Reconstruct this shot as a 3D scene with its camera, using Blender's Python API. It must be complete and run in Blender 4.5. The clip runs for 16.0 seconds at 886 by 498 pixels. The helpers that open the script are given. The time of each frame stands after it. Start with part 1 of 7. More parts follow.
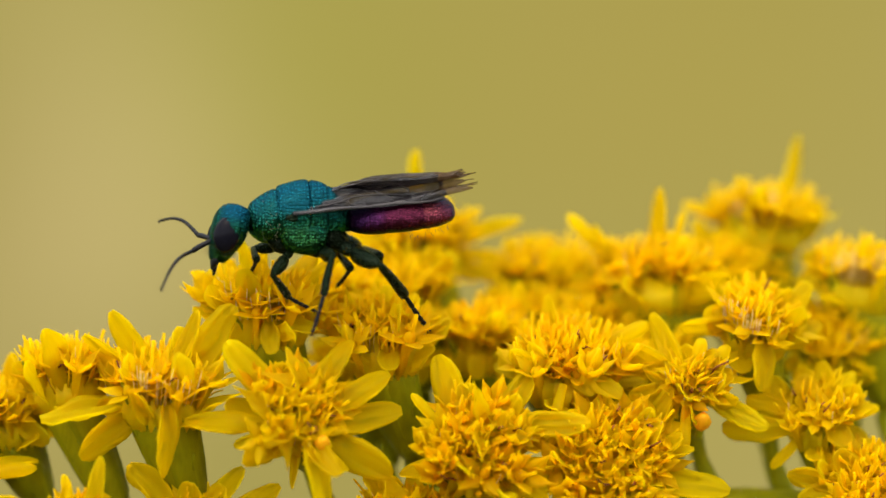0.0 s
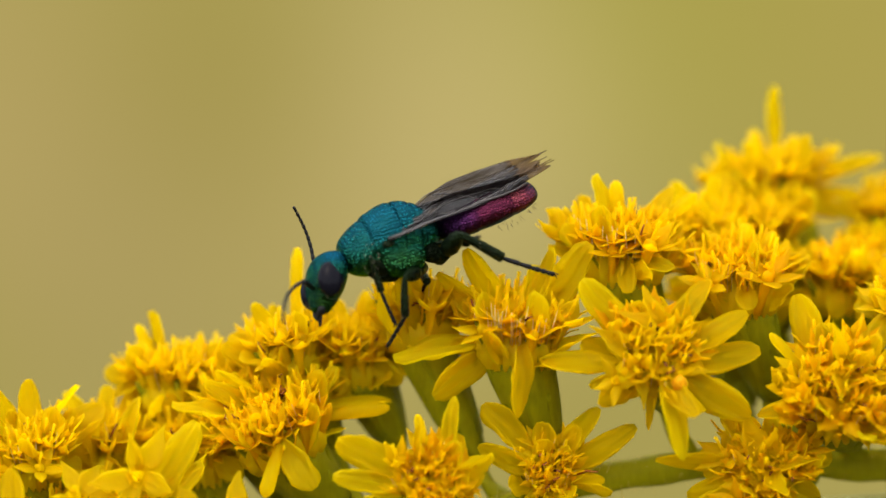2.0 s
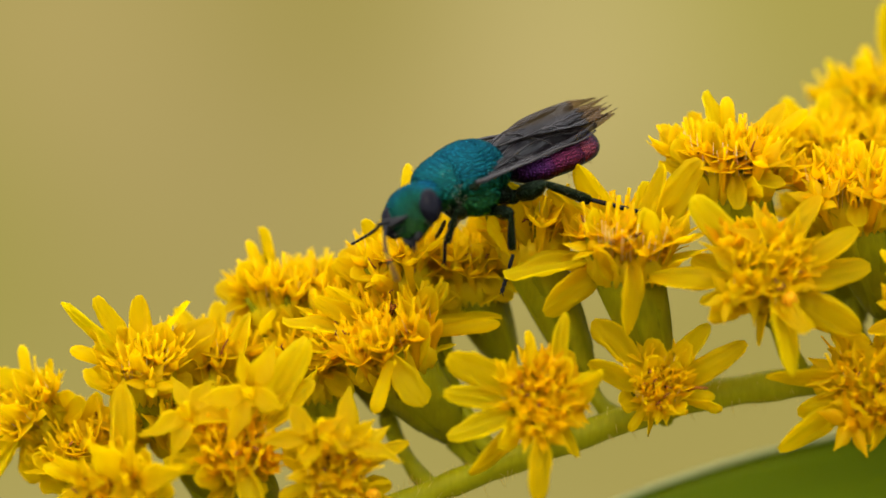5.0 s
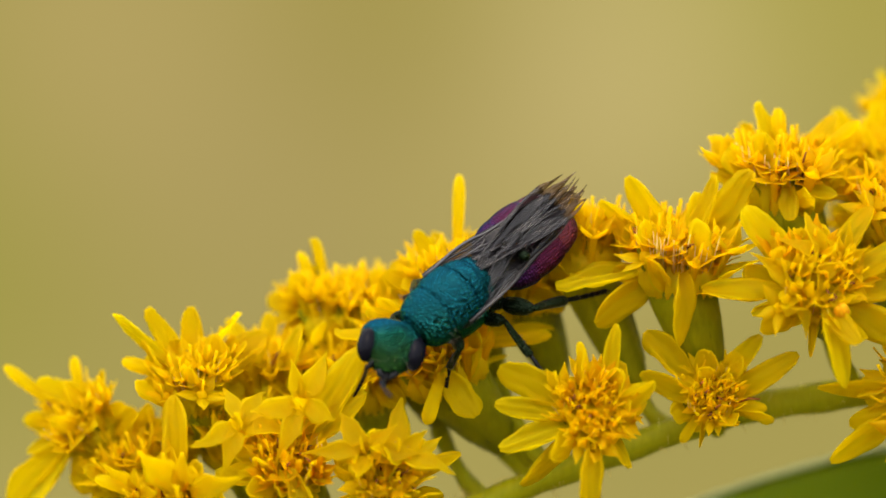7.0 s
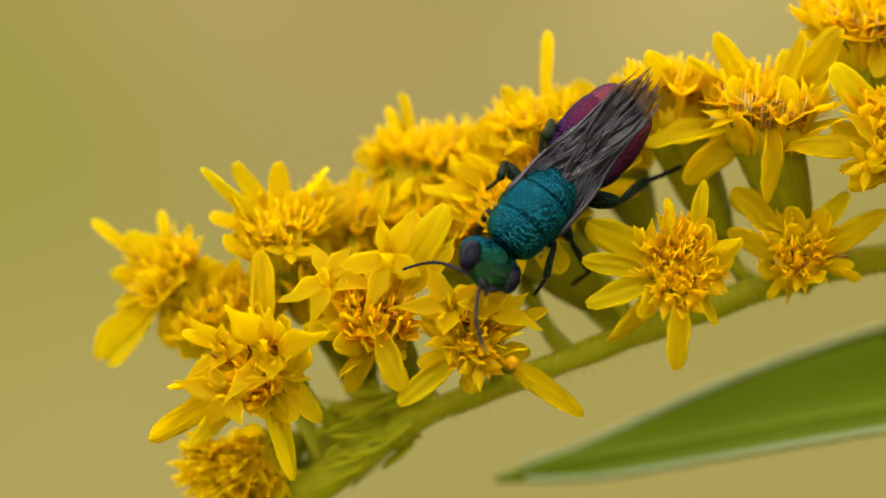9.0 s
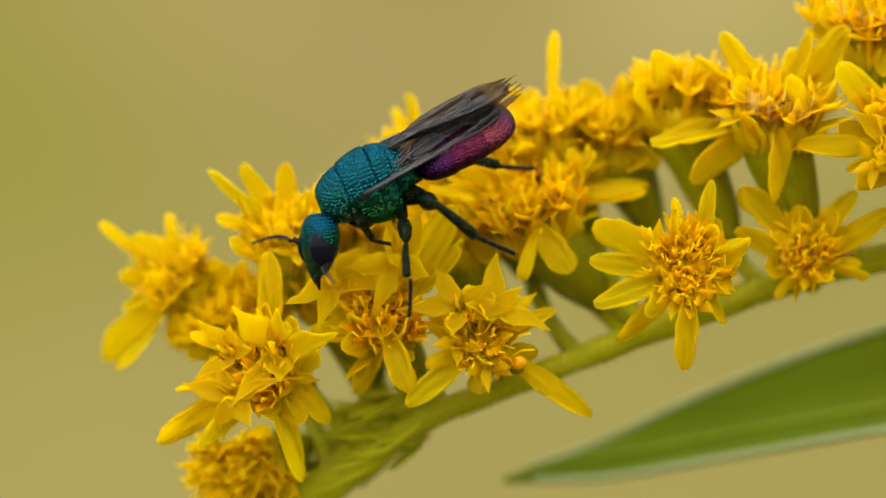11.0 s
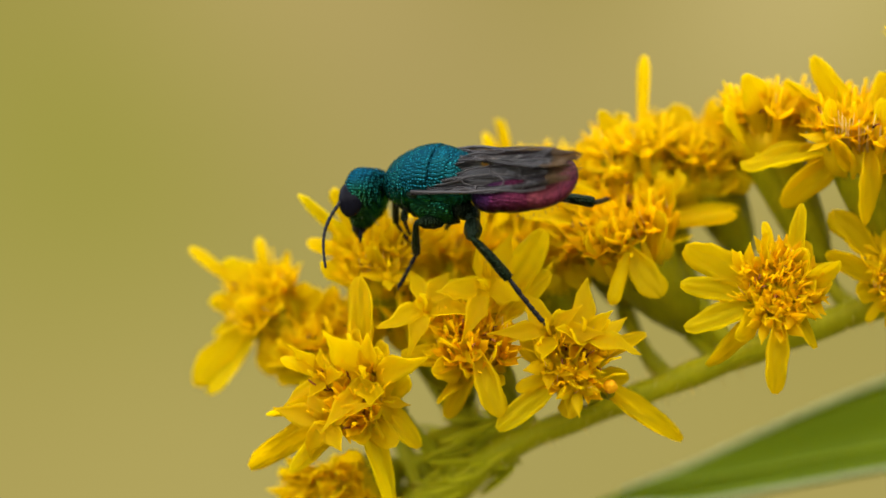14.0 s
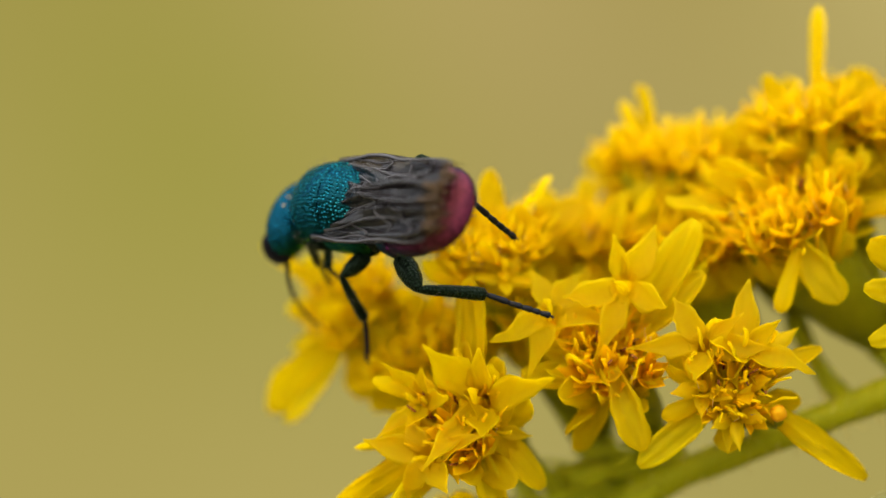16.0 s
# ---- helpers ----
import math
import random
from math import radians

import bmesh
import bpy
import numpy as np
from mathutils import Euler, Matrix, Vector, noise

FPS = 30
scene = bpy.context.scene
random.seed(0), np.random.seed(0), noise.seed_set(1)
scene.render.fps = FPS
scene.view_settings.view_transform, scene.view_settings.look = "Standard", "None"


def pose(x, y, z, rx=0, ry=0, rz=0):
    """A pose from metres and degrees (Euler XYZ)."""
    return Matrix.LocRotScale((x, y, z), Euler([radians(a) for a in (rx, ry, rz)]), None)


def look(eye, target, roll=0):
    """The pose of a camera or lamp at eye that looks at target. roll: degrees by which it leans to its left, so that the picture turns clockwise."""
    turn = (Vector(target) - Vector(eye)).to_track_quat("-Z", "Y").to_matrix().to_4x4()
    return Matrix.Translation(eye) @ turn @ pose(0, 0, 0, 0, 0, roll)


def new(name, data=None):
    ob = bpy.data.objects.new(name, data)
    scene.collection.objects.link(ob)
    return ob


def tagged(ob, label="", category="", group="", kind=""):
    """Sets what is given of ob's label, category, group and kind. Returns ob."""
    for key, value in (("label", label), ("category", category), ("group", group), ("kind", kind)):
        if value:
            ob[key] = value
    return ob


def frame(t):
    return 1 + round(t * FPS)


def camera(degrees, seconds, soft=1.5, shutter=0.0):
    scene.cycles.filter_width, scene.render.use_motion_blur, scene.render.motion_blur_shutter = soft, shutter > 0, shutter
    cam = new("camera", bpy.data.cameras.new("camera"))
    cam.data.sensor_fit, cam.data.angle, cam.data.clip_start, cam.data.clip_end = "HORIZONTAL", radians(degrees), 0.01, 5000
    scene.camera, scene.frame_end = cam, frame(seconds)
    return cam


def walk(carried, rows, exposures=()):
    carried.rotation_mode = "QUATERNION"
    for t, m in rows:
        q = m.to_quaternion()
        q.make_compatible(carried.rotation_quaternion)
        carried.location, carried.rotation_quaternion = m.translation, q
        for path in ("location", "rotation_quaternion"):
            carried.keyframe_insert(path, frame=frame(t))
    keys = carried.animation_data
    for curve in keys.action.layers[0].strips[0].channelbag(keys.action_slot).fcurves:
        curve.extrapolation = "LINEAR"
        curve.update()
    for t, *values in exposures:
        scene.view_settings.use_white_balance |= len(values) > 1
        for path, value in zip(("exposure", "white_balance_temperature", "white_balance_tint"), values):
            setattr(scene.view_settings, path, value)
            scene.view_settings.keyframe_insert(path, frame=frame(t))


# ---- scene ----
# The camera stands on a tripod about 20 cm from the flowers, pans after the wasp and
# moves in at the end. Plan lengths below are millimetres.
MM = 0.001
cam = camera(7.44, 16.0, soft=1.6)
cam.data.dof.use_dof = True
cam.data.dof.aperture_fstop = 29.0
walk(cam, [
    (0, look((0, -0.20290, 0), (0.017944, 0, 0.008142), -0.50)),
    (0.5, look((0, -0.20137, 0), (0.014826, 0, 0.008101), -0.51)),
    (1, look((0, -0.20000, 0), (0.011370, 0, 0.007992), -0.50)),
    (1.5, look((0, -0.20000, 0), (0.008644, 0, 0.007445), -0.45)),
    (2, look((0, -0.20000, 0), (0.007350, 0, 0.006345), -0.29)),
    (2.5, look((0, -0.20000, 0), (0.006410, 0, 0.005916), -0.26)),
    (3, look((0, -0.20000, 0), (0.005607, 0, 0.005737), -0.24)),
    (3.5, look((0, -0.20000, 0), (0.005028, 0, 0.004981), -0.24)),
    (4, look((0, -0.20000, 0), (0.004774, 0, 0.003990), -0.29)),
    (4.2, look((0, -0.20000, 0), (0.004692, 0, 0.003793), -0.28)),
    (6.3, look((0, -0.20000, 0), (0.003209, 0, 0.004213), -0.20)),
    (6.5, look((0, -0.20000, 0), (0.003181, 0, 0.004236), -0.20)),
    (7, look((0, -0.20000, 0), (0.002580, 0, 0.004231), -0.25)),
    (7.5, look((0, -0.20000, 0), (0.001232, 0, 0.003598), -0.11)),
    (8, look((0, -0.20000, 0), (0.000199, 0, 0.001885), -0.02)),
    (8.5, look((0, -0.20000, 0), (-0.000055, 0, 0.000477), 0.01)),
    (9, look((0, -0.20000, 0), (-0.000000, 0, 0.000000), 0.00)),
    (9.2, look((0, -0.20000, 0), (0.000003, 0, -0.000142), -0.05)),
    (11.3, look((0, -0.20000, 0), (-0.000268, 0, 0.000089), -0.29)),
    (11.5, look((0, -0.20000, 0), (-0.000458, 0, 0.000123), -0.27)),
    (12, look((0, -0.20000, 0), (-0.001268, 0, 0.000124), -0.29)),
    (12.5, look((0, -0.20000, 0), (-0.001837, 0, 0.000181), -0.22)),
    (13, look((0, -0.20000, 0), (-0.001852, 0, 0.000291), -0.26)),
    (13.5, look((0, -0.20000, 0), (-0.002132, 0, 0.000583), -0.27)),
    (14, look((0, -0.20000, 0), (-0.002871, 0, 0.000757), -0.40)),
    (14.5, look((0, -0.20000, 0), (-0.003893, 0, 0.000705), -0.26)),
    (15, look((0, -0.19960, 0), (-0.004650, 0, 0.000848), -0.26)),
    (15.2, look((0, -0.19608, 0), (-0.004878, 0, 0.000837), -0.20)),
    (15.5, look((0, -0.18325, 0), (-0.005152, 0, 0.000822), -0.18)),
    (15.7, look((0, -0.17452, 0), (-0.005471, 0, 0.000767), -0.30)),
    (16, look((0, -0.16308, 0), (-0.005963, 0, 0.000675), -0.49)),
])

# ---- light ----
world = bpy.data.worlds.new("hazy_sky")
scene.world = world
world.use_nodes = True
wn = world.node_tree.nodes
sky = wn.new("ShaderNodeTexSky")
sky.sky_type = "NISHITA"
sky.sun_disc = False
sky.sun_elevation = radians(58)
sky.sun_rotation = radians(205)
sky.dust_density = 4.0
wn["Background"].inputs["Strength"].default_value = 0.15
world.node_tree.links.new(sky.outputs[0], wn["Background"].inputs["Color"])

sun = new("sun", bpy.data.lights.new("sun", "SUN"))
sun.data.energy = 3.75
sun.data.angle = radians(172)
sun.data.color = (1.0, 0.96, 0.88)
sun.matrix_world = look((-0.22, -0.66, 0.85), (0, 0, 0))
scene.view_settings.exposure = 0.63


# ---- materials ----
def material(name, **values):
    m = bpy.data.materials.new(name)
    m.use_nodes = True
    for key, value in values.items():
        m.node_tree.nodes["Principled BSDF"].inputs[key.replace("_", " ")].default_value = value
    return m


def node(m, kind, **values):
    n = m.node_tree.nodes.new(kind)
    for key, value in values.items():
        n.inputs[key.replace("_", " ")].default_value = value
    return n


def link(m, a, b):
    m.node_tree.links.new(a, b)


def ramp(m, fac, stops):
    n = m.node_tree.nodes.new("ShaderNodeValToRGB")
    while len(n.color_ramp.elements) < len(stops):
        n.color_ramp.elements.new(0.5)
    for e, (at, colour) in zip(n.color_ramp.elements, stops):
        e.position, e.color = at, (*colour, 1)
    link(m, fac, n.inputs[0])
    return n.outputs[0]


def blend(m, fac, a, b, kind="MIX"):
    n = m.node_tree.nodes.new("ShaderNodeMix")
    n.data_type, n.blend_type = "RGBA", kind
    for socket, value in ((n.inputs[0], fac), (n.inputs[6], a), (n.inputs[7], b)):
        if isinstance(value, (int, float)):
            socket.default_value = value
        elif isinstance(value, tuple):
            socket.default_value = (*value, 1)
        else:
            link(m, value, socket)
    return n.outputs[2]


def bump(m, height, strength, distance):
    n = node(m, "ShaderNodeBump", Strength=strength, Distance=distance)
    link(m, height, n.inputs["Height"])
    link(m, n.outputs[0], m.node_tree.nodes["Principled BSDF"].inputs["Normal"])


def petal_material(name, dark, mid, light, glow=0.78, unit=1.0):
    """Thin plant tissue: colour by piece and by grain, streaks along the length, light passing through."""
    m = material(name, Roughness=0.48)
    p = m.node_tree.nodes["Principled BSDF"]
    p.inputs["Specular IOR Level"].default_value = 0.10
    where = node(m, "ShaderNodeTexCoord")
    info = node(m, "ShaderNodeObjectInfo")
    grain = node(m, "ShaderNodeTexNoise", Scale=3.0 * unit, Detail=3.0)
    link(m, where.outputs["Object"], grain.inputs["Vector"])
    stretch = node(m, "ShaderNodeMapping", Scale=(14.0 * unit, 0.9 * unit, 4.0 * unit))
    link(m, where.outputs["Object"], stretch.inputs["Vector"])
    streak = node(m, "ShaderNodeTexNoise", Scale=1.0, Detail=2.0)
    link(m, stretch.outputs[0], streak.inputs["Vector"])
    tone = ramp(m, info.outputs["Random"], [(0.0, dark), (0.5, mid), (1.0, light)])
    tone = blend(m, 0.45, tone, ramp(m, grain.outputs["Fac"], [(0.3, dark), (0.7, light)]))
    tone = blend(m, 0.22, tone, ramp(m, streak.outputs["Fac"], [(0.35, dark), (0.65, light)]))
    link(m, tone, p.inputs["Base Color"])
    bump(m, streak.outputs["Fac"], 0.35, 0.00003)
    through_leaf = node(m, "ShaderNodeBsdfTranslucent")
    link(m, tone, through_leaf.inputs["Color"])
    both = node(m, "ShaderNodeMixShader", Fac=glow)
    link(m, p.outputs[0], both.inputs[1])
    link(m, through_leaf.outputs[0], both.inputs[2])
    link(m, both.outputs[0], m.node_tree.nodes["Material Output"].inputs["Surface"])
    return m


PETAL = petal_material("ray_petal_yellow", (0.83, 0.64, 0.001), (0.86, 0.70, 0.001), (0.89, 0.75, 0.001), 0.86)
LEMON = petal_material("ray_petal_lemon", (0.86, 0.69, 0.001), (0.89, 0.75, 0.002), (0.91, 0.80, 0.006), 0.86)
FLORET = petal_material("disc_floret_gold", (0.87, 0.64, 0.001), (0.89, 0.70, 0.001), (0.91, 0.75, 0.001))
ORANGE = petal_material("disc_floret_orange", (0.89, 0.59, 0.001), (0.91, 0.67, 0.001), (0.92, 0.74, 0.001), 0.82)
SPENT = petal_material("withered_floret", (0.86, 0.52, 0.001), (0.89, 0.63, 0.001), (0.91, 0.72, 0.002), 0.82)
FLORET_FILL = petal_material("packed_floret_gold", (0.87, 0.62, 0.001), (0.89, 0.69, 0.001), (0.91, 0.75, 0.001), 0.6, 900.0)
ORANGE_FILL = petal_material("packed_floret_orange", (0.88, 0.56, 0.001), (0.90, 0.65, 0.001), (0.92, 0.73, 0.001), 0.6, 900.0)
HAIR = petal_material("pappus_hair", (0.74, 0.50, 0.03), (0.80, 0.60, 0.10), (0.84, 0.70, 0.26), 0.5, 600.0)
HAIR_WHITE = petal_material("bare_pappus_hair", (0.86, 0.64, 0.12), (0.88, 0.74, 0.26), (0.90, 0.82, 0.46), 0.6, 600.0)
GREEN = petal_material("green_bract", (0.20, 0.22, 0.001), (0.32, 0.31, 0.002), (0.45, 0.41, 0.004), 0.45)
CUP = petal_material("green_cup", (0.21, 0.21, 0.001), (0.31, 0.30, 0.002), (0.42, 0.38, 0.004), 0.4, 600.0)
TUFT = petal_material("young_bract", (0.34, 0.36, 0.003), (0.44, 0.44, 0.005), (0.54, 0.51, 0.008), 0.5)
STALK = petal_material("green_stalk", (0.26, 0.27, 0.002), (0.35, 0.35, 0.003), (0.45, 0.42, 0.005), 0.4, 600.0)
LEAF = petal_material("leaf_upper", (0.115, 0.175, 0.001), (0.155, 0.22, 0.002), (0.195, 0.26, 0.004), 0.4)
LEAF.node_tree.nodes["Principled BSDF"].inputs["Specular IOR Level"].default_value = 0.08
LEAF_PALE = petal_material("leaf_underside", (0.20, 0.28, 0.006), (0.25, 0.33, 0.01), (0.30, 0.38, 0.02), 0.4)
RUST = petal_material("rust_bud", (0.72, 0.30, 0.003), (0.82, 0.40, 0.004), (0.90, 0.52, 0.006), 0.4)
DOWN = petal_material("leaf_down", (0.38, 0.44, 0.18), (0.45, 0.50, 0.24), (0.5, 0.55, 0.3), 0.3)
ANTHER = petal_material("brown_anther", (0.07, 0.02, 0.004), (0.16, 0.05, 0.006), (0.30, 0.10, 0.01), 0.05)


def cuticle(name, low, mid, high, axis, spread, metal=0.92, rough=0.27, pits=10000.0, relief=0.00006, centre=0.0, floor=0.10, sheen=(0.35, 0.7, 1.0)):
    """Metallic insect armour: hue changes over the plate, covered by round punctures with painted glints."""
    m = material(name, Metallic=metal, Roughness=rough)
    p = m.node_tree.nodes["Principled BSDF"]
    where = node(m, "ShaderNodeTexCoord")
    cut = node(m, "ShaderNodeSeparateXYZ")
    link(m, where.outputs["Object"], cut.inputs[0])
    drift = node(m, "ShaderNodeTexNoise", Scale=900.0, Detail=3.0)
    link(m, where.outputs["Object"], drift.inputs["Vector"])
    span = node(m, "ShaderNodeMapRange", From_Min=centre - spread, From_Max=centre + spread)
    link(m, cut.outputs[axis], span.inputs["Value"])
    shift = node(m, "ShaderNodeMath")
    link(m, span.outputs[0], shift.inputs[0])
    wob = node(m, "ShaderNodeMapRange", To_Min=-0.42, To_Max=0.42)
    link(m, drift.outputs["Fac"], wob.inputs["Value"])
    link(m, wob.outputs[0], shift.inputs[1])
    tone = ramp(m, shift.outputs[0], [(0.15, low), (0.5, mid), (0.85, high)])
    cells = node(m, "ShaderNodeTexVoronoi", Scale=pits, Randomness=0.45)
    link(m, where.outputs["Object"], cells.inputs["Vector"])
    # glints painted into the base colour: bright at puncture centres, dark towards the rims
    pit_glint = ramp(m, cells.outputs["Distance"], [(0.12, (1.0, 1.0, 1.0)), (0.5, (floor, floor, floor))])
    link(m, blend(m, 0.9, tone, pit_glint, "MULTIPLY"), p.inputs["Base Color"])
    p.inputs["Specular Tint"].default_value = (*sheen, 1)
    bump(m, ramp(m, cells.outputs["Distance"], [(0.0, (0, 0, 0)), (0.6, (1, 1, 1))]), 0.9, relief)
    return m


TEAL = cuticle("teal_armour", (0.048, 0.175, 0.014), (0.017, 0.180, 0.100), (0.010, 0.155, 0.200), "Z", 0.0010, pits=11500.0, relief=0.00005, floor=0.10)
TEAL_HEAD = cuticle("teal_head_armour", (0.028, 0.090, 0.012), (0.014, 0.150, 0.085), (0.008, 0.145, 0.230), "Z", 0.0009, pits=11500.0)
MAGENTA = cuticle("magenta_armour", (0.140, 0.018, 0.040), (0.105, 0.012, 0.046), (0.060, 0.013, 0.080), "X", 0.0014, rough=0.32, pits=13000.0, relief=0.00003, centre=-0.0028, floor=0.22)
ROSE = cuticle("rose_armour", (0.105, 0.014, 0.090), (0.235, 0.034, 0.080), (0.250, 0.050, 0.062), "Z", 0.0006, rough=0.32, pits=13000.0, relief=0.00003, floor=0.22)
SHANK = cuticle("dark_green_shank", (0.006, 0.012, 0.004), (0.012, 0.026, 0.008), (0.016, 0.030, 0.015), "Z", 0.0002, 0.7, 0.30, 12000.0, 0.00005, floor=0.22, sheen=(0.8, 0.9, 0.75))
SHANK.node_tree.nodes["Principled BSDF"].inputs["Specular IOR Level"].default_value = 0.16
BLACK = material("black_chitin", Base_Color=(0.004, 0.004, 0.005, 1), Roughness=0.42, Specular_IOR_Level=0.14)
EYE = material("dark_compound_eye", Base_Color=(0.004, 0.004, 0.007, 1), Roughness=0.12, Specular_IOR_Level=0.05)
facets = node(EYE, "ShaderNodeTexVoronoi", Scale=12000.0)
facets_at = node(EYE, "ShaderNodeTexCoord")
link(EYE, facets_at.outputs["Object"], facets.inputs["Vector"])
bump(EYE, facets.outputs["Distance"], 0.3, 0.00001)
OCELLUS = material("amber_ocellus", Base_Color=(0.16, 0.09, 0.02, 1), Roughness=0.12)
BRISTLE = material("bristle", Base_Color=(0.10, 0.08, 0.05, 1), Roughness=0.5)


def wing_material(name, tint, clear):
    m = material(name, Base_Color=(*tint, 1), Roughness=0.3, Metallic=0.0)
    p = m.node_tree.nodes["Principled BSDF"]
    p.inputs["Specular IOR Level"].default_value = 0.5
    where = node(m, "ShaderNodeTexCoord")
    along = node(m, "ShaderNodeMapping", Scale=(0.3, 1.5, 1.0))
    link(m, where.outputs["Object"], along.inputs["Vector"])
    crease = node(m, "ShaderNodeTexNoise", Scale=1900.0, Detail=2.0, Distortion=0.6)
    link(m, along.outputs[0], crease.inputs["Vector"])
    bump(m, crease.outputs["Fac"], 1.0, 0.00032)
    link(m, ramp(m, crease.outputs["Fac"], [(0.3, tint), (0.75, tuple(min(1, v * 2.2) for v in tint))]), p.inputs["Base Color"])
    see = node(m, "ShaderNodeBsdfTransparent", Color=(0.58, 0.52, 0.49, 1))
    both = node(m, "ShaderNodeMixShader", Fac=clear)
    link(m, p.outputs[0], both.inputs[1])
    link(m, see.outputs[0], both.inputs[2])
    link(m, both.outputs[0], m.node_tree.nodes["Material Output"].inputs["Surface"])
    return m


WING = wing_material("smoky_wing", (0.009, 0.008, 0.009), 0.50)
WING_END = wing_material("frayed_wing_end", (0.10, 0.062, 0.026), 0.74)
VEIN = material("wing_vein", Base_Color=(0.022, 0.018, 0.018, 1), Roughness=0.35)


# ---- mesh helpers ----
def part(name, mesh, mat, parent, label="", m=None):
    """One mesh object under a thing or a part; mesh is a bmesh or ready mesh data."""
    if isinstance(mesh, bmesh.types.BMesh):
        data = bpy.data.meshes.new(name)
        mesh.to_mesh(data)
        mesh.free()
        for f in data.polygons:
            f.use_smooth = True
    else:
        data = mesh
    if mat and not data.materials:
        data.materials.append(mat)
    ob = new(name, data)
    ob.parent = parent
    if m is not None:
        ob.matrix_basis = m
    if label:
        tagged(ob, label)
    return ob


def loft(rings, closed=True):
    """A skin over rings of points (each a list of Vector)."""
    bm = bmesh.new()
    rows = [[bm.verts.new(p) for p in ring] for ring in rings]
    n = len(rows[0])
    for a, b in zip(rows, rows[1:]):
        for i in range(n if closed else n - 1):
            j = (i + 1) % n
            bm.faces.new((a[i], a[j], b[j], b[i]))
    if closed:
        bm.faces.new(rows[0][::-1])
        bm.faces.new(rows[-1])
    bmesh.ops.recalc_face_normals(bm, faces=bm.faces)
    return bm


def tube(points, radii, sides=8):
    """A round tapering rod along points."""
    points = [Vector(p) for p in points]
    rings, up = [], Vector((0.31, 0.2, 0.93))
    for i, p in enumerate(points):
        way = (points[min(i + 1, len(points) - 1)] - points[max(i - 1, 0)]).normalized()
        side = way.cross(up)
        if side.length < 0.05:
            side = way.cross(Vector((1, 0, 0)))
        side.normalize()
        top = side.cross(way)
        rings.append([p + radii[i] * (math.cos(a) * side + math.sin(a) * top) for a in (2 * math.pi * k / sides for k in range(sides))])
    return loft(rings)


def join(*parts):
    """One bmesh out of several."""
    out = bmesh.new()
    for b in parts:
        data = bpy.data.meshes.new("piece")
        b.to_mesh(data)
        b.free()
        out.from_mesh(data)
        bpy.data.meshes.remove(data)
    return out


def smooth_mesh(name, bm, mat):
    data = bpy.data.meshes.new(name)
    bm.to_mesh(data)
    bm.free()
    for f in data.polygons:
        f.use_smooth = True
    data.materials.append(mat)
    return data


def blade(outline, bend, trough, thick, rows=9, cols=4, twist=0.0):
    """A strap 1 long on y, with half width outline(s); it bends up by bend, its edges rise by trough."""
    top, low = [], []
    for i in range(rows + 1):
        s = i / rows
        w = outline(s)
        a, b = [], []
        for k in range(cols + 1):
            c = 2 * k / cols - 1
            x, z = c * w, bend * s * s + trough * c * c * math.sin(math.pi * min(1, s + 0.12)) + 0.04 * w * math.cos(c * 8.5)
            turn = twist * s
            p = Vector((x * math.cos(turn) - z * 0.2 * math.sin(turn), s, z + x * math.sin(turn)))
            a.append(p)
            b.append(p - Vector((0, 0, thick)))
        top.append(a)
        low.append(b)
    bm = loft([a + b[::-1] for a, b in zip(top, low)])
    return bm


def aim(base, tip, face, width, length=None, deep=None):
    """A pose with y from base to tip and z near face, scaled to the length and the width."""
    y = tip - base
    size = length or y.length
    y = y.normalized()
    z = (face - y * face.dot(y))
    if z.length < 1e-6:
        z = Vector((0, 0, 1)) - y * y.z
    z.normalize()
    x = y.cross(z)
    turn = Matrix((x, y, z)).transposed().to_4x4()
    return Matrix.Translation(base) @ turn @ Matrix.Diagonal((width, size, deep or size, 1))


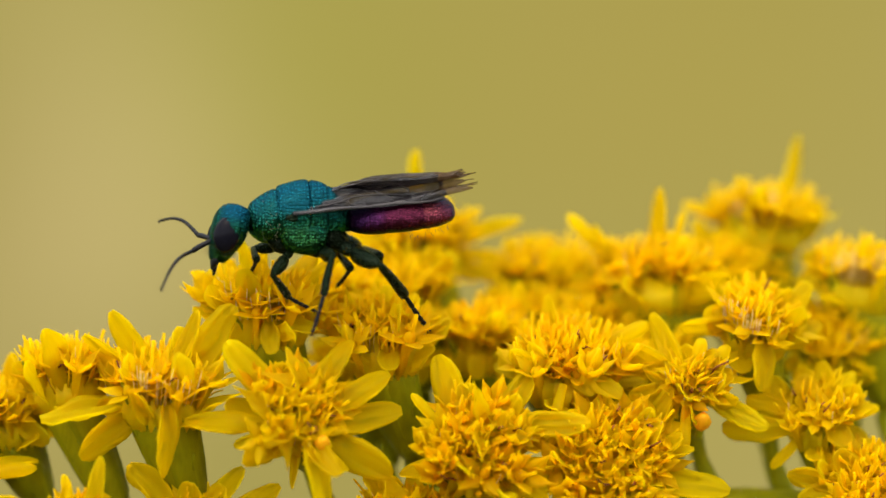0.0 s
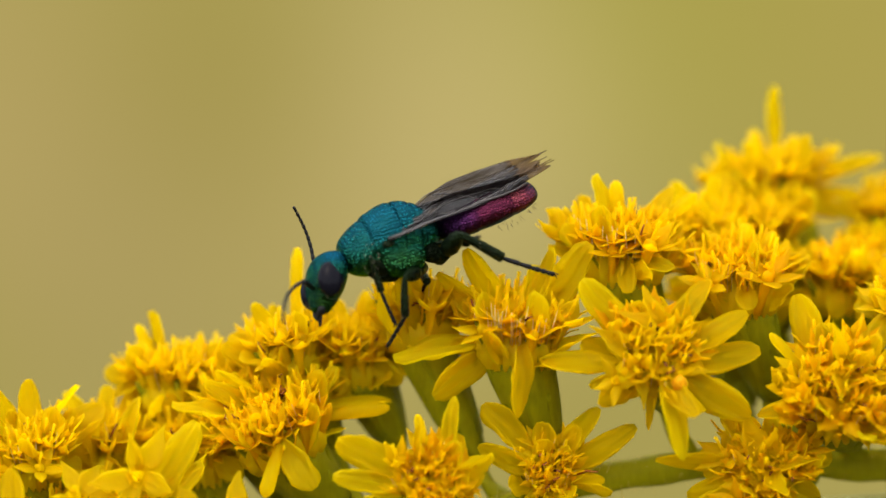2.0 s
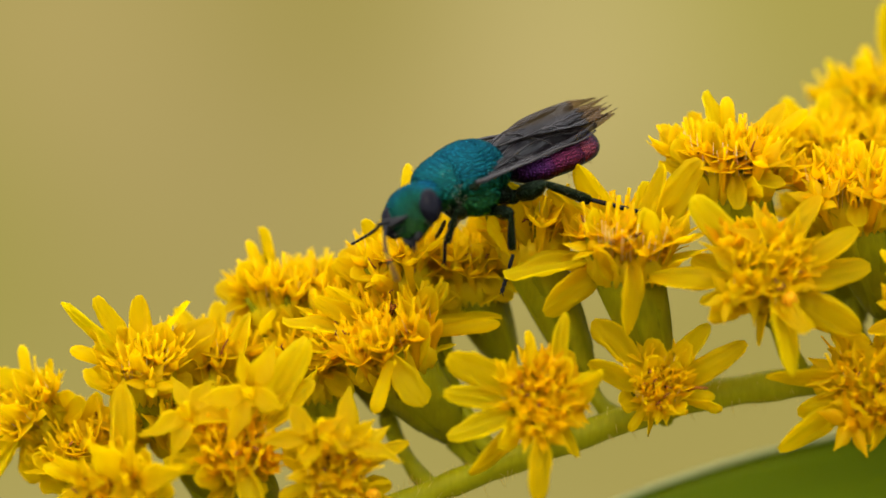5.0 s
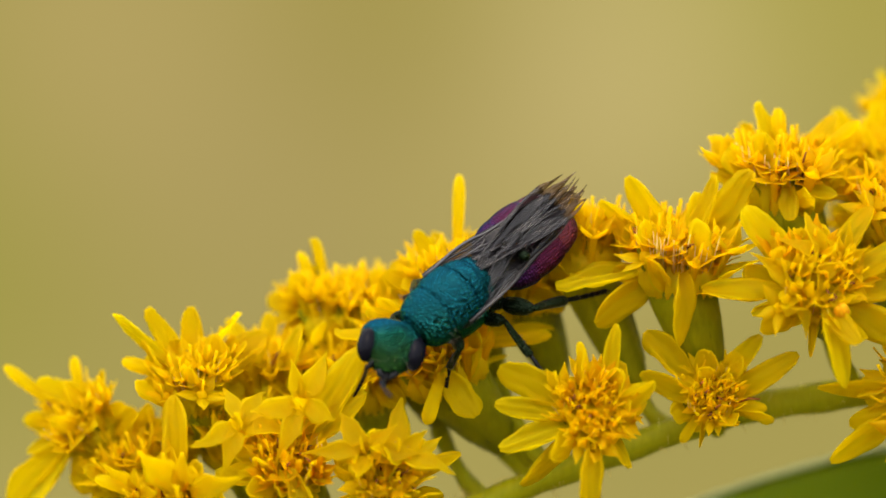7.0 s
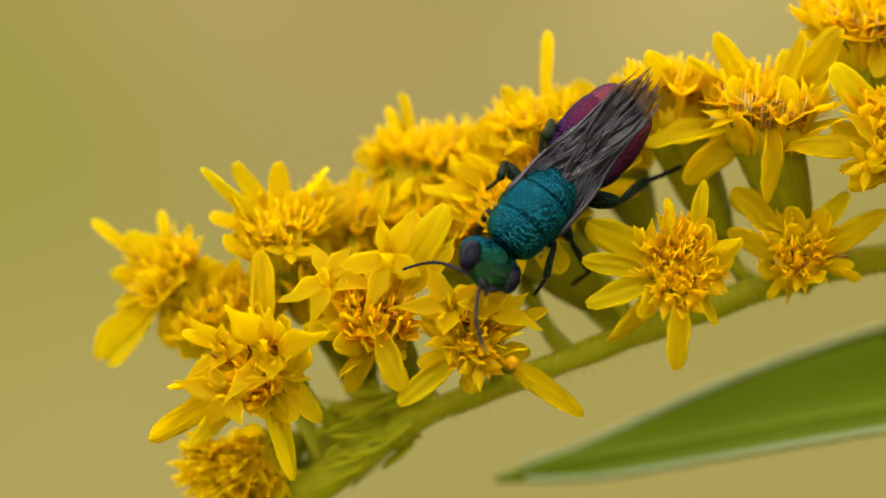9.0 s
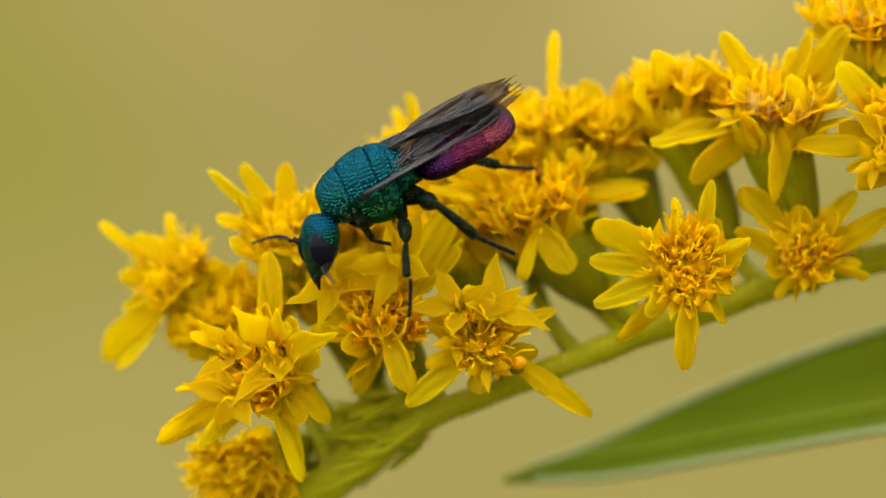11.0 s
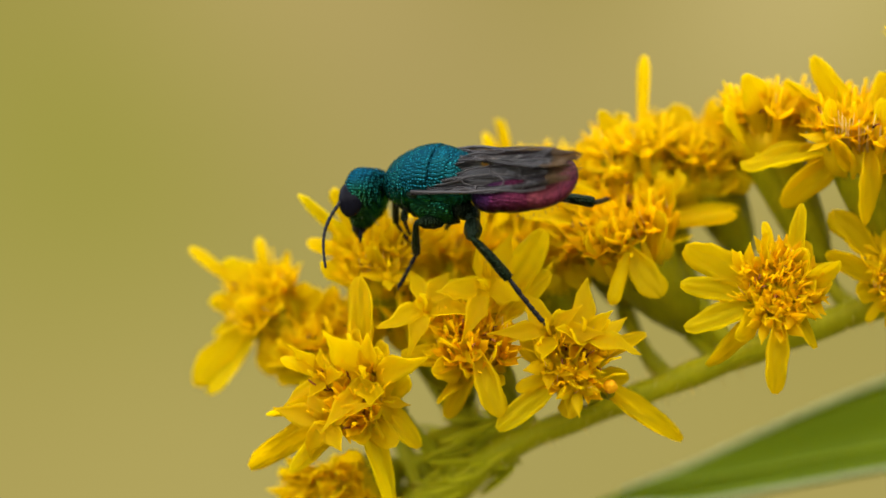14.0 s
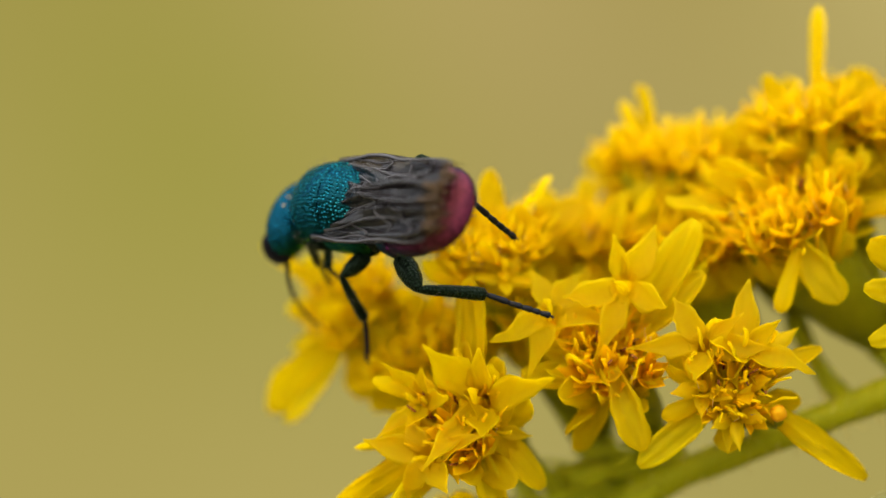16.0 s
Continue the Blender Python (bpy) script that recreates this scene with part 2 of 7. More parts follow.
# ---- background ----
def backdrop():
    """Far meadow, wholly out of focus: dry straw tones with olive patches."""
    bm = bmesh.new()
    for x, z in ((-1.6, -1.1), (1.6, -1.1), (1.6, 1.3), (-1.6, 1.3)):
        bm.verts.new((x, 0, z))
    bm.faces.new(bm.verts)
    m = bpy.data.materials.new("distant_meadow")
    m.use_nodes = True
    nodes = m.node_tree.nodes
    nodes.remove(nodes["Principled BSDF"])
    where = node(m, "ShaderNodeTexCoord")
    soft = node(m, "ShaderNodeTexNoise", Scale=5.0, Detail=1.0, Roughness=0.4)
    link(m, where.outputs["Object"], soft.inputs["Vector"])
    tone = ramp(m, soft.outputs["Fac"], [(0.35, (0.375, 0.315, 0.072)), (0.65, (0.47, 0.39, 0.115))])
    for x, z, size, colour, amount in (
        (0.074, 0.098, 0.086, (0.67, 0.54, 0.225), 1),
        (0.046, 0.076, 0.070, (0.57, 0.45, 0.18), 0.8),
        (0.139, 0.136, 0.080, (0.415, 0.375, 0.068), 0.9),
        (0.011, 0.105, 0.076, (0.355, 0.29, 0.06), 1),
        (-0.064, 0.111, 0.080, (0.49, 0.375, 0.13), 0.9),
        (-0.094, 0.076, 0.063, (0.52, 0.40, 0.14), 0.7),
        (-0.123, 0.038, 0.055, (0.33, 0.31, 0.05), 1),
        (-0.150, 0.035, 0.080, (0.36, 0.335, 0.06), 0.9),
        (-0.024, 0.055, 0.076, (0.45, 0.35, 0.13), 0.9),
        (-0.014, -0.063, 0.100, (0.40, 0.34, 0.10), 0.7),
        (0.102, -0.033, 0.083, (0.42, 0.35, 0.10), 0.7),
        (0.251, 0.123, 0.149, (0.45, 0.365, 0.085), 1),
    ):
        at = node(m, "ShaderNodeMapping", Location=(-x / size, 0, -z / size), Scale=(1 / size, 1 / size, 1 / size))
        link(m, where.outputs["Object"], at.inputs["Vector"])
        spot = node(m, "ShaderNodeTexGradient")
        spot.gradient_type = "SPHERICAL"
        link(m, at.outputs[0], spot.inputs["Vector"])
        weigh = node(m, "ShaderNodeMapRange", To_Max=amount)
        weigh.interpolation_type = "SMOOTHSTEP"
        link(m, spot.outputs["Fac"], weigh.inputs["Value"])
        tone = blend(m, weigh.outputs[0], tone, colour)
    glow = node(m, "ShaderNodeEmission", Strength=0.62)
    link(m, tone, glow.inputs["Color"])
    link(m, glow.outputs[0], nodes["Material Output"].inputs["Surface"])
    ob = part("backdrop", bm, m, None)
    ob.location = (0, 1.8, 0)
    tagged(ob, "distant dry meadow, blurred olive and straw tones", "backdrop", kind="structure")


def ground():
    bm = bmesh.new()
    bmesh.ops.create_circle(bm, cap_ends=True, segments=48, radius=300)
    m = material("meadow_soil", Roughness=0.95)
    where = node(m, "ShaderNodeTexCoord")
    clumps = node(m, "ShaderNodeTexNoise", Scale=6.0, Detail=6.0)
    link(m, where.outputs["Object"], clumps.inputs["Vector"])
    link(m, ramp(m, clumps.outputs["Fac"], [(0.3, (0.05, 0.06, 0.015)), (0.55, (0.14, 0.12, 0.05)), (0.75, (0.25, 0.2, 0.1))]), m.node_tree.nodes["Principled BSDF"].inputs["Base Color"])
    ob = part("ground", bm, m, None)
    ob.location = (0, 0, -0.65)
    tagged(ob, "meadow ground with dry grass tones", "ground", kind="structure")


backdrop()
ground()


# ---- the branch: stalk and leaf ----
STEM = [Vector(p) for p in [(-5.26, 2, -7.77), (-3.08, 1.6, -6.59), (-1.07, 1.4, -5.13), (1.94, 1.2, -3.95), (4.94, 1.2, -2.79), (7.78, 1.4, -1.74), (11.13, 1.6, -0.62), (13.99, 1.8, -0.15), (17.02, 2, 0.18), (20.37, 2, -0.07), (24.58, 2.2, 0.35), (28.80, 2.4, 0.35), (33.27, 3, 0.02)]]


def spot(x, z, d):
    """A place x mm across, z mm up and d mm behind the plane of focus, along the line of sight."""
    k = 1 + d / 200
    return Vector((x * k, d, z * k))


def smooth_path(points, steps=6):
    out = []
    for i in range(len(points) - 1):
        p0, p1, p2, p3 = points[max(i - 1, 0)], points[i], points[i + 1], points[min(i + 2, len(points) - 1)]
        for k in range(steps):
            s = k / steps
            out.append(0.5 * (2 * p1 + (p2 - p0) * s + (2 * p0 - 5 * p1 + 4 * p2 - p3) * s * s + (3 * p1 - p0 - 3 * p2 + p3) * s ** 3))
    return out + [points[-1]]


STEM_LINE = smooth_path(STEM)


def branch():
    n = len(STEM_LINE)
    ob = part("flower_stalk", tube([p * MM for p in STEM_LINE], [(0.30 + 0.28 * i / n + 0.02 * max(0, 16 - i) + 0.03 * math.sin(i * 1.7)) * MM for i in range(n)], 12), STALK, None)
    tagged(ob, "arching green goldenrod stalk bearing the flower heads", "plant stalk")
    # fine hairs on the stalk
    rng = random.Random(4)
    hairs = []
    for _ in range(700):
        p = STEM_LINE[rng.randrange(n)] + Vector((rng.uniform(-0.3, 0.3), rng.uniform(-0.2, 0.2), 0))
        way = Vector((rng.gauss(0, 0.4), rng.gauss(-0.3, 0.4), rng.choice((-1, 1)) * rng.uniform(0.5, 1))).normalized()
        hairs.append(tube([p * MM, (p + way * rng.uniform(0.45, 0.75)) * MM], [0.012 * MM, 0.004 * MM], 3))
    tagged(part("stalk_hair", join(*hairs), HAIR, ob, "short pale stalk hairs"), kind="stuff")

    # narrow bracts pressed along the drooping end
    for k in range(34):
        i = 2 + int(k * 0.3)
        p = STEM_LINE[i] + Vector((rng.gauss(0, 0.2), rng.uniform(0.3, 3.0), rng.uniform(-0.4, 1.2)))
        way = (STEM_LINE[i] - STEM_LINE[i + 2]).normalized() + Vector((rng.gauss(0, 0.15), rng.gauss(0, 0.3), rng.uniform(0.0, 0.4)))
        q = p + way.normalized() * rng.uniform(1.2, 2.2)
        part("leafy_bract", BRACT, None, ob, m=aim(p * MM, q * MM, Vector((rng.gauss(0, 0.4), -1, 0.4)), rng.uniform(0.22, 0.5) * MM, deep=1.2 * MM))
    # a tuft of slender bracts where the end of the stalk breaks into pedicels
    for k in range(200):
        p = Vector((rng.uniform(-2.6, -0.6), rng.uniform(0.9, 3.8), -5.0 + rng.uniform(-0.75, 0.9)))
        p.z += 0.45 * (p.x + 0.9)
        q = p + Vector((-rng.uniform(0.9, 1.9), rng.gauss(0, 0.4), rng.gauss(-0.45, 0.4)))
        long = (q - p).length * MM
        part("leafy_bract", YOUNG, None, ob, m=aim(p * MM, q * MM, Vector((rng.gauss(0, 0.5), -1, rng.gauss(0.3, 0.4))), rng.uniform(0.10, 0.28) * MM, deep=0.2 * long))


def green_leaf():
    """A lance-shaped leaf behind and below the branch."""
    base, tip = spot(25.1, -2.7, 7.5), spot(1.5, -6.45, 6.0)
    length = (tip - base).length
    face = Vector((0.08, -0.62, 0.78))
    shape = lambda s: max(0.002, 0.102 * (math.sin(math.pi * (0.30 + 0.70 * s)) ** 0.85 if s < 1 else 0))
    thing = new("leaf")
    thing.matrix_basis = aim(base * MM, tip * MM, face, length * MM)
    part("upper_side", blade(shape, -0.015, 0.055, 0.006, 28, 10), LEAF, thing)
    ribs = [tube([(0, s, -0.015 * s * s + 0.004) for s in (0.0, 0.25, 0.5, 0.75, 0.97)], [0.008, 0.007, 0.006, 0.004, 0.002], 6)]
    part("midrib", join(*ribs), LEAF_PALE, thing, "pale raised midrib")
    edge = []
    for side in (-1, 1):
        edge.append(tube([(side * shape(s), s, -0.015 * s * s + 0.055 * math.sin(math.pi * min(1, s + 0.12))) for s in (k / 28 for k in range(28))], [0.0035] * 28, 5))
    part("leaf_edge", join(*edge), DOWN, thing, "pale downy leaf edge")
    tagged(thing, "long green lance-shaped leaf with a pale downy edge", "leaf")


green_leaf()


# ---- flower heads ----
def oblong(w, tip=0.86, base=0.55):
    return lambda s: w * (1 + 0.05 * math.sin(9 * s + 7 * tip) + 0.03 * math.sin(21 * s + 11 * base)) * (base + (1 - base) * min(1, s / 0.45)) * (1 if s < tip else max(0.12, math.sqrt(max(0, 1 - ((s - tip) / (1.012 - tip)) ** 2))))


def lance(w):
    return lambda s: max(0.012, w * (0.62 + 0.38 * math.sin(math.pi * min(1, s / 0.8))) * (1 - max(0, (s - 0.3) / 0.71) ** 1.9))


RAYS = []
rng = random.Random(11)
for k in range(11):
    RAYS.append(blade(oblong(0.5, rng.uniform(0.52, 0.78), rng.uniform(0.35, 0.6)), rng.uniform(-0.28, 0.16), rng.uniform(-0.05, 0.14), 0.022, 12, 8, rng.uniform(-0.5, 0.5)))
def crumple(bm, seed, amount=0.05):
    """Uneven waves, as in a living petal."""
    for v in bm.verts:
        q = v.co * 2.6 + Vector((seed * 3.1, 7.7, seed))
        v.co.z += amount * noise.noise(q) + 0.4 * amount * noise.noise(q * 2.7)
        v.co.x += 0.5 * amount * noise.noise(q + Vector((4, 9, 2)))
    return bm


RAYS = [crumple(b, k, 0.07) for k, b in enumerate(RAYS)]
RAYS = [smooth_mesh("ray_petal", b, PETAL if k % 3 else LEMON) for k, b in enumerate(RAYS)]
rolled = [[Vector((0.5 * w * math.cos(a), s, 0.5 * w * math.sin(a) - 0.04 * s)) for a in (2 * math.pi * k / 9 for k in range(9))]
          for s, w in ((0, 0.5), (0.15, 0.6), (0.4, 0.74), (0.65, 0.84), (0.85, 0.84), (0.95, 0.6), (1.0, 0.25))]
ROLLED = smooth_mesh("rolled_petal", loft(rolled), PETAL)


def floret_mesh(name, mat, lobes, flare, tube_r):
    """A tubular floret 1 long on y: a tube that opens into pointed lobes."""
    rings = []
    for s, r in ((0, tube_r * 0.85), (0.35, tube_r * 0.8), (0.6, tube_r), (0.74, tube_r * 1.2), (0.80, tube_r * 0.95), (0.86, tube_r * 0.3)):
        rings.append([Vector((r * math.cos(a), s, r * math.sin(a))) for a in (2 * math.pi * k / 10 for k in range(8))])
    bm = loft(rings)
    bms = [bm]
    for k in range(lobes):
        leaf = blade(lance(0.165), 0.16, 0.05, 0.02, 6, 2, 0.4 * math.sin(2.3 * k))
        a = 2 * math.pi * k / lobes
        out = Vector((math.cos(a), 0, math.sin(a)))
        y = (Vector((0, 1, 0)) * (1 - flare) + out * flare).normalized()
        z = (Vector((0, 1, 0)) - y * y.y).normalized() if flare > 0.3 else -out
        z = (z - y * z.dot(y)).normalized()
        leaf.transform(Matrix.Translation(Vector((0, 0.70, 0)) + out * tube_r * 1.05) @ Matrix((y.cross(z), y, z)).transposed().to_4x4() @ Matrix.Diagonal((0.9, 0.46 + 0.08 * math.sin(k * 2.9) + 0.1 * flare, 0.5, 1)))
        bms.append(leaf)
    style = tube([(0, 0.5, 0), (0.01, 0.95, 0), (0.05, 1.22, 0.02)], [0.035, 0.03, 0.035], 5)
    bms.append(style)
    return smooth_mesh(name, join(*bms), mat)


def closed_mesh(name, mat, fat):
    rings = [[Vector((r * math.cos(a) * (1 + 0.12 * math.cos(5 * a)), s, r * math.sin(a) * (1 + 0.12 * math.cos(5 * a)))) for a in (2 * math.pi * k / 10 for k in range(10))]
             for s, r in ((0, fat * 0.4), (0.3, fat * 0.55), (0.55, fat * 0.8), (0.72, fat), (0.88, fat * 0.8), (1.0, fat * 0.2))]
    return smooth_mesh(name, loft(rings), mat)


OPEN = {look: [floret_mesh("disc_floret", mat, 5, f, r) for f, r in ((0.55, 0.10), (0.78, 0.10), (0.42, 0.09))]
        for look, mat in (("golden", FLORET), ("orange", ORANGE), ("spent", SPENT))}
CLOSED = {look: [closed_mesh("floret_bud", mat, f) for f in (0.075, 0.10)] for look, mat in (("golden", FLORET), ("orange", ORANGE), ("spent", SPENT))}
SPENT_FLORET = [floret_mesh("withered_floret", SPENT, 5, f, 0.09) for f in (0.45, 0.3)]


def star_mesh(name, lobe, seed):
    """A wide-open floret seen from above: five long pointed lobes round a short throat, 1 across from centre to tip."""
    bms = []
    for k in range(5):
        leaf = blade(lance(0.215 + 0.03 * math.sin(k * 4.1 + seed)), lobe + 0.32 * math.sin(k * 2.7 + seed), 0.09, 0.022, 8, 6, 0.55 * math.sin(k * 1.9 + seed * 2))
        a = 2 * math.pi * k / 5 + 0.34 * math.sin(k * 2.1 + seed * 1.7)
        out = Vector((math.cos(a), 0, math.sin(a)))
        up = Vector((0, 1, 0))
        y = (out * 0.93 + up * 0.36).normalized()
        z = (up - y * up.dot(y)).normalized()
        leaf.transform(Matrix.Translation(out * 0.13) @ Matrix((y.cross(z), y, z)).transposed().to_4x4() @ Matrix.Diagonal((1, 0.84 + 0.26 * math.sin(k * 3.3 + seed * 1.3), 1, 1)))
        bms.append(leaf)
    rings = [[Vector((r * math.cos(a), s, r * math.sin(a))) for a in (2 * math.pi * k / 10 for k in range(10))] for s, r in ((-1.0, 0.12), (-0.5, 0.15), (-0.12, 0.22), (0.06, 0.27), (0.04, 0.24), (-0.15, 0.15), (-0.5, 0.06))]
    bms.append(loft(rings))
    bms.append(tube([(0, -0.2, 0), (0.02, 0.25, 0.01), (0.06, 0.46, 0.03), (0.13, 0.52, 0.04)], [0.04, 0.045, 0.04, 0.02], 6))
    return smooth_mesh(name, crumple(join(*bms), seed, 0.11), PETAL)


STARS = [star_mesh("star_floret", b, n) for n, b in enumerate((-0.12, 0.25, -0.4, 0.15, -0.25, -0.05, 0.4, -0.5))]
FILAMENTS = (SPENT, ORANGE, ANTHER, FLORET)
STAMEN = [smooth_mesh("stamen", tube([(0, 0, 0), (0.04, 0.4, 0), (0.02, 0.75, 0.05), (0.10, 1.0, 0.04)], [0.03, 0.026, 0.03, 0.02], 5), mat) for mat in FILAMENTS]
BRACT = smooth_mesh("bract", blade(lambda s: max(0.02, 0.5 * math.sin(math.pi * min(0.97, 0.12 + 0.85 * s)) ** 0.7), -0.03, -0.05, 0.02, 8, 4), GREEN)

YOUNG = smooth_mesh("young_bract", blade(lambda s: max(0.02, 0.5 * math.sin(math.pi * min(0.97, 0.12 + 0.85 * s)) ** 0.7), -0.12, -0.05, 0.02, 7, 3), TUFT)


def nearest_on_stem(p):
    return min(STEM_LINE, key=lambda q: (q - p - Vector((0.8, 0, -0.6))).length)


BUD = smooth_mesh("flower_bud", loft([[Vector((r * math.cos(a) * (1 + 0.06 * math.cos(4 * a)), s, r * math.sin(a) * (1 + 0.06 * math.cos(4 * a)))) for a in (2 * math.pi * k / 14 for k in range(14))]
                                       for s, r in ((0, 0.2), (0.08, 0.38), (0.3, 0.52), (0.55, 0.54), (0.8, 0.40), (0.93, 0.22), (0.99, 0.08))]), RUST)
branch()
HEAD_COUNT = [0]


def flower_head(x, z, d, axis, r, opened, closed, cup, style, pappus, rays, stars, buds=()):
    """A goldenrod head. rays: base x, z, tip x, z, depth of the tip, width; stars: x, z, reach, depth (all mm from the head's centre)."""
    HEAD_COUNT[0] += 1
    dice = random.Random(100 + HEAD_COUNT[0])
    thing = new("goldenrod_flower")
    centre = spot(x, z, d)
    thing.location = centre * MM
    up = Vector((axis[0], -axis[2], axis[1])).normalized()
    side = up.cross(Vector((0.2, 1, 0.1))).normalized()
    back = up.cross(side)
    seen = Vector((0, -1, 0))

    def at(v):
        return v * MM

    # cup of green bracts and its stalk
    seat = -up * (0.45 * r + 0.40)
    foot = seat - (up - Vector((0.36, 0.1, 0))).normalized() * cup
    rings = []
    for s, w in ((0, 0.30), (0.12, 0.48), (0.35, 0.68), (0.7, 0.86), (0.93, 0.94), (1.0, 0.90)):
        c = foot * (1 - s) + seat * s
        rings.append([at(c + r * 0.82 * w * (math.cos(a) * side + math.sin(a) * back)) for a in (2 * math.pi * k / 14 for k in range(14))])
    part("involucre", loft(rings), CUP, thing)
    for k in range(15):
        a = 2 * math.pi * (k + 0.5 * (k % 2)) / 15 + dice.uniform(-0.1, 0.1)
        out = math.cos(a) * side + math.sin(a) * back
        low, high = (0.05, 0.72) if k % 3 == 0 else ((0.25, 0.95) if k % 3 == 1 else (0.55, 1.38))
        line = lambda s: foot * (1 - s) + seat * s + out * r * 0.82 * (0.34 + 0.60 * min(1, s) ** 0.75)
        p, q = line(low) + out * 0.05, line(high) + out * 0.13
        part("bract", BRACT, None, thing, m=aim(at(p), at(q), out, 0.42 * r * dice.uniform(0.85, 1.15) * MM))
    join_at = nearest_on_stem(centre + foot) - centre
    mid = foot - up * 0.35 * (join_at - foot).length
    line = smooth_path([foot + up * 0.2, foot * 0.75 + mid * 0.25, mid * 0.5 + join_at * 0.5, join_at], 5)
    part("pedicel", tube([at(v) for v in line], [at(0.26 - 0.04 * math.sin(i)) for i in range(len(line))], 8), STALK, thing)

    # the packed young florets that fill the disc
    fill = []
    for s, w, rib in ((-0.15, 0.74, 0.10), (0.12, 0.86, 0.12), (0.40, 0.86, 0.13), (0.64, 0.72, 0.14), (0.80, 0.46, 0.14), (0.88, 0.15, 0.05)):
        ring = []
        for k in range(48):
            a = 2 * math.pi * k / 48
            swell = 1 + rib * (1 if k % 2 else -1) + 0.06 * math.sin(7 * a + 9 * w)
            high = s * (0.55 + 0.55 * min(1.3, r)) * (1 + 0.10 * math.sin(5 * a + 3 * w) + 0.05 * (k % 3 - 1))
            ring.append(at(seat + up * high + r * w * swell * (math.cos(a) * side + math.sin(a) * back)))
        fill.append(ring)
    part("flower_disc", loft(fill), {"golden": FLORET_FILL, "orange": ORANGE_FILL, "spent": ORANGE_FILL}[style], thing)

    # disc of tubular florets
    opened, closed = int(opened * 1.5 + 8 * r), int(closed * 1.3)
    whole = opened + closed
    for k in range(whole):
        rad = r * (0.62 if k % 3 else 0.92) * math.sqrt((k + 0.4) / max(1, whole))
        a = 2.39996 * k + dice.uniform(-0.25, 0.25)
        out = math.cos(a) * side + math.sin(a) * back
        base = out * rad * 0.88 + seat
        way = (up + out * 0.55 * rad / r + Vector([dice.gauss(0, 0.10) for _ in range(3)])).normalized()
        is_open = (k * 7) % whole < opened
        curl = not is_open and dice.random() < (0.75 if style != "golden" else 0.35)
        is_open = is_open or curl
        size = dice.uniform(0.80, 1.15) * (0.75 + 0.75 * min(1.3, r)) * (1.0 if is_open else 0.88)
        if style == "spent" and dice.random() < 0.2:
            data = dice.choice(SPENT_FLORET)
        else:
            kind = style if style != "spent" else dice.choice(("spent", "orange", "golden", "golden", "golden"))
            if style == "orange" and dice.random() < 0.5:
                kind = "golden"
            data = dice.choice(OPEN[kind] if is_open else CLOSED[kind])
        wide = size * (0.80 if is_open else 0.62)
        part(data.name.split(".")[0], data, None, thing, m=aim(at(base), at(base + way * size), Vector((dice.gauss(0, 1), -1, dice.gauss(0, 1))), wide * MM))
    for k in range(int(16 + 22 * r) if style != "golden" else 14):
        a, rad = dice.uniform(0, 6.283), r * dice.uniform(0.15, 0.85)
        out = math.cos(a) * side + math.sin(a) * back
        base = out * rad * 0.8 + seat * 0.6
        way = (up + out * 0.8 * rad / r + Vector([dice.gauss(0, 0.25) for _ in range(3)])).normalized()
        long = dice.uniform(1.0, 1.75)
        pick = dice.random()
        data = STAMEN[0] if pick < 0.28 else (STAMEN[1] if pick < 0.6 else (STAMEN[2] if pick < 0.66 else STAMEN[3]))
        part("stamen", data, None, thing, m=aim(at(base), at(base + way * long), seen, long * 0.85 * MM))

    # brown anther tips among the florets
    for k in range(7 if d < 3 else 3):
        a, rad = dice.uniform(0, 6.283), r * dice.uniform(0.2, 0.9)
        out = math.cos(a) * side + math.sin(a) * back
        base = out * rad + up * dice.uniform(0.15, 0.55) * r + seen * 0.1
        way = (up + out * 0.6 + Vector([dice.gauss(0, 0.4) for _ in range(3)])).normalized()
        part("anther", STAMEN[2], None, thing, m=aim(at(base), at(base + way * 0.26), seen, 1.3 * MM, deep=1.3 * MM))

    # white hairs of the pappus where florets have thinned out
    hairs = []
    for k in range(12 + 13 * pappus):
        a = dice.uniform(0, 6.283) if pappus < 2 else math.atan2((seen + 0.4 * side).dot(back), (seen + 0.4 * side).dot(side)) + dice.gauss(0, 0.6)
        out = math.cos(a) * side + math.sin(a) * back
        base = out * r * dice.uniform(0.7, 0.95) + seat * 0.3
        tip = base + (up + 0.22 * out + Vector([dice.gauss(0, 0.10) for _ in range(3)])).normalized() * dice.uniform(0.7, 1.25)
        bow = (base + tip) / 2 + out * 0.05
        hairs.append(tube([at(base), at(bow), at(tip)], [at(0.02), at(0.018), at(0.008)], 3))
    tagged(part("pappus", join(*hairs), HAIR_WHITE if pappus > 1 else HAIR, thing, "fine pale pappus hairs"), kind="stuff")

    # ray petals
    for bx, bz, tx, tz, td, w in rays:
        base, tip = Vector((bx, 0, bz)) * 0.42 + seat * 0.2, Vector((tx, td, tz))
        if tip.dot(up) < -0.3 and abs(tip.x) < r and td < 0:
            base.y, tip.y = -0.75 * r, min(td, -r - 0.15)
        face = up * 0.5 + seen * 0.65 + Vector([dice.gauss(0, 0.34) for _ in range(3)])
        slim = w < 0.57 and (tip - base).length > 1.0
        data = ROLLED if slim and dice.random() < 0.7 else dice.choice(RAYS)
        part("ray_petal", data, None, thing, m=aim(at(base), at(tip), face, w * (0.95 if data is ROLLED else 0.92) * MM, deep=w * MM if data is ROLLED else None))
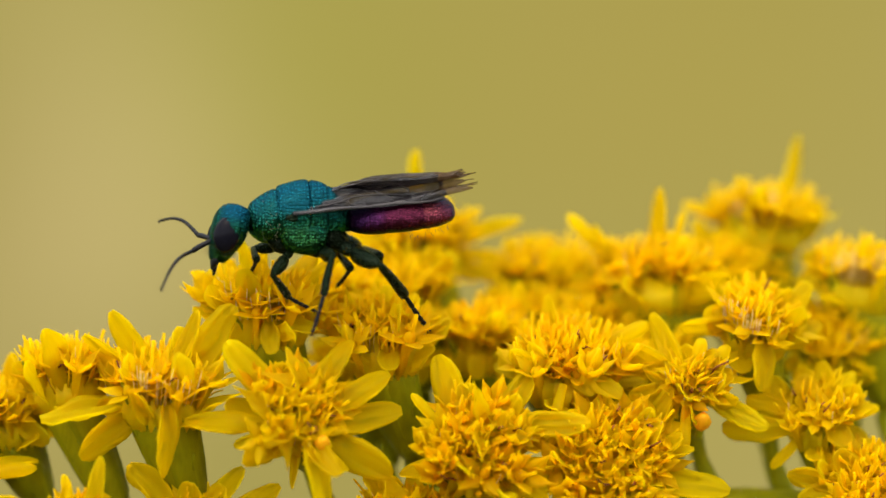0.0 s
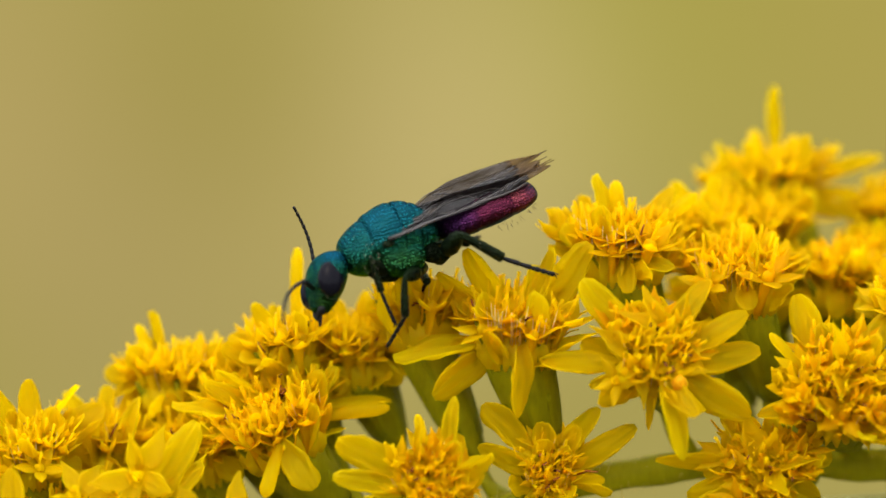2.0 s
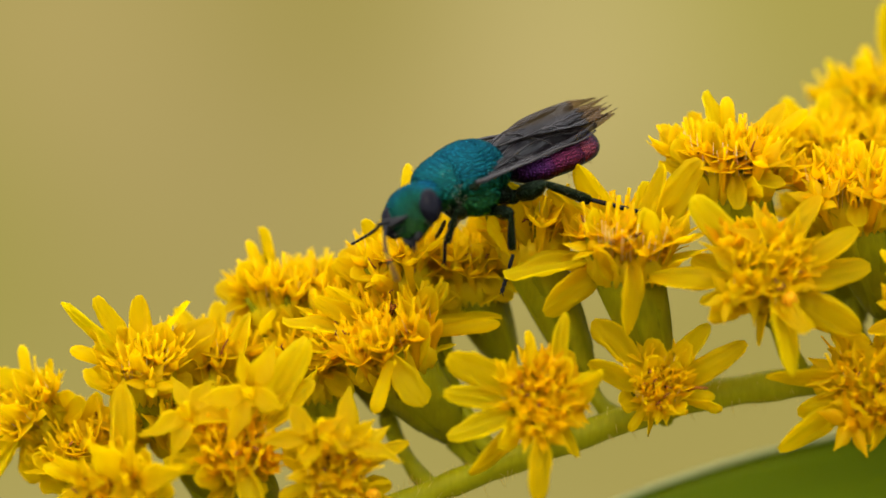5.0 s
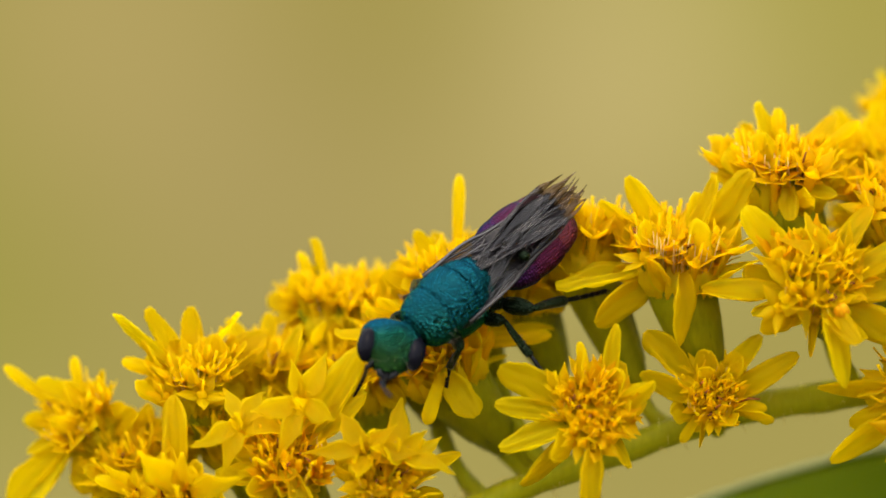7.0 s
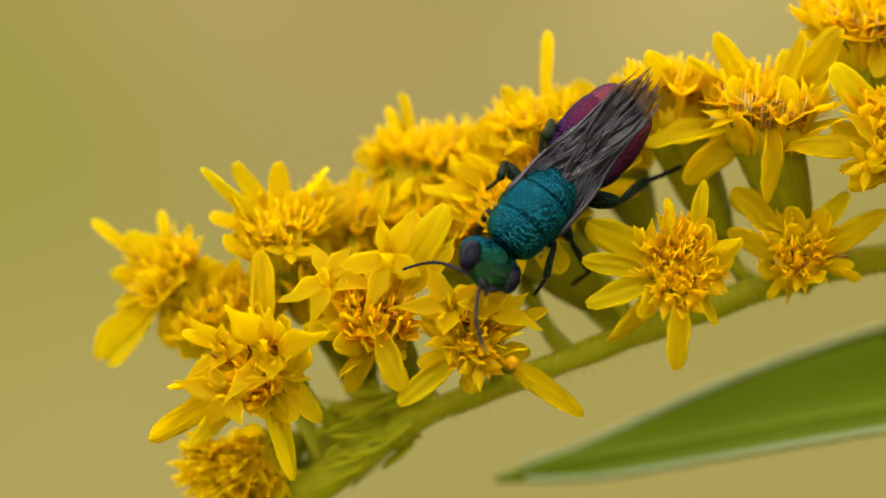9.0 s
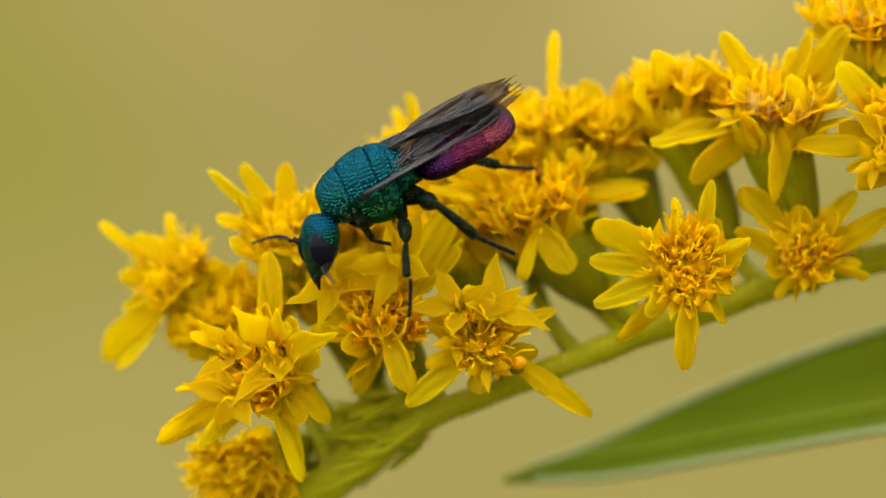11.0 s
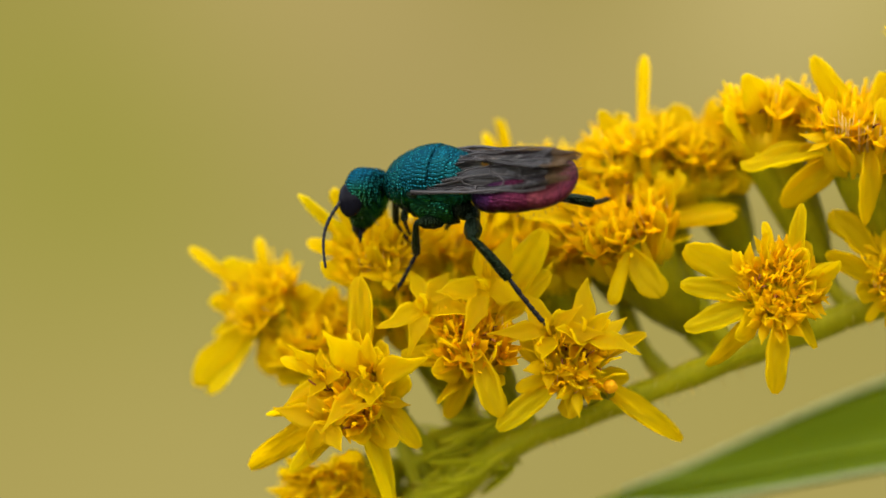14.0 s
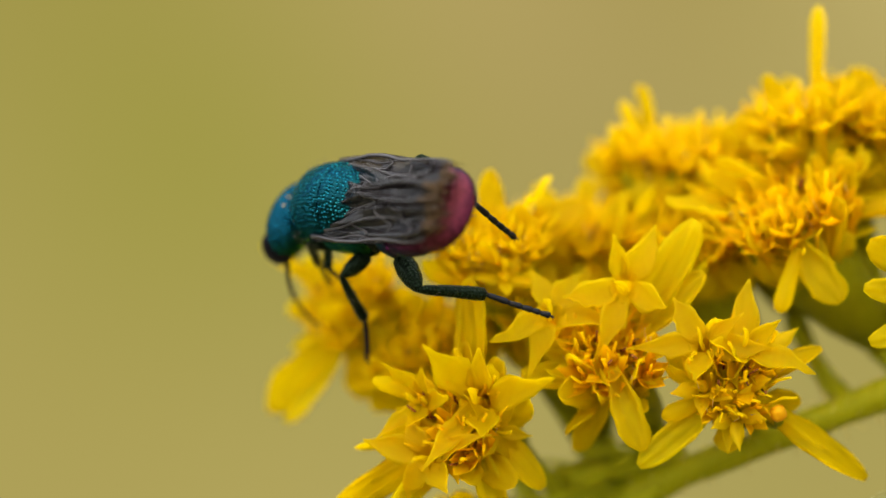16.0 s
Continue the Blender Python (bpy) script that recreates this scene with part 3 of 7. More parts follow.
    # short petals round the far rim
    for k in range(6):
        a = dice.uniform(0, 6.283)
        out = math.cos(a) * side + math.sin(a) * back
        if out.y < 0:
            out = -out
        base = out * r * 0.5 + seat * 0.7
        tip = out * (r + dice.uniform(0.2, 0.7)) + up * dice.uniform(0.1, 1.0)
        part("ray_petal", dice.choice(RAYS), None, thing, m=aim(at(base), at(tip), up + 0.4 * seen, dice.uniform(0.55, 0.8) * MM))
    # upright petals among the florets
    for k in range(7 if axis[2] < 0.6 else 4):
        a = 2 * math.pi * (k + dice.uniform(-0.45, 0.45)) / 7 if axis[2] < 0.6 else dice.uniform(0, 6.283)
        out = math.cos(a) * side + math.sin(a) * back
        base = out * r * 0.45 + seat * 0.8
        tip = out * (0.75 * r + dice.uniform(0.1, 0.7)) + up * dice.uniform(0.35, 1.15) + Vector([dice.gauss(0, 0.2) for _ in range(3)])
        part("ray_petal", dice.choice(RAYS), None, thing, m=aim(at(base), at(tip), up * 0.4 + 0.7 * seen + Vector([dice.gauss(0, 0.5) for _ in range(3)]), dice.uniform(0.5, 0.78) * MM))
    # drooping outer petals that cover the cup
    for k in range(6):
        a = 2 * math.pi * (k + dice.uniform(-0.4, 0.4)) / 6
        out = math.cos(a) * side + math.sin(a) * back
        base = out * r * 0.70 + seat * 0.9
        tip = out * (r + dice.uniform(0.25, 0.9)) + up * dice.uniform(-0.9, 0.5) + Vector([dice.gauss(0, 0.2) for _ in range(3)])
        part("ray_petal", dice.choice(RAYS), None, thing, m=aim(at(base), at(tip), up * 0.6 + 0.5 * seen + Vector([dice.gauss(0, 0.4) for _ in range(3)]), dice.uniform(0.55, 0.85) * MM))
    for sx, sz, reach, sd in stars:
        p = Vector((sx, sd, sz))
        way = (up * 0.7 + seen * 0.6 + Vector((sx, 0, sz)).normalized() * 0.25 + Vector([dice.gauss(0, 0.28) for _ in range(3)])).normalized()
        part("star_floret", dice.choice(STARS), None, thing, "wide-open yellow floret with pointed lobes", m=aim(at(p), at(p + way), Vector((dice.gauss(0, 1), 0.2, dice.gauss(0, 1))), reach * MM, reach * MM))
    for k in range(3 if len(stars) > 1 else (2 if stars else HEAD_COUNT[0] % 2)):
        a, rad = dice.uniform(0, 6.283), r * dice.uniform(0.4, 1.0)
        p = Vector((rad * math.cos(a), dice.uniform(-0.25, 0.05), rad * math.sin(a)))
        way = (up * 0.6 + seen * 0.6 + p * 0.5 + Vector([dice.gauss(0, 0.3) for _ in range(3)])).normalized()
        reach = dice.uniform(0.75, 1.15)
        part("star_floret", dice.choice(STARS), None, thing, m=aim(at(p), at(p + way), Vector((dice.gauss(0, 1), 0.2, dice.gauss(0, 1))), reach * MM, reach * MM))
    for sx, sz, sd, size in buds:
        p = Vector((sx, sd, sz))
        if p.length > r:
            line = smooth_path([p - up * size * 0.8, p - up * 0.8 + seat * 0.1, seat - up * 0.6], 4)
            part("bud_stalk", tube([at(v) for v in line], [at(0.12)] * len(line), 6), STALK, thing)
        part("flower_bud", BUD, None, thing, "rounded rust-orange bud", m=aim(at(p - up * size), at(p + up * size), seen, 1.5 * size * MM, deep=1.5 * size * MM))
    tone = {"golden": "golden-yellow goldenrod head with fresh petals", "orange": "yellow goldenrod head with an orange-gold disc", "spent": "yellow goldenrod head with a withering brown disc"}[style]
    tagged(thing, tone + " on the arching stalk", "flower", "goldenrod flower heads")


flower_head(-8.03, -0.81, 2.5, (-0.55, 0.55, 0.4), 0.91, 16, 6, 2.2, "golden", 0,
            [(-1.08, 0.58, -2.29, 1.69, 0.0, 0.50), (0.33, 0.75, -1.19, 1.36, -0.3, 0.56), (-0.08, 0.64, -0.25, 1.96, 0.0, 0.46), (0.22, 0.52, 0.50, 1.16, 0.0, 0.66), (0.63, 0.10, 1.66, 0.25, 0.0, 0.75), (-0.46, -0.45, -2.32, -2.29, 0.0, 0.60), (-0.31, -0.56, -1.54, -2.82, 0.0, 0.63), (0.00, -0.64, 0.00, -2.16, 0.0, 0.75), (0.30, -0.52, 0.66, -1.16, 0.0, 0.66), (-0.57, -0.29, -1.66, -0.83, 0.0, 0.50)],
            [])
flower_head(-4.79, 0.51, 1, (-0.1, 0.8, 0.5), 1.00, 10, 6, 2.6, "golden", 0,
            [(-1.00, 0.91, -2.27, 1.94, 0.0, 0.50), (-0.42, 0.56, -1.44, 1.96, 0.0, 0.56), (-0.03, 0.70, -0.08, 2.07, 0.0, 0.63), (0.83, 0.75, 1.19, 1.99, 0.0, 0.80), (1.08, 0.17, 2.16, 1.24, 0.0, 1.00), (-0.68, 0.16, -2.07, 0.50, 0.0, 0.56), (-0.68, -0.14, -1.58, -0.33, 0.0, 0.66), (-0.41, -0.41, -0.91, -0.91, 0.0, 0.66)],
            [])
flower_head(-5.46, -3.47, -1.5, (-0.25, 0.3, 0.85), 1.00, 3, 8, 2.0, "spent", 0,
            [(0.33, 1.41, 0.12, 3.40, 0.0, 0.80), (-0.91, 0.96, -2.16, 1.03, -0.3, 0.50), (-0.68, -0.16, -2.60, -0.63, 0.0, 0.46), (-0.59, -0.37, -3.20, -2.02, 0.0, 0.70), (-0.47, -0.52, -1.99, -2.24, 0.0, 0.76), (0.41, -1.16, 1.08, -3.23, -0.2, 0.80), (1.33, -0.00, 1.82, -1.58, 0.0, 0.70)],
            [(0.38, 0.50, 1.79, -0.6), (-0.83, -0.83, 1.41, -0.7), (-1.00, 0.50, 1.16, -0.3)])
flower_head(-1.97, -2.06, -1, (-0.1, 0.5, 0.8), 1.00, 0, 6, 2.2, "spent", 0,
            [(0.00, -0.66, -0.88, -2.07, 0.0, 0.73), (0.12, -0.17, 0.71, -2.07, -0.2, 0.76), (-0.75, -0.58, -2.16, -0.33, 0.0, 0.66), (0.58, 1.41, 2.16, 3.27, 0.2, 1.09), (0.83, 1.41, 2.27, 2.07, 0.2, 0.93), (0.25, -0.41, 1.24, 0.33, -0.2, 0.40)],
            [(0.38, 1.71, 1.58, -0.4), (-1.41, 1.08, 1.49, -0.4)])
flower_head(0.93, -2.64, -1.6, (0.1, 0.3, 0.9), 0.91, 2, 8, 2.0, "spent", 0,
            [(-0.66, -0.66, -2.24, -1.91, 0.0, 0.76), (1.33, -0.66, 3.18, -2.19, 0.0, 0.76), (0.59, 0.26, 2.07, 0.91, 0.0, 0.60), (0.17, -0.33, 0.00, -1.19, -0.2, 0.43), (-0.59, -0.26, -1.66, -0.75, 0.0, 0.56)],
            [(-0.68, 0.91, 1.46, -0.5), (0.27, 0.86, 1.46, -0.5)], [(1.08, -0.66, -0.3, 0.25)])
flower_head(-0.65, 2.59, 3.2, (-0.1, 1, 0.1), 1.16, 16, 6, 2.6, "golden", 0,
            [(-0.17, 0.58, -0.45, 2.04, 0.0, 0.50), (-0.50, 0.41, -1.00, 1.61, 0.0, 0.43), (0.58, 0.08, 0.91, 1.16, 0.0, 0.56), (-0.78, -0.11, -1.74, -0.25, 0.0, 0.63), (-0.41, 0.26, -0.91, 0.58, 0.0, 0.66), (0.63, 0.11, 1.41, 0.25, 0.0, 0.60), (-0.71, -0.41, -1.58, -0.91, 0.0, 0.66), (0.75, -0.32, 1.74, -0.75, 0.0, 0.66)],
            [])
flower_head(-6.04, -6.62, 1.4, (-0.4, -0.3, 0.6), 1.19, 18, 6, 1.8, "golden", 0,
            [(-0.56, 0.37, -1.24, 0.83, 0.0, 0.56), (-0.52, -0.15, -1.16, -0.33, 0.0, 0.56), (0.15, -0.45, 0.33, -1.00, 0.0, 0.66), (0.60, -0.15, 1.33, -0.33, 0.0, 0.60)],
            [])
flower_head(2.31, 1.42, 0.8, (-0.32, 0.85, 0.5), 1.53, 12, 24, 3.2, "orange", 1,
            [(-0.49, 1.21, -1.65, 1.33, -0.2, 0.66), (-0.91, 0.72, -2.07, 0.97, -0.2, 0.60), (-1.24, 0.25, -2.99, 0.18, -0.2, 0.56), (-1.00, -0.66, -2.66, -0.27, -0.2, 0.73), (0.41, -1.25, 1.15, -2.11, -0.5, 0.90), (0.33, -1.58, -0.26, -2.32, -0.4, 0.56), (1.91, 0.90, 3.42, 0.78, -0.1, 0.90), (1.58, 0.29, 3.45, 0.28, -0.3, 0.53)],
            [])
flower_head(2.74, 3.49, 1.9, (-0.2, 1, 0.2), 1.00, 10, 4, 2.6, "golden", 0,
            [(0.50, 1.24, 0.34, 2.95, 0.2, 0.50), (-0.41, 0.33, -0.99, 1.30, 0.0, 0.63), (-0.33, 0.08, -1.16, 0.54, 0.0, 0.56), (-0.09, 0.52, -0.21, 1.16, 0.0, 0.43), (0.67, 0.15, 1.49, 0.33, 0.0, 0.66), (0.69, -0.09, 1.99, -0.26, 0.0, 0.66), (-0.64, -0.22, -1.41, -0.49, 0.0, 0.60), (0.41, 0.37, 0.92, 0.83, 0.0, 0.56)],
            [])
flower_head(6.98, -0.56, -1.6, (0.1, 0.35, 0.9), 0.86, 5, 24, 2.0, "orange", 0,
            [(-1.08, -0.50, -2.74, -1.16, 0.0, 0.76), (-0.58, -0.91, -1.99, -2.21, 0.0, 0.76), (0.00, -1.58, -0.17, -2.94, -0.3, 0.76), (0.95, 0.91, 0.75, 2.54, 0.2, 0.60), (0.00, 0.91, -0.41, 2.04, 0.2, 0.40), (-0.75, 0.50, -2.82, 1.16, 0.0, 0.83), (-1.24, -0.08, -2.90, 0.22, 0.0, 0.73), (0.41, -0.75, 1.08, -1.58, -0.4, 0.73), (0.53, 0.30, 1.44, 0.83, 0.0, 0.66)],
            [])
flower_head(10.38, -0.23, -0.3, (0.1, 0.35, 0.9), 0.63, 0, 14, 1.8, "spent", 0,
            [(-0.58, 0.66, -1.79, 2.07, 0.0, 0.70), (0.33, 0.50, 1.49, 1.91, 0.0, 0.80), (1.00, -0.00, 2.62, 1.33, 0.0, 0.80), (-0.58, -0.00, -2.02, 0.83, 0.0, 0.76), (-0.33, -0.41, -0.83, -1.24, 0.0, 0.40), (0.66, -0.41, 1.86, -0.75, 0.0, 0.76), (-0.10, -0.43, -0.33, -1.41, 0.0, 0.33), (0.44, -0.06, 1.69, -0.25, 0.0, 0.43)],
            [])
flower_head(9.55, 4.16, 0, (0.05, 0.95, 0.3), 1.41, 14, 10, 3.4, "orange", 2,
            [(0.08, -1.08, 0.08, -2.69, -0.6, 0.80), (-1.49, -0.53, -3.65, -1.29, -0.4, 0.76), (-0.83, -0.91, -2.52, -2.06, -0.5, 0.73), (-0.63, 0.66, -1.58, 2.16, 0.0, 0.91), (-0.83, 0.25, -2.41, 1.41, 0.0, 0.83), (0.96, 0.25, 2.02, 2.41, -0.2, 0.96), (0.70, 0.41, 1.16, 2.16, 0.0, 0.80), (-0.45, -0.45, -1.00, -1.00, 0.0, 0.66), (0.60, -0.34, 1.33, -0.75, 0.0, 0.66)],
            [])
flower_head(6.62, 4.49, 1.5, (-0.1, 1, 0.1), 1.19, 14, 8, 4.0, "orange", 0,
            [(-0.47, 0.22, -1.04, 0.50, 0.0, 0.56), (-0.13, 0.45, -0.30, 1.00, 0.0, 0.60), (0.24, 0.41, 0.53, 0.91, 0.0, 0.66), (0.50, 0.15, 1.11, 0.33, 0.0, 0.66), (-0.40, -0.22, -0.88, -0.50, 0.0, 0.66), (-0.17, -0.67, -0.38, -1.49, 0.0, 0.60)],
            [])
flower_head(13.60, 3.20, -1.5, (0.05, 0.5, 0.85), 1.16, 2, 12, 2.0, "spent", 0,
            [(-1.41, -0.33, -3.37, -0.15, 0.0, 0.76), (-1.08, 0.75, -2.23, 2.17, 0.0, 1.00), (0.34, 1.08, 1.59, 2.20, 0.1, 0.76), (1.41, 0.08, 2.69, 1.23, 0.0, 0.83), (1.24, -0.50, 3.07, 0.07, 0.0, 0.90), (1.24, -0.92, 2.73, -1.75, -0.2, 1.00), (0.49, -1.58, 0.73, -2.99, -0.3, 0.86), (0.41, -1.41, 1.12, -1.83, -0.3, 0.70), (-0.10, -0.81, -0.26, -2.16, 0.0, 0.40), (-1.16, -0.41, -1.91, -0.94, 0.0, 0.46)],
            [(-0.63, -0.08, 1.41, -0.5), (0.09, 0.66, 1.33, -0.3), (0.16, -0.58, 1.00, -0.6)], [(0.61, -0.83, -1.0, 0.27)])
flower_head(12.62, 6.52, 1, (0, 1, 0.2), 1.41, 18, 16, 3.0, "orange", 2,
            [(-0.41, 0.91, -0.90, 1.95, 0.2, 0.60), (-0.09, 0.82, -0.19, 1.83, 0.0, 0.56), (1.33, 0.74, 1.50, 1.74, 0.2, 0.76), (0.91, 0.33, 2.20, 1.43, -0.2, 0.50), (-2.02, -0.07, -2.15, 1.00, 0.2, 0.56), (-1.75, -1.57, -0.91, 0.17, -0.5, 0.90), (-2.16, -1.07, -2.24, -0.24, 0.0, 0.80), (0.58, -0.83, 1.41, -0.95, -0.6, 0.96), (0.08, -0.75, 0.16, -1.58, -0.5, 0.66)],
            [])
flower_head(16.10, 5.59, 0.8, (0, 1, 0.3), 1.29, 14, 14, 3.2, "orange", 1,
            [(0.85, 0.32, 1.96, 0.74, 0.0, 0.76), (0.83, -0.34, 1.86, -0.01, -0.2, 0.73), (0.08, 0.67, 0.17, 1.49, 0.0, 0.56), (0.47, 0.56, 1.03, 1.24, 0.0, 0.50), (-0.60, 0.53, -1.32, 1.17, 0.0, 0.76), (-0.41, -0.15, -0.91, -0.33, 0.0, 0.76), (0.07, -0.52, 0.16, -1.16, -0.4, 0.73)],
            [])
flower_head(17.19, 8.35, 6.4, (0, 1, 0), 1.41, 18, 4, 3.4, "golden", 0,
            [(-0.10, 1.52, -0.19, 2.83, 0.0, 0.56), (-0.33, 0.68, -0.74, 1.52, 0.0, 0.50), (1.26, 0.16, 3.20, 0.61, 0.0, 0.66), (1.10, 0.33, 1.94, 1.03, 0.0, 0.43), (0.98, -0.17, 2.52, -0.44, 0.0, 0.50), (0.89, -0.43, 2.68, -1.29, 0.0, 0.56), (-0.98, 0.14, -2.37, 0.34, 0.0, 0.60), (-0.76, 0.01, -1.61, -0.83, 0.0, 1.00), (0.27, 0.60, 0.60, 1.34, 0.0, 0.56)],
            [])
flower_head(16.83, -0.13, -0.8, (-0.1, 0.35, 0.9), 1.09, 2, 18, 2.0, "orange", 0,
            [(-1.24, 0.50, -3.27, 0.30, 0.0, 0.76), (-1.41, -0.74, -2.91, -1.93, 0.0, 0.83), (-1.25, -0.74, -2.28, -0.74, 0.0, 0.76), (-0.50, 0.58, -1.37, 1.58, 0.0, 0.66), (0.33, -0.70, 0.74, -1.58, 0.0, 0.66), (0.66, -0.39, 1.57, -0.92, 0.0, 0.76), (-0.11, -0.76, -0.26, -1.74, 0.0, 0.66)],
            [(-0.08, 0.08, 1.46, -0.5)])
flower_head(18.99, 2.11, -1.5, (0.05, 0.5, 0.85), 1.41, 3, 26, 2.0, "orange", 0,
            [(-0.88, 1.10, -1.15, 2.84, 0.1, 1.00), (-1.34, 0.52, -2.00, 1.70, 0.0, 0.40), (0.60, 0.75, 1.65, 2.21, 0.1, 0.76), (1.70, 2.14, 3.32, 0.73, -0.2, 0.86), (0.75, -1.02, 2.35, -0.32, -0.2, 0.76), (0.51, 0.16, 1.42, -1.36, -0.3, 0.83), (-0.96, -0.26, -2.36, -0.65, 0.0, 0.83), (-0.12, -0.54, -0.26, -1.21, -0.4, 0.60)],
            [(0.17, 0.76, 1.33, -0.4)])
flower_head(22.94, 1.70, -1.4, (0, 0.3, 0.95), 1.66, 4, 46, 2.0, "orange", 0,
            [(1.34, -0.48, 3.53, -0.87, -0.2, 0.93), (1.19, 0.95, 2.49, 0.31, 0.0, 0.66), (0.83, -0.54, 1.84, -1.19, 0.0, 0.83), (-1.35, -0.04, -3.04, -0.92, -0.2, 0.76), (-0.54, -0.66, -1.19, -1.47, 0.0, 0.66)],
            [])
flower_head(21.62, 4.86, 0.3, (0, 0.9, 0.4), 1.53, 8, 22, 2.6, "orange", 0,
            [(1.01, 0.38, 2.45, 1.04, -0.2, 0.56), (0.26, -0.49, 0.58, -1.10, -0.4, 0.70), (-0.52, -1.51, -0.78, -2.80, -0.3, 0.50), (1.01, -0.43, 2.02, -0.27, -0.2, 0.76), (-0.91, 0.05, -2.02, 0.10, 0.0, 0.66), (0.84, -0.43, 1.50, -1.11, -0.5, 0.76), (1.52, 0.16, 3.36, -0.28, -0.6, 0.76)],
            [])
flower_head(25.35, 4.04, -0.6, (0.1, 0.5, 0.85), 0.60, 1, 6, 2.2, "spent", 0,
            [(-0.33, 0.54, -1.19, 2.10, 0.1, 0.76), (0.12, 0.40, 0.40, 1.38, 0.0, 0.53), (0.30, 0.29, 1.19, 1.15, 0.0, 0.50), (0.47, -0.05, 1.85, 0.44, 0.0, 0.76), (0.80, -0.34, 2.26, -1.42, -0.2, 0.76), (-0.45, 0.46, -1.84, 1.19, 0.0, 0.73), (-0.54, -0.50, -1.89, -0.32, 0.0, 0.73), (-0.38, -0.89, -0.30, -1.98, -0.2, 0.46)],
            [(0.10, 0.07, 0.91, -0.3)], [(0.29, -1.11, -0.5, 0.33)])
flower_head(27.44, 5.90, 0.4, (0.1, 0.8, 0.5), 1.03, 8, 14, 2.8, "orange", 2,
            [(-0.59, 0.09, -2.36, -0.15, 0.0, 0.73), (0.08, -0.51, -0.02, -2.10, -0.5, 0.90), (-0.19, -0.41, -0.43, -0.91, 0.0, 0.40), (0.66, -0.10, 1.46, -0.21, 0.0, 0.46), (-0.64, 0.16, -1.43, 0.35, 0.0, 0.50), (0.46, 0.45, 1.02, 1.00, 0.0, 0.56)],
            [])
flower_head(24.34, 7.53, 4.5, (0, 1, 0.1), 1.79, 18, 16, 2.6, "orange", 0,
            [(-2.35, 0.27, -2.68, 1.66, 0.0, 0.56), (0.01, 0.93, 0.16, 2.47, 0.0, 0.56), (0.98, 0.66, 0.89, 1.76, 0.0, 0.36), (1.00, 0.14, 2.22, 0.32, 0.0, 0.66), (1.35, 0.07, 2.35, -0.98, -0.5, 0.76), (-0.68, -1.09, -2.45, -1.24, -0.3, 0.56), (-0.68, 0.20, -1.51, 0.43, 0.0, 0.66), (-0.38, 0.31, -0.84, 0.68, 0.0, 0.66)],
            [])
flower_head(27.63, 9.01, 6.7, (0.1, 1, 0), 1.26, 18, 4, 2.6, "golden", 3,
            [(0.85, 0.67, 1.25, 2.56, 0.0, 0.50), (-1.09, -0.11, -2.52, 0.48, 0.0, 0.43), (0.81, 0.32, 1.81, 0.71, 0.0, 0.66), (0.89, -0.03, 2.30, -0.07, 0.0, 0.60), (-0.64, 0.23, -1.43, 0.52, 0.0, 0.43), (-0.81, -0.35, -2.11, -0.91, 0.0, 0.66)],
            [])
flower_head(30.65, 7.22, 4.2, (0.1, 1, 0), 1.36, 14, 6, 3.2, "golden", 3,
            [(-0.43, 0.31, -0.95, 0.68, 0.0, 0.80), (0.23, 0.41, 0.51, 0.92, 0.0, 0.66), (0.49, 0.15, 1.10, 0.33, 0.0, 0.66), (-0.27, -0.30, -0.59, -0.67, 0.0, 0.83)],
            [])
flower_head(29.26, 3.11, 0, (0, 0.8, 0.5), 0.96, 4, 10, 2.4, "golden", 0,
            [(-0.51, -0.25, -0.38, 1.18, -0.2, 0.90), (0.43, 0.52, 1.02, 1.22, 0.0, 0.63), (-0.92, 0.33, -2.27, 0.36, 0.0, 0.36), (-1.27, -0.66, -2.98, -0.48, 0.0, 0.76), (0.67, 0.08, 1.80, 0.20, 0.0, 0.46), (-0.46, -0.49, -1.49, -1.59, 0.0, 0.43), (0.34, -0.42, 0.75, -0.93, -0.4, 0.93), (0.63, -0.25, 1.51, -0.60, 0.0, 0.66)],
            [])
flower_head(30.67, 0.83, -1, (0, 0.6, 0.6), 1.09, 6, 16, 2.0, "orange", 0,
            [(-1.01, 0.18, -2.02, -0.18, -0.2, 0.90), (-0.75, 0.17, -2.35, 0.53, 0.0, 0.66), (-0.33, 0.51, -1.00, 1.19, -0.2, 0.90), (0.46, 0.30, 1.02, 0.66, 0.0, 0.83)],
            [])
flower_head(21.05, 7.39, 7.2, (0, 1, 0), 1.39, 16, 4, 2.6, "golden", 0,
            [(-0.28, 0.56, -0.61, 1.23, 0.0, 0.66), (0.19, 0.34, 0.43, 0.75, 0.0, 0.66), (-0.57, 0.19, -1.26, 0.43, 0.0, 0.66), (0.49, 0.19, 1.10, 0.41, 0.0, 0.73), (-0.50, -0.34, -1.10, -0.75, 0.0, 0.66)],
            [])
flower_head(19.10, 5.47, 3.5, (0, 1, 0.2), 1.16, 12, 10, 2.6, "orange", 0,
            [(-0.45, 0.38, -1.00, 0.85, 0.0, 0.66), (0.16, 0.53, 0.35, 1.17, 0.0, 0.73), (0.53, -0.08, 1.18, -0.18, 0.0, 0.60), (-0.16, -0.53, -0.35, -1.17, -0.4, 0.76), (0.41, -0.46, 0.92, -1.02, -0.4, 0.66)],
            [])
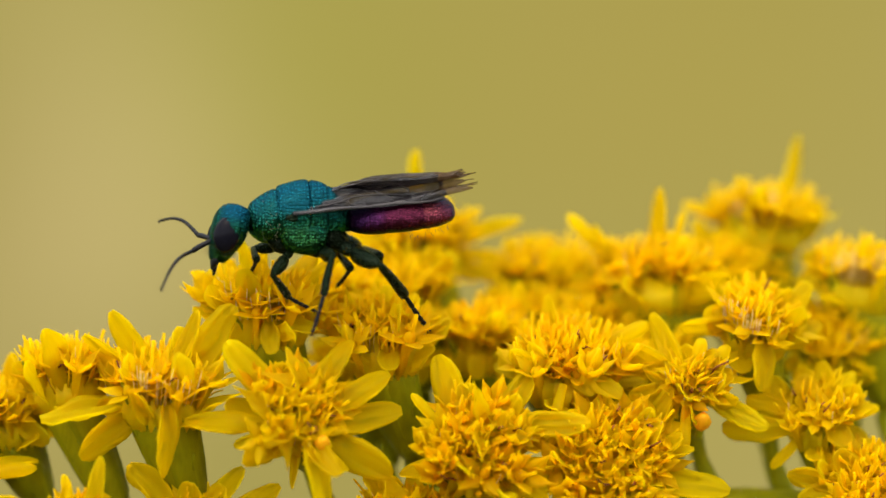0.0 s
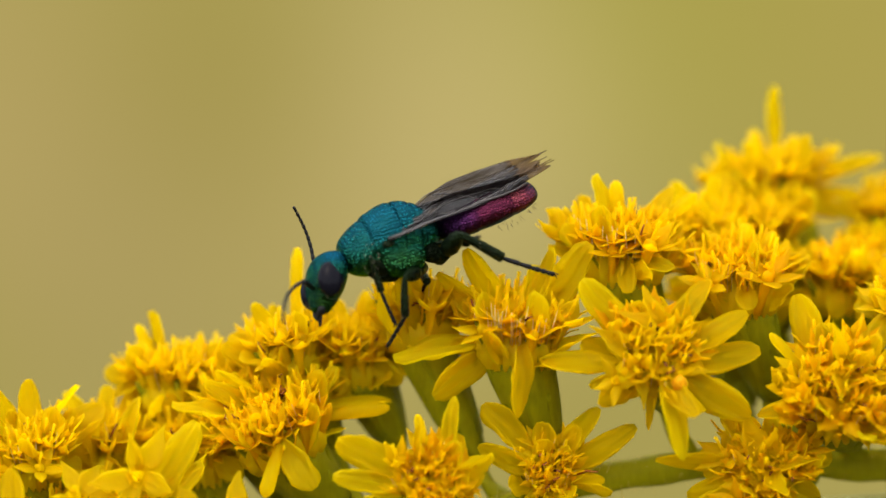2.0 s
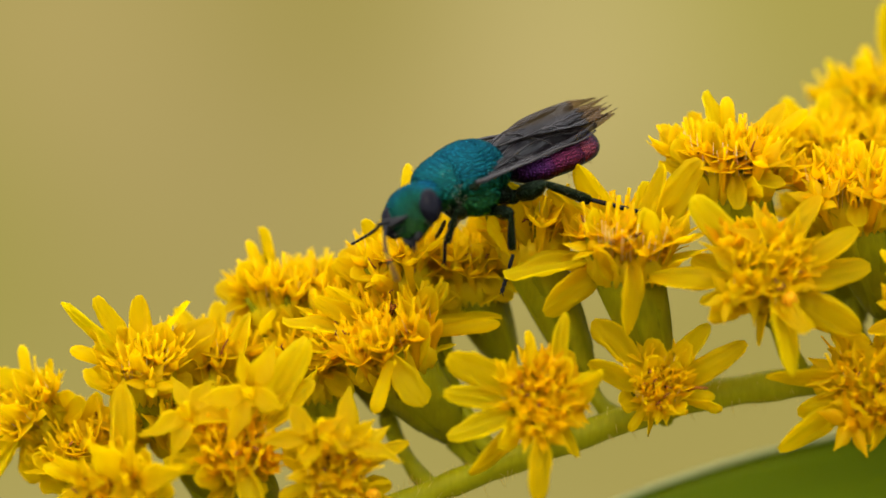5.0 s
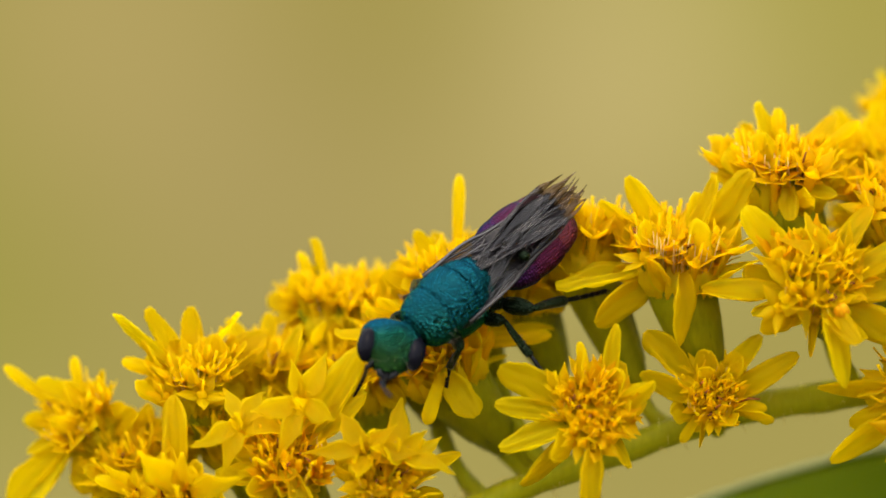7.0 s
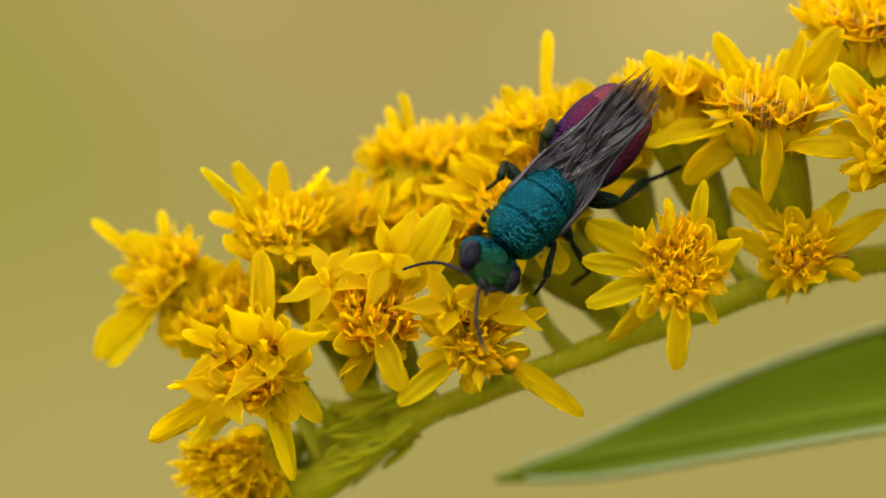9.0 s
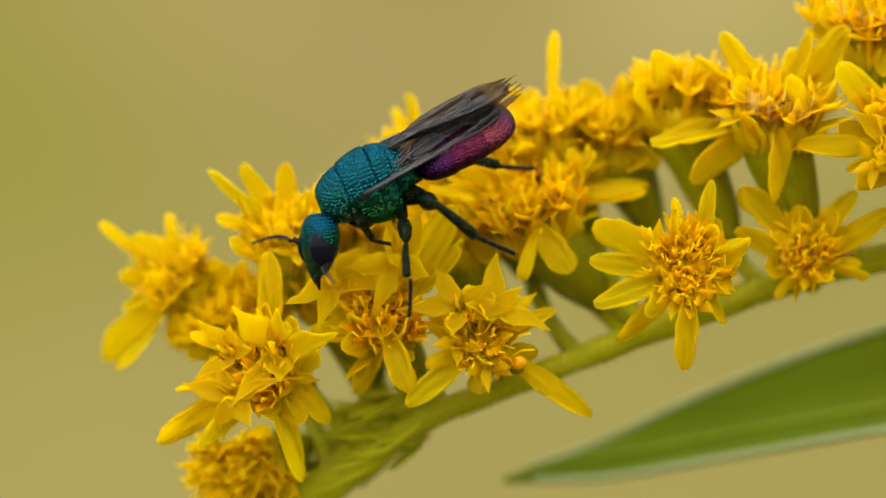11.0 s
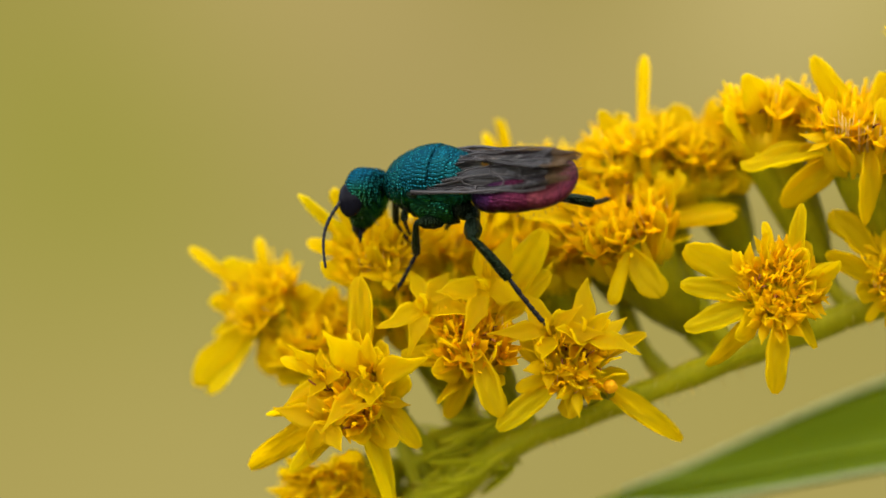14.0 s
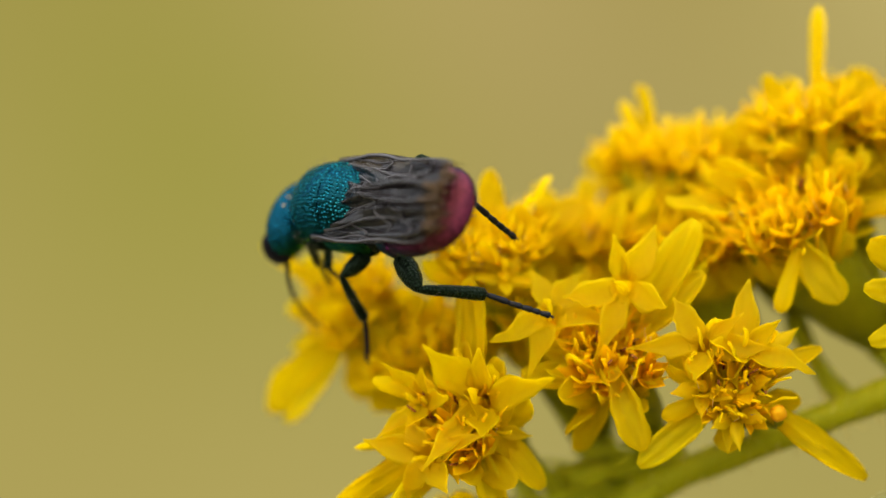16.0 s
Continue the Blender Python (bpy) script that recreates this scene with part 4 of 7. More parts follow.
flower_head(15.56, 4.66, 4, (0, 1, 0.3), 1.19, 14, 8, 2.4, "golden", 0,
            [(-0.72, 0.23, -1.59, 0.52, 0.0, 0.70), (-0.44, 0.71, -1.00, 1.61, 0.0, 0.66), (0.08, 0.79, 0.18, 1.77, 0.0, 0.63), (0.57, 0.60, 1.27, 1.34, 0.0, 0.70), (0.76, 0.07, 1.68, 0.15, 0.0, 0.70), (-0.68, -0.30, -1.52, -0.66, 0.0, 0.70), (0.53, -0.46, 1.17, -1.02, -0.4, 0.73)],
            [])
flower_head(22.98, 5.86, 4.8, (0, 1, 0.2), 1.19, 14, 8, 2.4, "golden", 0,
            [(-0.72, 0.23, -1.59, 0.52, 0.0, 0.70), (-0.44, 0.71, -1.00, 1.61, 0.0, 0.66), (0.08, 0.79, 0.18, 1.77, 0.0, 0.63), (0.57, 0.60, 1.27, 1.34, 0.0, 0.70), (0.76, 0.07, 1.68, 0.15, 0.0, 0.70), (-0.68, -0.30, -1.52, -0.66, 0.0, 0.70), (0.53, -0.46, 1.17, -1.02, -0.4, 0.73)],
            [])
flower_head(29.70, 5.21, 4, (0.1, 1, 0.3), 1.19, 14, 8, 2.4, "golden", 0,
            [(-0.72, 0.23, -1.59, 0.52, 0.0, 0.70), (-0.44, 0.71, -1.00, 1.61, 0.0, 0.66), (0.08, 0.79, 0.18, 1.77, 0.0, 0.63), (0.57, 0.60, 1.27, 1.34, 0.0, 0.70), (0.76, 0.07, 1.68, 0.15, 0.0, 0.70), (-0.68, -0.30, -1.52, -0.66, 0.0, 0.70), (0.53, -0.46, 1.17, -1.02, -0.4, 0.73)],
            [])
flower_head(20.45, 5.96, 5.8, (0, 1, 0.1), 1.19, 14, 8, 2.4, "golden", 0,
            [(-0.72, 0.23, -1.59, 0.52, 0.0, 0.70), (-0.44, 0.71, -1.00, 1.61, 0.0, 0.66), (0.08, 0.79, 0.18, 1.77, 0.0, 0.63), (0.57, 0.60, 1.27, 1.34, 0.0, 0.70), (0.76, 0.07, 1.68, 0.15, 0.0, 0.70), (-0.68, -0.30, -1.52, -0.66, 0.0, 0.70), (0.53, -0.46, 1.17, -1.02, -0.4, 0.73)],
            [])
flower_head(26.52, 7.43, 6.1, (0, 1, 0), 1.19, 14, 8, 2.4, "golden", 0,
            [(-0.72, 0.23, -1.59, 0.52, 0.0, 0.70), (-0.44, 0.71, -1.00, 1.61, 0.0, 0.66), (0.08, 0.79, 0.18, 1.77, 0.0, 0.63), (0.57, 0.60, 1.27, 1.34, 0.0, 0.70), (0.76, 0.07, 1.68, 0.15, 0.0, 0.70), (-0.68, -0.30, -1.52, -0.66, 0.0, 0.70), (0.53, -0.46, 1.17, -1.02, -0.4, 0.73)],
            [])
flower_head(24.31, 4.58, 3.2, (0, 0.8, 0.5), 1.19, 14, 8, 2.4, "golden", 0,
            [(-0.72, 0.23, -1.59, 0.52, 0.0, 0.70), (-0.44, 0.71, -1.00, 1.61, 0.0, 0.66), (0.08, 0.79, 0.18, 1.77, 0.0, 0.63), (0.57, 0.60, 1.27, 1.34, 0.0, 0.70), (0.76, 0.07, 1.68, 0.15, 0.0, 0.70), (-0.68, -0.30, -1.52, -0.66, 0.0, 0.70), (0.53, -0.46, 1.17, -1.02, -0.4, 0.73)],
            [])
flower_head(16.59, 7.01, 5.1, (0, 1, 0.1), 1.19, 14, 8, 2.4, "golden", 0,
            [(-0.72, 0.23, -1.59, 0.52, 0.0, 0.70), (-0.44, 0.71, -1.00, 1.61, 0.0, 0.66), (0.08, 0.79, 0.18, 1.77, 0.0, 0.63), (0.57, 0.60, 1.27, 1.34, 0.0, 0.70), (0.76, 0.07, 1.68, 0.15, 0.0, 0.70), (-0.68, -0.30, -1.52, -0.66, 0.0, 0.70), (0.53, -0.46, 1.17, -1.02, -0.4, 0.73)],
            [])
flower_head(-3.55, -0.98, 2.2, (-0.2, 0.9, 0.3), 1.19, 14, 8, 2.4, "golden", 0,
            [(-0.71, 0.22, -1.58, 0.50, 0.0, 0.70), (-0.45, 0.71, -1.00, 1.58, 0.0, 0.66), (0.07, 0.78, 0.17, 1.74, 0.0, 0.63), (0.56, 0.60, 1.24, 1.33, 0.0, 0.70), (0.75, 0.07, 1.66, 0.17, 0.0, 0.70), (-0.67, -0.30, -1.49, -0.66, 0.0, 0.70), (0.52, -0.45, 1.16, -1.00, -0.4, 0.73)],
            [])
flower_head(-6.37, -1.97, 2.2, (-0.4, 0.8, 0.4), 1.19, 14, 8, 2.4, "golden", 0,
            [(-0.71, 0.22, -1.58, 0.50, 0.0, 0.70), (-0.45, 0.71, -1.00, 1.58, 0.0, 0.66), (0.07, 0.78, 0.17, 1.74, 0.0, 0.63), (0.56, 0.60, 1.24, 1.33, 0.0, 0.70), (0.75, 0.07, 1.66, 0.17, 0.0, 0.70), (-0.67, -0.30, -1.49, -0.66, 0.0, 0.70), (0.52, -0.45, 1.16, -1.00, -0.4, 0.73)],
            [])
flower_head(0.27, 0.68, 2.2, (-0.1, 0.9, 0.4), 1.19, 14, 8, 2.4, "golden", 0,
            [(-0.71, 0.22, -1.58, 0.50, 0.0, 0.70), (-0.45, 0.71, -1.00, 1.58, 0.0, 0.66), (0.07, 0.78, 0.17, 1.74, 0.0, 0.63), (0.56, 0.60, 1.24, 1.33, 0.0, 0.70), (0.75, 0.07, 1.66, 0.17, 0.0, 0.70), (-0.67, -0.30, -1.49, -0.66, 0.0, 0.70), (0.52, -0.45, 1.16, -1.00, -0.4, 0.73)],
            [])
flower_head(4.91, 3.42, 2.8, (-0.1, 1, 0.2), 1.19, 14, 8, 2.4, "golden", 0,
            [(-0.71, 0.22, -1.58, 0.50, 0.0, 0.70), (-0.45, 0.71, -1.00, 1.58, 0.0, 0.66), (0.07, 0.78, 0.17, 1.74, 0.0, 0.63), (0.56, 0.60, 1.24, 1.33, 0.0, 0.70), (0.75, 0.07, 1.66, 0.17, 0.0, 0.70), (-0.67, -0.30, -1.49, -0.66, 0.0, 0.70), (0.52, -0.45, 1.16, -1.00, -0.4, 0.73)],
            [])
flower_head(-2.72, 0.68, 2.8, (-0.2, 1, 0.2), 1.19, 14, 8, 2.4, "golden", 0,
            [(-0.71, 0.22, -1.58, 0.50, 0.0, 0.70), (-0.45, 0.71, -1.00, 1.58, 0.0, 0.66), (0.07, 0.78, 0.17, 1.74, 0.0, 0.63), (0.56, 0.60, 1.24, 1.33, 0.0, 0.70), (0.75, 0.07, 1.66, 0.17, 0.0, 0.70), (-0.67, -0.30, -1.49, -0.66, 0.0, 0.70), (0.52, -0.45, 1.16, -1.00, -0.4, 0.73)],
            [])
flower_head(1.43, 2.01, 2.6, (-0.1, 1, 0.2), 1.19, 14, 8, 2.4, "golden", 0,
            [(-0.71, 0.22, -1.58, 0.50, 0.0, 0.70), (-0.45, 0.71, -1.00, 1.58, 0.0, 0.66), (0.07, 0.78, 0.17, 1.74, 0.0, 0.63), (0.56, 0.60, 1.24, 1.33, 0.0, 0.70), (0.75, 0.07, 1.66, 0.17, 0.0, 0.70), (-0.67, -0.30, -1.49, -0.66, 0.0, 0.70), (0.52, -0.45, 1.16, -1.00, -0.4, 0.73)],
            [])
flower_head(3.25, 3.17, 3, (0, 1, 0.2), 1.19, 14, 8, 2.4, "golden", 0,
            [(-0.71, 0.22, -1.58, 0.50, 0.0, 0.70), (-0.45, 0.71, -1.00, 1.58, 0.0, 0.66), (0.07, 0.78, 0.17, 1.74, 0.0, 0.63), (0.56, 0.60, 1.24, 1.33, 0.0, 0.70), (0.75, 0.07, 1.66, 0.17, 0.0, 0.70), (-0.67, -0.30, -1.49, -0.66, 0.0, 0.70), (0.52, -0.45, 1.16, -1.00, -0.4, 0.73)],
            [])
flower_head(15.11, 6.76, 4.2, (0, 1, 0.1), 1.19, 14, 8, 2.4, "golden", 0,
            [(-0.71, 0.23, -1.57, 0.50, 0.0, 0.70), (-0.44, 0.71, -0.99, 1.58, 0.0, 0.66), (0.08, 0.78, 0.17, 1.74, 0.0, 0.63), (0.56, 0.59, 1.25, 1.32, 0.0, 0.70), (0.75, 0.07, 1.66, 0.16, 0.0, 0.70), (-0.67, -0.30, -1.50, -0.66, 0.0, 0.70), (0.52, -0.45, 1.16, -1.00, -0.4, 0.73)],
            [])


# ---- the wasp ----
def body_ring(x, half, top, low, n=20, square=2.0):
    """A rounded cross-section at x: half width, upper and lower height."""
    out = []
    mid, rise = (top + low) / 2, (top - low) / 2
    for k in range(n):
        a = 2 * math.pi * k / n
        c, s = math.cos(a), math.sin(a)
        e = 2 / square
        out.append(Vector((x, half * math.copysign(abs(c) ** e, c), mid + rise * math.copysign(abs(s) ** e, s))) * MM)
    return out


def armour(sections, n=30, square=2.0):
    """A plate over smoothly interpolated cross-sections."""
    full = smooth_path([Vector((a, b, c, d)) for a, b, c, d in sections], 4)
    return loft([body_ring(*v, n, square) for v in full])


def dome(centre, radii, n=14, m=9):
    bm = bmesh.new()
    bmesh.ops.create_uvsphere(bm, u_segments=n, v_segments=m, radius=1)
    bm.transform(Matrix.Translation(Vector(centre) * MM) @ Matrix.Diagonal((*[v * MM for v in radii], 1)))
    return bm


def along_x(points, radii, sides=9):
    return tube([Vector(p) * MM for p in points], [v * MM for v in radii], sides)


WASP = {}


def slim(bm):
    bm.transform(Matrix.Diagonal((1, 0.88, 1, 1)))
    return bm


def lifted(bm):
    """The abdomen tilts up a little from the waist."""
    hinge = Vector((-1.5, 0, -0.2)) * MM
    bm.transform(Matrix.Translation(hinge + Vector((0, 0, 0.06)) * MM) @ pose(0, 0, 0, 0, 5.0, 0) @ Matrix.Diagonal((0.965, 1, 0.97, 1)) @ Matrix.Translation(-hinge))
    return bm


def hairs_on(parent, spots, length, seed):
    dice = random.Random(seed)
    bms = []
    for p, way in spots:
        way = (way + Vector([dice.gauss(0, 0.25) for _ in range(3)])).normalized()
        bms.append(tube([p * MM, (p + way * length * dice.uniform(0.6, 1.2)) * MM], [0.010 * MM, 0.003 * MM], 3))
    tagged(part("bristles", join(*bms), BRISTLE, parent, "short fine body bristles"), kind="stuff")


def wasp():
    root = new("cuckoo_wasp")
    tagged(root, "metallic teal cuckoo wasp with magenta abdomen and frayed smoky wings", "wasp")
    WASP["wasp"] = root

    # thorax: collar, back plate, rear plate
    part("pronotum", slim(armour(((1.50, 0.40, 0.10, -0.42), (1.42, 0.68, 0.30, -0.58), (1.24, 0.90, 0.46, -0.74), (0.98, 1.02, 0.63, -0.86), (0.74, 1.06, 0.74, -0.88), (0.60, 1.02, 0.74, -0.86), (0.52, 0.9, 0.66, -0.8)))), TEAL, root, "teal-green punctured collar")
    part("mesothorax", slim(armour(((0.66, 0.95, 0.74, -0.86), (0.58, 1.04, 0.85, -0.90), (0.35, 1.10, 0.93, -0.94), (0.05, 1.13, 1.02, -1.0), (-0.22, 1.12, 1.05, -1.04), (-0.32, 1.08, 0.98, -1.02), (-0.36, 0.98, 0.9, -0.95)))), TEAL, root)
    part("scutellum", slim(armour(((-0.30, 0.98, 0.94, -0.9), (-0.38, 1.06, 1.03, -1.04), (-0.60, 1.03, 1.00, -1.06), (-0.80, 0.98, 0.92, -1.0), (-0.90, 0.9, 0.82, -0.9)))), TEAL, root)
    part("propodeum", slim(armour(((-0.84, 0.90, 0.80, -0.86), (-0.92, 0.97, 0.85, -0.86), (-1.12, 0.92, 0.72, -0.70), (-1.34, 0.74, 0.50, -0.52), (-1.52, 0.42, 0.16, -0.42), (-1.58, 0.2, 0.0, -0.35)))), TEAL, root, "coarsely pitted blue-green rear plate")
    for side in (1, -1):
        part("tegula", dome((0.22, side * 0.91, 0.10), (0.22, 0.12, 0.14)), SHANK, root, "black wing cap")
        part("pleuron", armour(((0.55, 0.2, -0.2, -0.7), (0.3, 0.35, 0.0, -0.95), (-0.2, 0.36, 0.05, -1.08), (-0.6, 0.34, 0.0, -1.02), (-0.85, 0.2, -0.2, -0.7))), TEAL, root, "green side plate", m=pose(0, side * 0.66 * MM, 0))
        for (ax, ay, az), (bx, by, bz), fat in (((0.72, 0.42, -0.62), (0.22, 0.48, -0.98), 0.27), ((-0.25, 0.5, -0.7), (-0.66, 0.58, -1.02), 0.27), ((-0.95, 0.5, -0.45), (-1.32, 0.56, -0.85), 0.31)):
            part("coxa", along_x(((ax, side * ay, az), (0.6 * ax + 0.4 * bx, side * (0.4 * ay + 0.6 * by) * 1.1, 0.5 * az + 0.5 * bz), (bx, side * by, bz), (bx - 0.06, side * by, bz - 0.08)), (fat, fat * 1.05, fat * 0.75, fat * 0.3), 12), SHANK, root, "dark glossy leg base")
    # petiole and abdomen plates
    waist = part("waist", along_x(((0.4, 0, -0.2), (0.05, 0, -0.22)), (0.32, 0.3)), BLACK, root, m=pose(-1.75 * MM, 0, 0))
    WASP["waist"] = waist
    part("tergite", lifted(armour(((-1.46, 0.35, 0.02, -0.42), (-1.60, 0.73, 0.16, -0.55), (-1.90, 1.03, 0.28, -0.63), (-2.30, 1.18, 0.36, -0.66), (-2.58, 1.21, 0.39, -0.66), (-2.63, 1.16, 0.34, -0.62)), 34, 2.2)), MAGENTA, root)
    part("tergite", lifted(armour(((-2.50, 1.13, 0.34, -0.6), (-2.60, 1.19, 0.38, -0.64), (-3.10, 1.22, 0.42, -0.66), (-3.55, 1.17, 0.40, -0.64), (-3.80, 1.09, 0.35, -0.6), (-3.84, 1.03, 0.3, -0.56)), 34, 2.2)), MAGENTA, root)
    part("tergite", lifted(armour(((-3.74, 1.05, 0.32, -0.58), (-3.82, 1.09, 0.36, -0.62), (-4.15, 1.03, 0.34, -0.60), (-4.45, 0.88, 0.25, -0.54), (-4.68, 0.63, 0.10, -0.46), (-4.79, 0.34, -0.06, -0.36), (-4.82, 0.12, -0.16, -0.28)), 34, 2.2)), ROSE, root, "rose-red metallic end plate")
    dice = random.Random(9)
    spots = []
    for _ in range(130):
        a = dice.uniform(0, 6.283)
        x = dice.choice((dice.uniform(-4.5, -3.2), dice.uniform(0.6, 1.1)))
        half = 0.98 if x > 0 else 1.08 - max(0, (-x - 3.7)) * 0.85
        out = Vector((0, math.cos(a), math.sin(a)))
        spots.append((Vector((x, half * out.y, (0.62 if x > 0 else 0.45 * half) * out.z - (0.10 if x > 0 else 0.14))), out + Vector((-0.3, 0, 0))))
    hairs_on(root, spots, 0.16, 3)

    # head
    head = part("head", loft([[Vector((off + hx * math.cos(a), hy * math.sin(a), z)) * MM for a in (2 * math.pi * k / 22 for k in range(22))]
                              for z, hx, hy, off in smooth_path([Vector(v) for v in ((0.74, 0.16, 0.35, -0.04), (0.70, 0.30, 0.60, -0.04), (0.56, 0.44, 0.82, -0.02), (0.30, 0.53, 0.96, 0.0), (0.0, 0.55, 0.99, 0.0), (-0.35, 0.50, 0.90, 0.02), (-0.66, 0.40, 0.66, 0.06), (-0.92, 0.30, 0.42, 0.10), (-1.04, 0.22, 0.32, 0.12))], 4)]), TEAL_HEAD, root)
    WASP["head"] = head
    for side in (1, -1):
        part("eye", dome((0.12, side * 0.70, -0.22), (0.40, 0.31, 0.55), 26, 18), EYE, head, "large dark oval compound eye")
        part("mandible", along_x(((0.14, side * 0.26, -0.86), (0.18, side * 0.20, -1.10), (0.20, side * 0.03, -1.30)), (0.13, 0.11, 0.03)), BLACK, head, "dark pointed jaw")
        part("ocellus", dome((0.10, side * 0.14, 0.69), (0.075, 0.075, 0.06), 10, 6), OCELLUS, head)
    part("ocellus", dome((0.26, 0, 0.60), (0.075, 0.075, 0.06), 10, 6), OCELLUS, head)
    part("tongue", along_x(((0.16, 0, -1.0), (0.12, 0, -1.3), (0.10, 0, -1.48)), (0.10, 0.07, 0.03)), BLACK, head)
    hairs_on(head, [(Vector((0.3 * math.cos(a) + 0.1, 0.55 * math.sin(a), -0.7 + 0.1 * math.sin(3 * a))), Vector((math.cos(a), math.sin(a), -0.6))) for a in (k * 0.2 for k in range(31))], 0.22, 5)

    # wings: base at the tegula, folded back over the abdomen
    def wing_at(s, c):
        """s along the wing, c from trailing (-1) to leading (+1) edge."""
        lead = 0.10 + 0.24 * math.sin(math.pi * min(1, s * 0.75 + 0.05)) - 0.5 * max(0, s - 0.7) ** 1.5
        trail = -0.10 - 0.88 * math.sin(math.pi * min(0.92, s * 0.78 + 0.03)) ** 0.7
        y = trail + (lead - trail) * (c + 1) / 2
        z = (0.07 * math.sin(c * 7 + s * 3) + 0.05 * (1 - 2 * abs(math.sin(c * 7.5 - s * 4)))) * min(1, s * 4) + 0.05 * math.sin(s * 7 + c)
        return Vector((-s * 5.35, 1.12 * y, z))

    for side in (1, -1):
        flip = Matrix.Diagonal((1, side, 1, 1))
        rows, cols = 30, 22
        top = [[flip @ wing_at(0.86 * i / rows, 2 * k / cols - 1) * MM for k in range(cols + 1)] for i in range(rows + 1)]
        thin = Vector((0, 0, 0.012 * MM))
        wing = part("forewing", loft([r + [p - thin for p in r[::-1]] for r in top]), WING, root, "smoky brown translucent wing")
        WASP["wing_L" if side > 0 else "wing_R"] = wing
        dice = random.Random(20 + side)
        frays = []
        fingers = 11
        for k in range(fingers):
            c0, c1 = 2 * k / fingers - 1, 2 * (k + 1.0) / fingers - 1
            reach = 0.07 + 0.07 * math.sin(math.pi * (k + 0.5) / fingers) + dice.uniform(0.0, 0.11)
            bow = dice.uniform(-0.10, 0.14)
            rings = []
            for i in range(6):
                s = 0.835 + reach * i / 5
                shrink = 1.06 - 0.92 * (i / 5) ** (2.0 + k % 3)
                mid = (c0 + c1) / 2 + bow * (i / 5) ** 2 * 2.5
                lift = Vector((0, 0, 0.35 * bow * (i / 5) ** 2))
                a, b = wing_at(s, mid - shrink * (c1 - c0) / 2) + lift, wing_at(s, mid + shrink * (c1 - c0) / 2) + lift
                m2 = (a + b) / 2 + Vector((0, 0, 0.012))
                rings.append([flip @ q * MM for q in (a, m2, b)] + [flip @ (q - Vector((0, 0, 0.014))) * MM for q in (b, m2, a)])
            frays.append(loft(rings))
        part("frayed_edge", join(*frays), WING_END, wing, "torn tawny wing tip")
        for c, end, wide in ((0.97, 0.84, 0.045), (0.80, 0.55, 0.030), (0.25, 0.84, 0.022), (-0.25, 0.80, 0.020), (-0.93, 0.55, 0.018)):
            line = [flip @ (wing_at(end * i / 12, c * (0.55 + 0.45 * min(1, i / 5)) + 0.12 * math.sin(i * 0.7)) + Vector((0, 0, 0.015))) * MM for i in range(13)]
            part("vein", tube(line, [1.35 * wide * MM * (1 - 0.5 * i / 12) for i in range(13)], 5), VEIN, wing)
        for s, ca, cb in ((0.36, 0.85, 0.25), (0.52, 0.85, -0.25), (0.62, 0.3, -0.3), (0.42, -0.2, -0.85), (0.70, 0.95, 0.2)):
            line = [flip @ (wing_at(s + 0.05 * math.sin(i), ca + (cb - ca) * i / 5) + Vector((0, 0, 0.015))) * MM for i in range(6)]
            part("vein", tube(line, [0.024 * MM] * 6, 5), VEIN, wing)

    # legs; each joint piece runs along its own x
    sizes = {"F": (1.1, 1.0, 1.0, 0.20), "M": (1.15, 1.25, 1.15, 0.22), "H": (1.6, 1.65, 1.6, 0.28)}
    for side in "LR":
        for pair, (a, b, c, fat) in sizes.items():
            code = side + pair
            WASP["femur_" + code] = part("femur", join(along_x(((-0.12, 0, 0.05), (a * 0.18, 0, 0), (a * 0.30, 0, 0.0)), (fat * 0.9, fat * 0.8, fat * 0.45)),
                along_x(((a * 0.26, 0, 0), (a * 0.36, 0, -0.02), (a * 0.55, 0, -0.04), (a * 0.78, 0, -0.03), (a * 0.94, 0, 0), (a, 0, 0)), (fat * 0.4, fat * 0.85, fat, fat * 0.85, fat * 0.5, fat * 0.3), 12)), SHANK, root)
            tib = part("tibia", along_x(((-0.03, 0, 0), (b * 0.1, 0, 0.02), (b * 0.45, 0, 0.03), (b * 0.85, 0, 0.01), (b * 0.98, 0, 0), (b * 1.02, 0, 0)), (0.06, fat * 0.42, fat * 0.52, fat * 0.60, fat * 0.55, 0.04), 10), SHANK, root)
            WASP["tibia_" + code] = tib
            dice = random.Random(ord(side) + ord(pair))
            hairs_on(tib, [(Vector((dice.uniform(0.2, 1.0) * b, fat * 0.4 * math.cos(k), fat * 0.4 * math.sin(k))), Vector((0.7, math.cos(k), math.sin(k)))) for k in range(26)], 0.10, 7)
            beads, at = [], 0.0
            for n, share in enumerate((0.36, 0.2, 0.16, 0.12, 0.16)):
                step = share * c
                beads.append(along_x(((at, 0, 0.02 * n), (at + step * 0.2, 0, 0.02 * n), (at + step * 0.85, 0, 0.02 * (n + 1)), (at + step, 0, 0.02 * (n + 1))), (fat * 0.15 + 0.015, fat * 0.19 + 0.015, fat * 0.22 + 0.02, fat * 0.15 + 0.015), 7))
                at += step
            for w in (1, -1):
                beads.append(along_x(((at - 0.02, 0, 0.1), (at + 0.07, w * 0.05, 0.1), (at + 0.11, w * 0.07, 0.04)), (0.028, 0.02, 0.006), 5))
            WASP["tarsus_" + code] = part("tarsus", join(*beads), BLACK, root, "jointed black foot with claws")
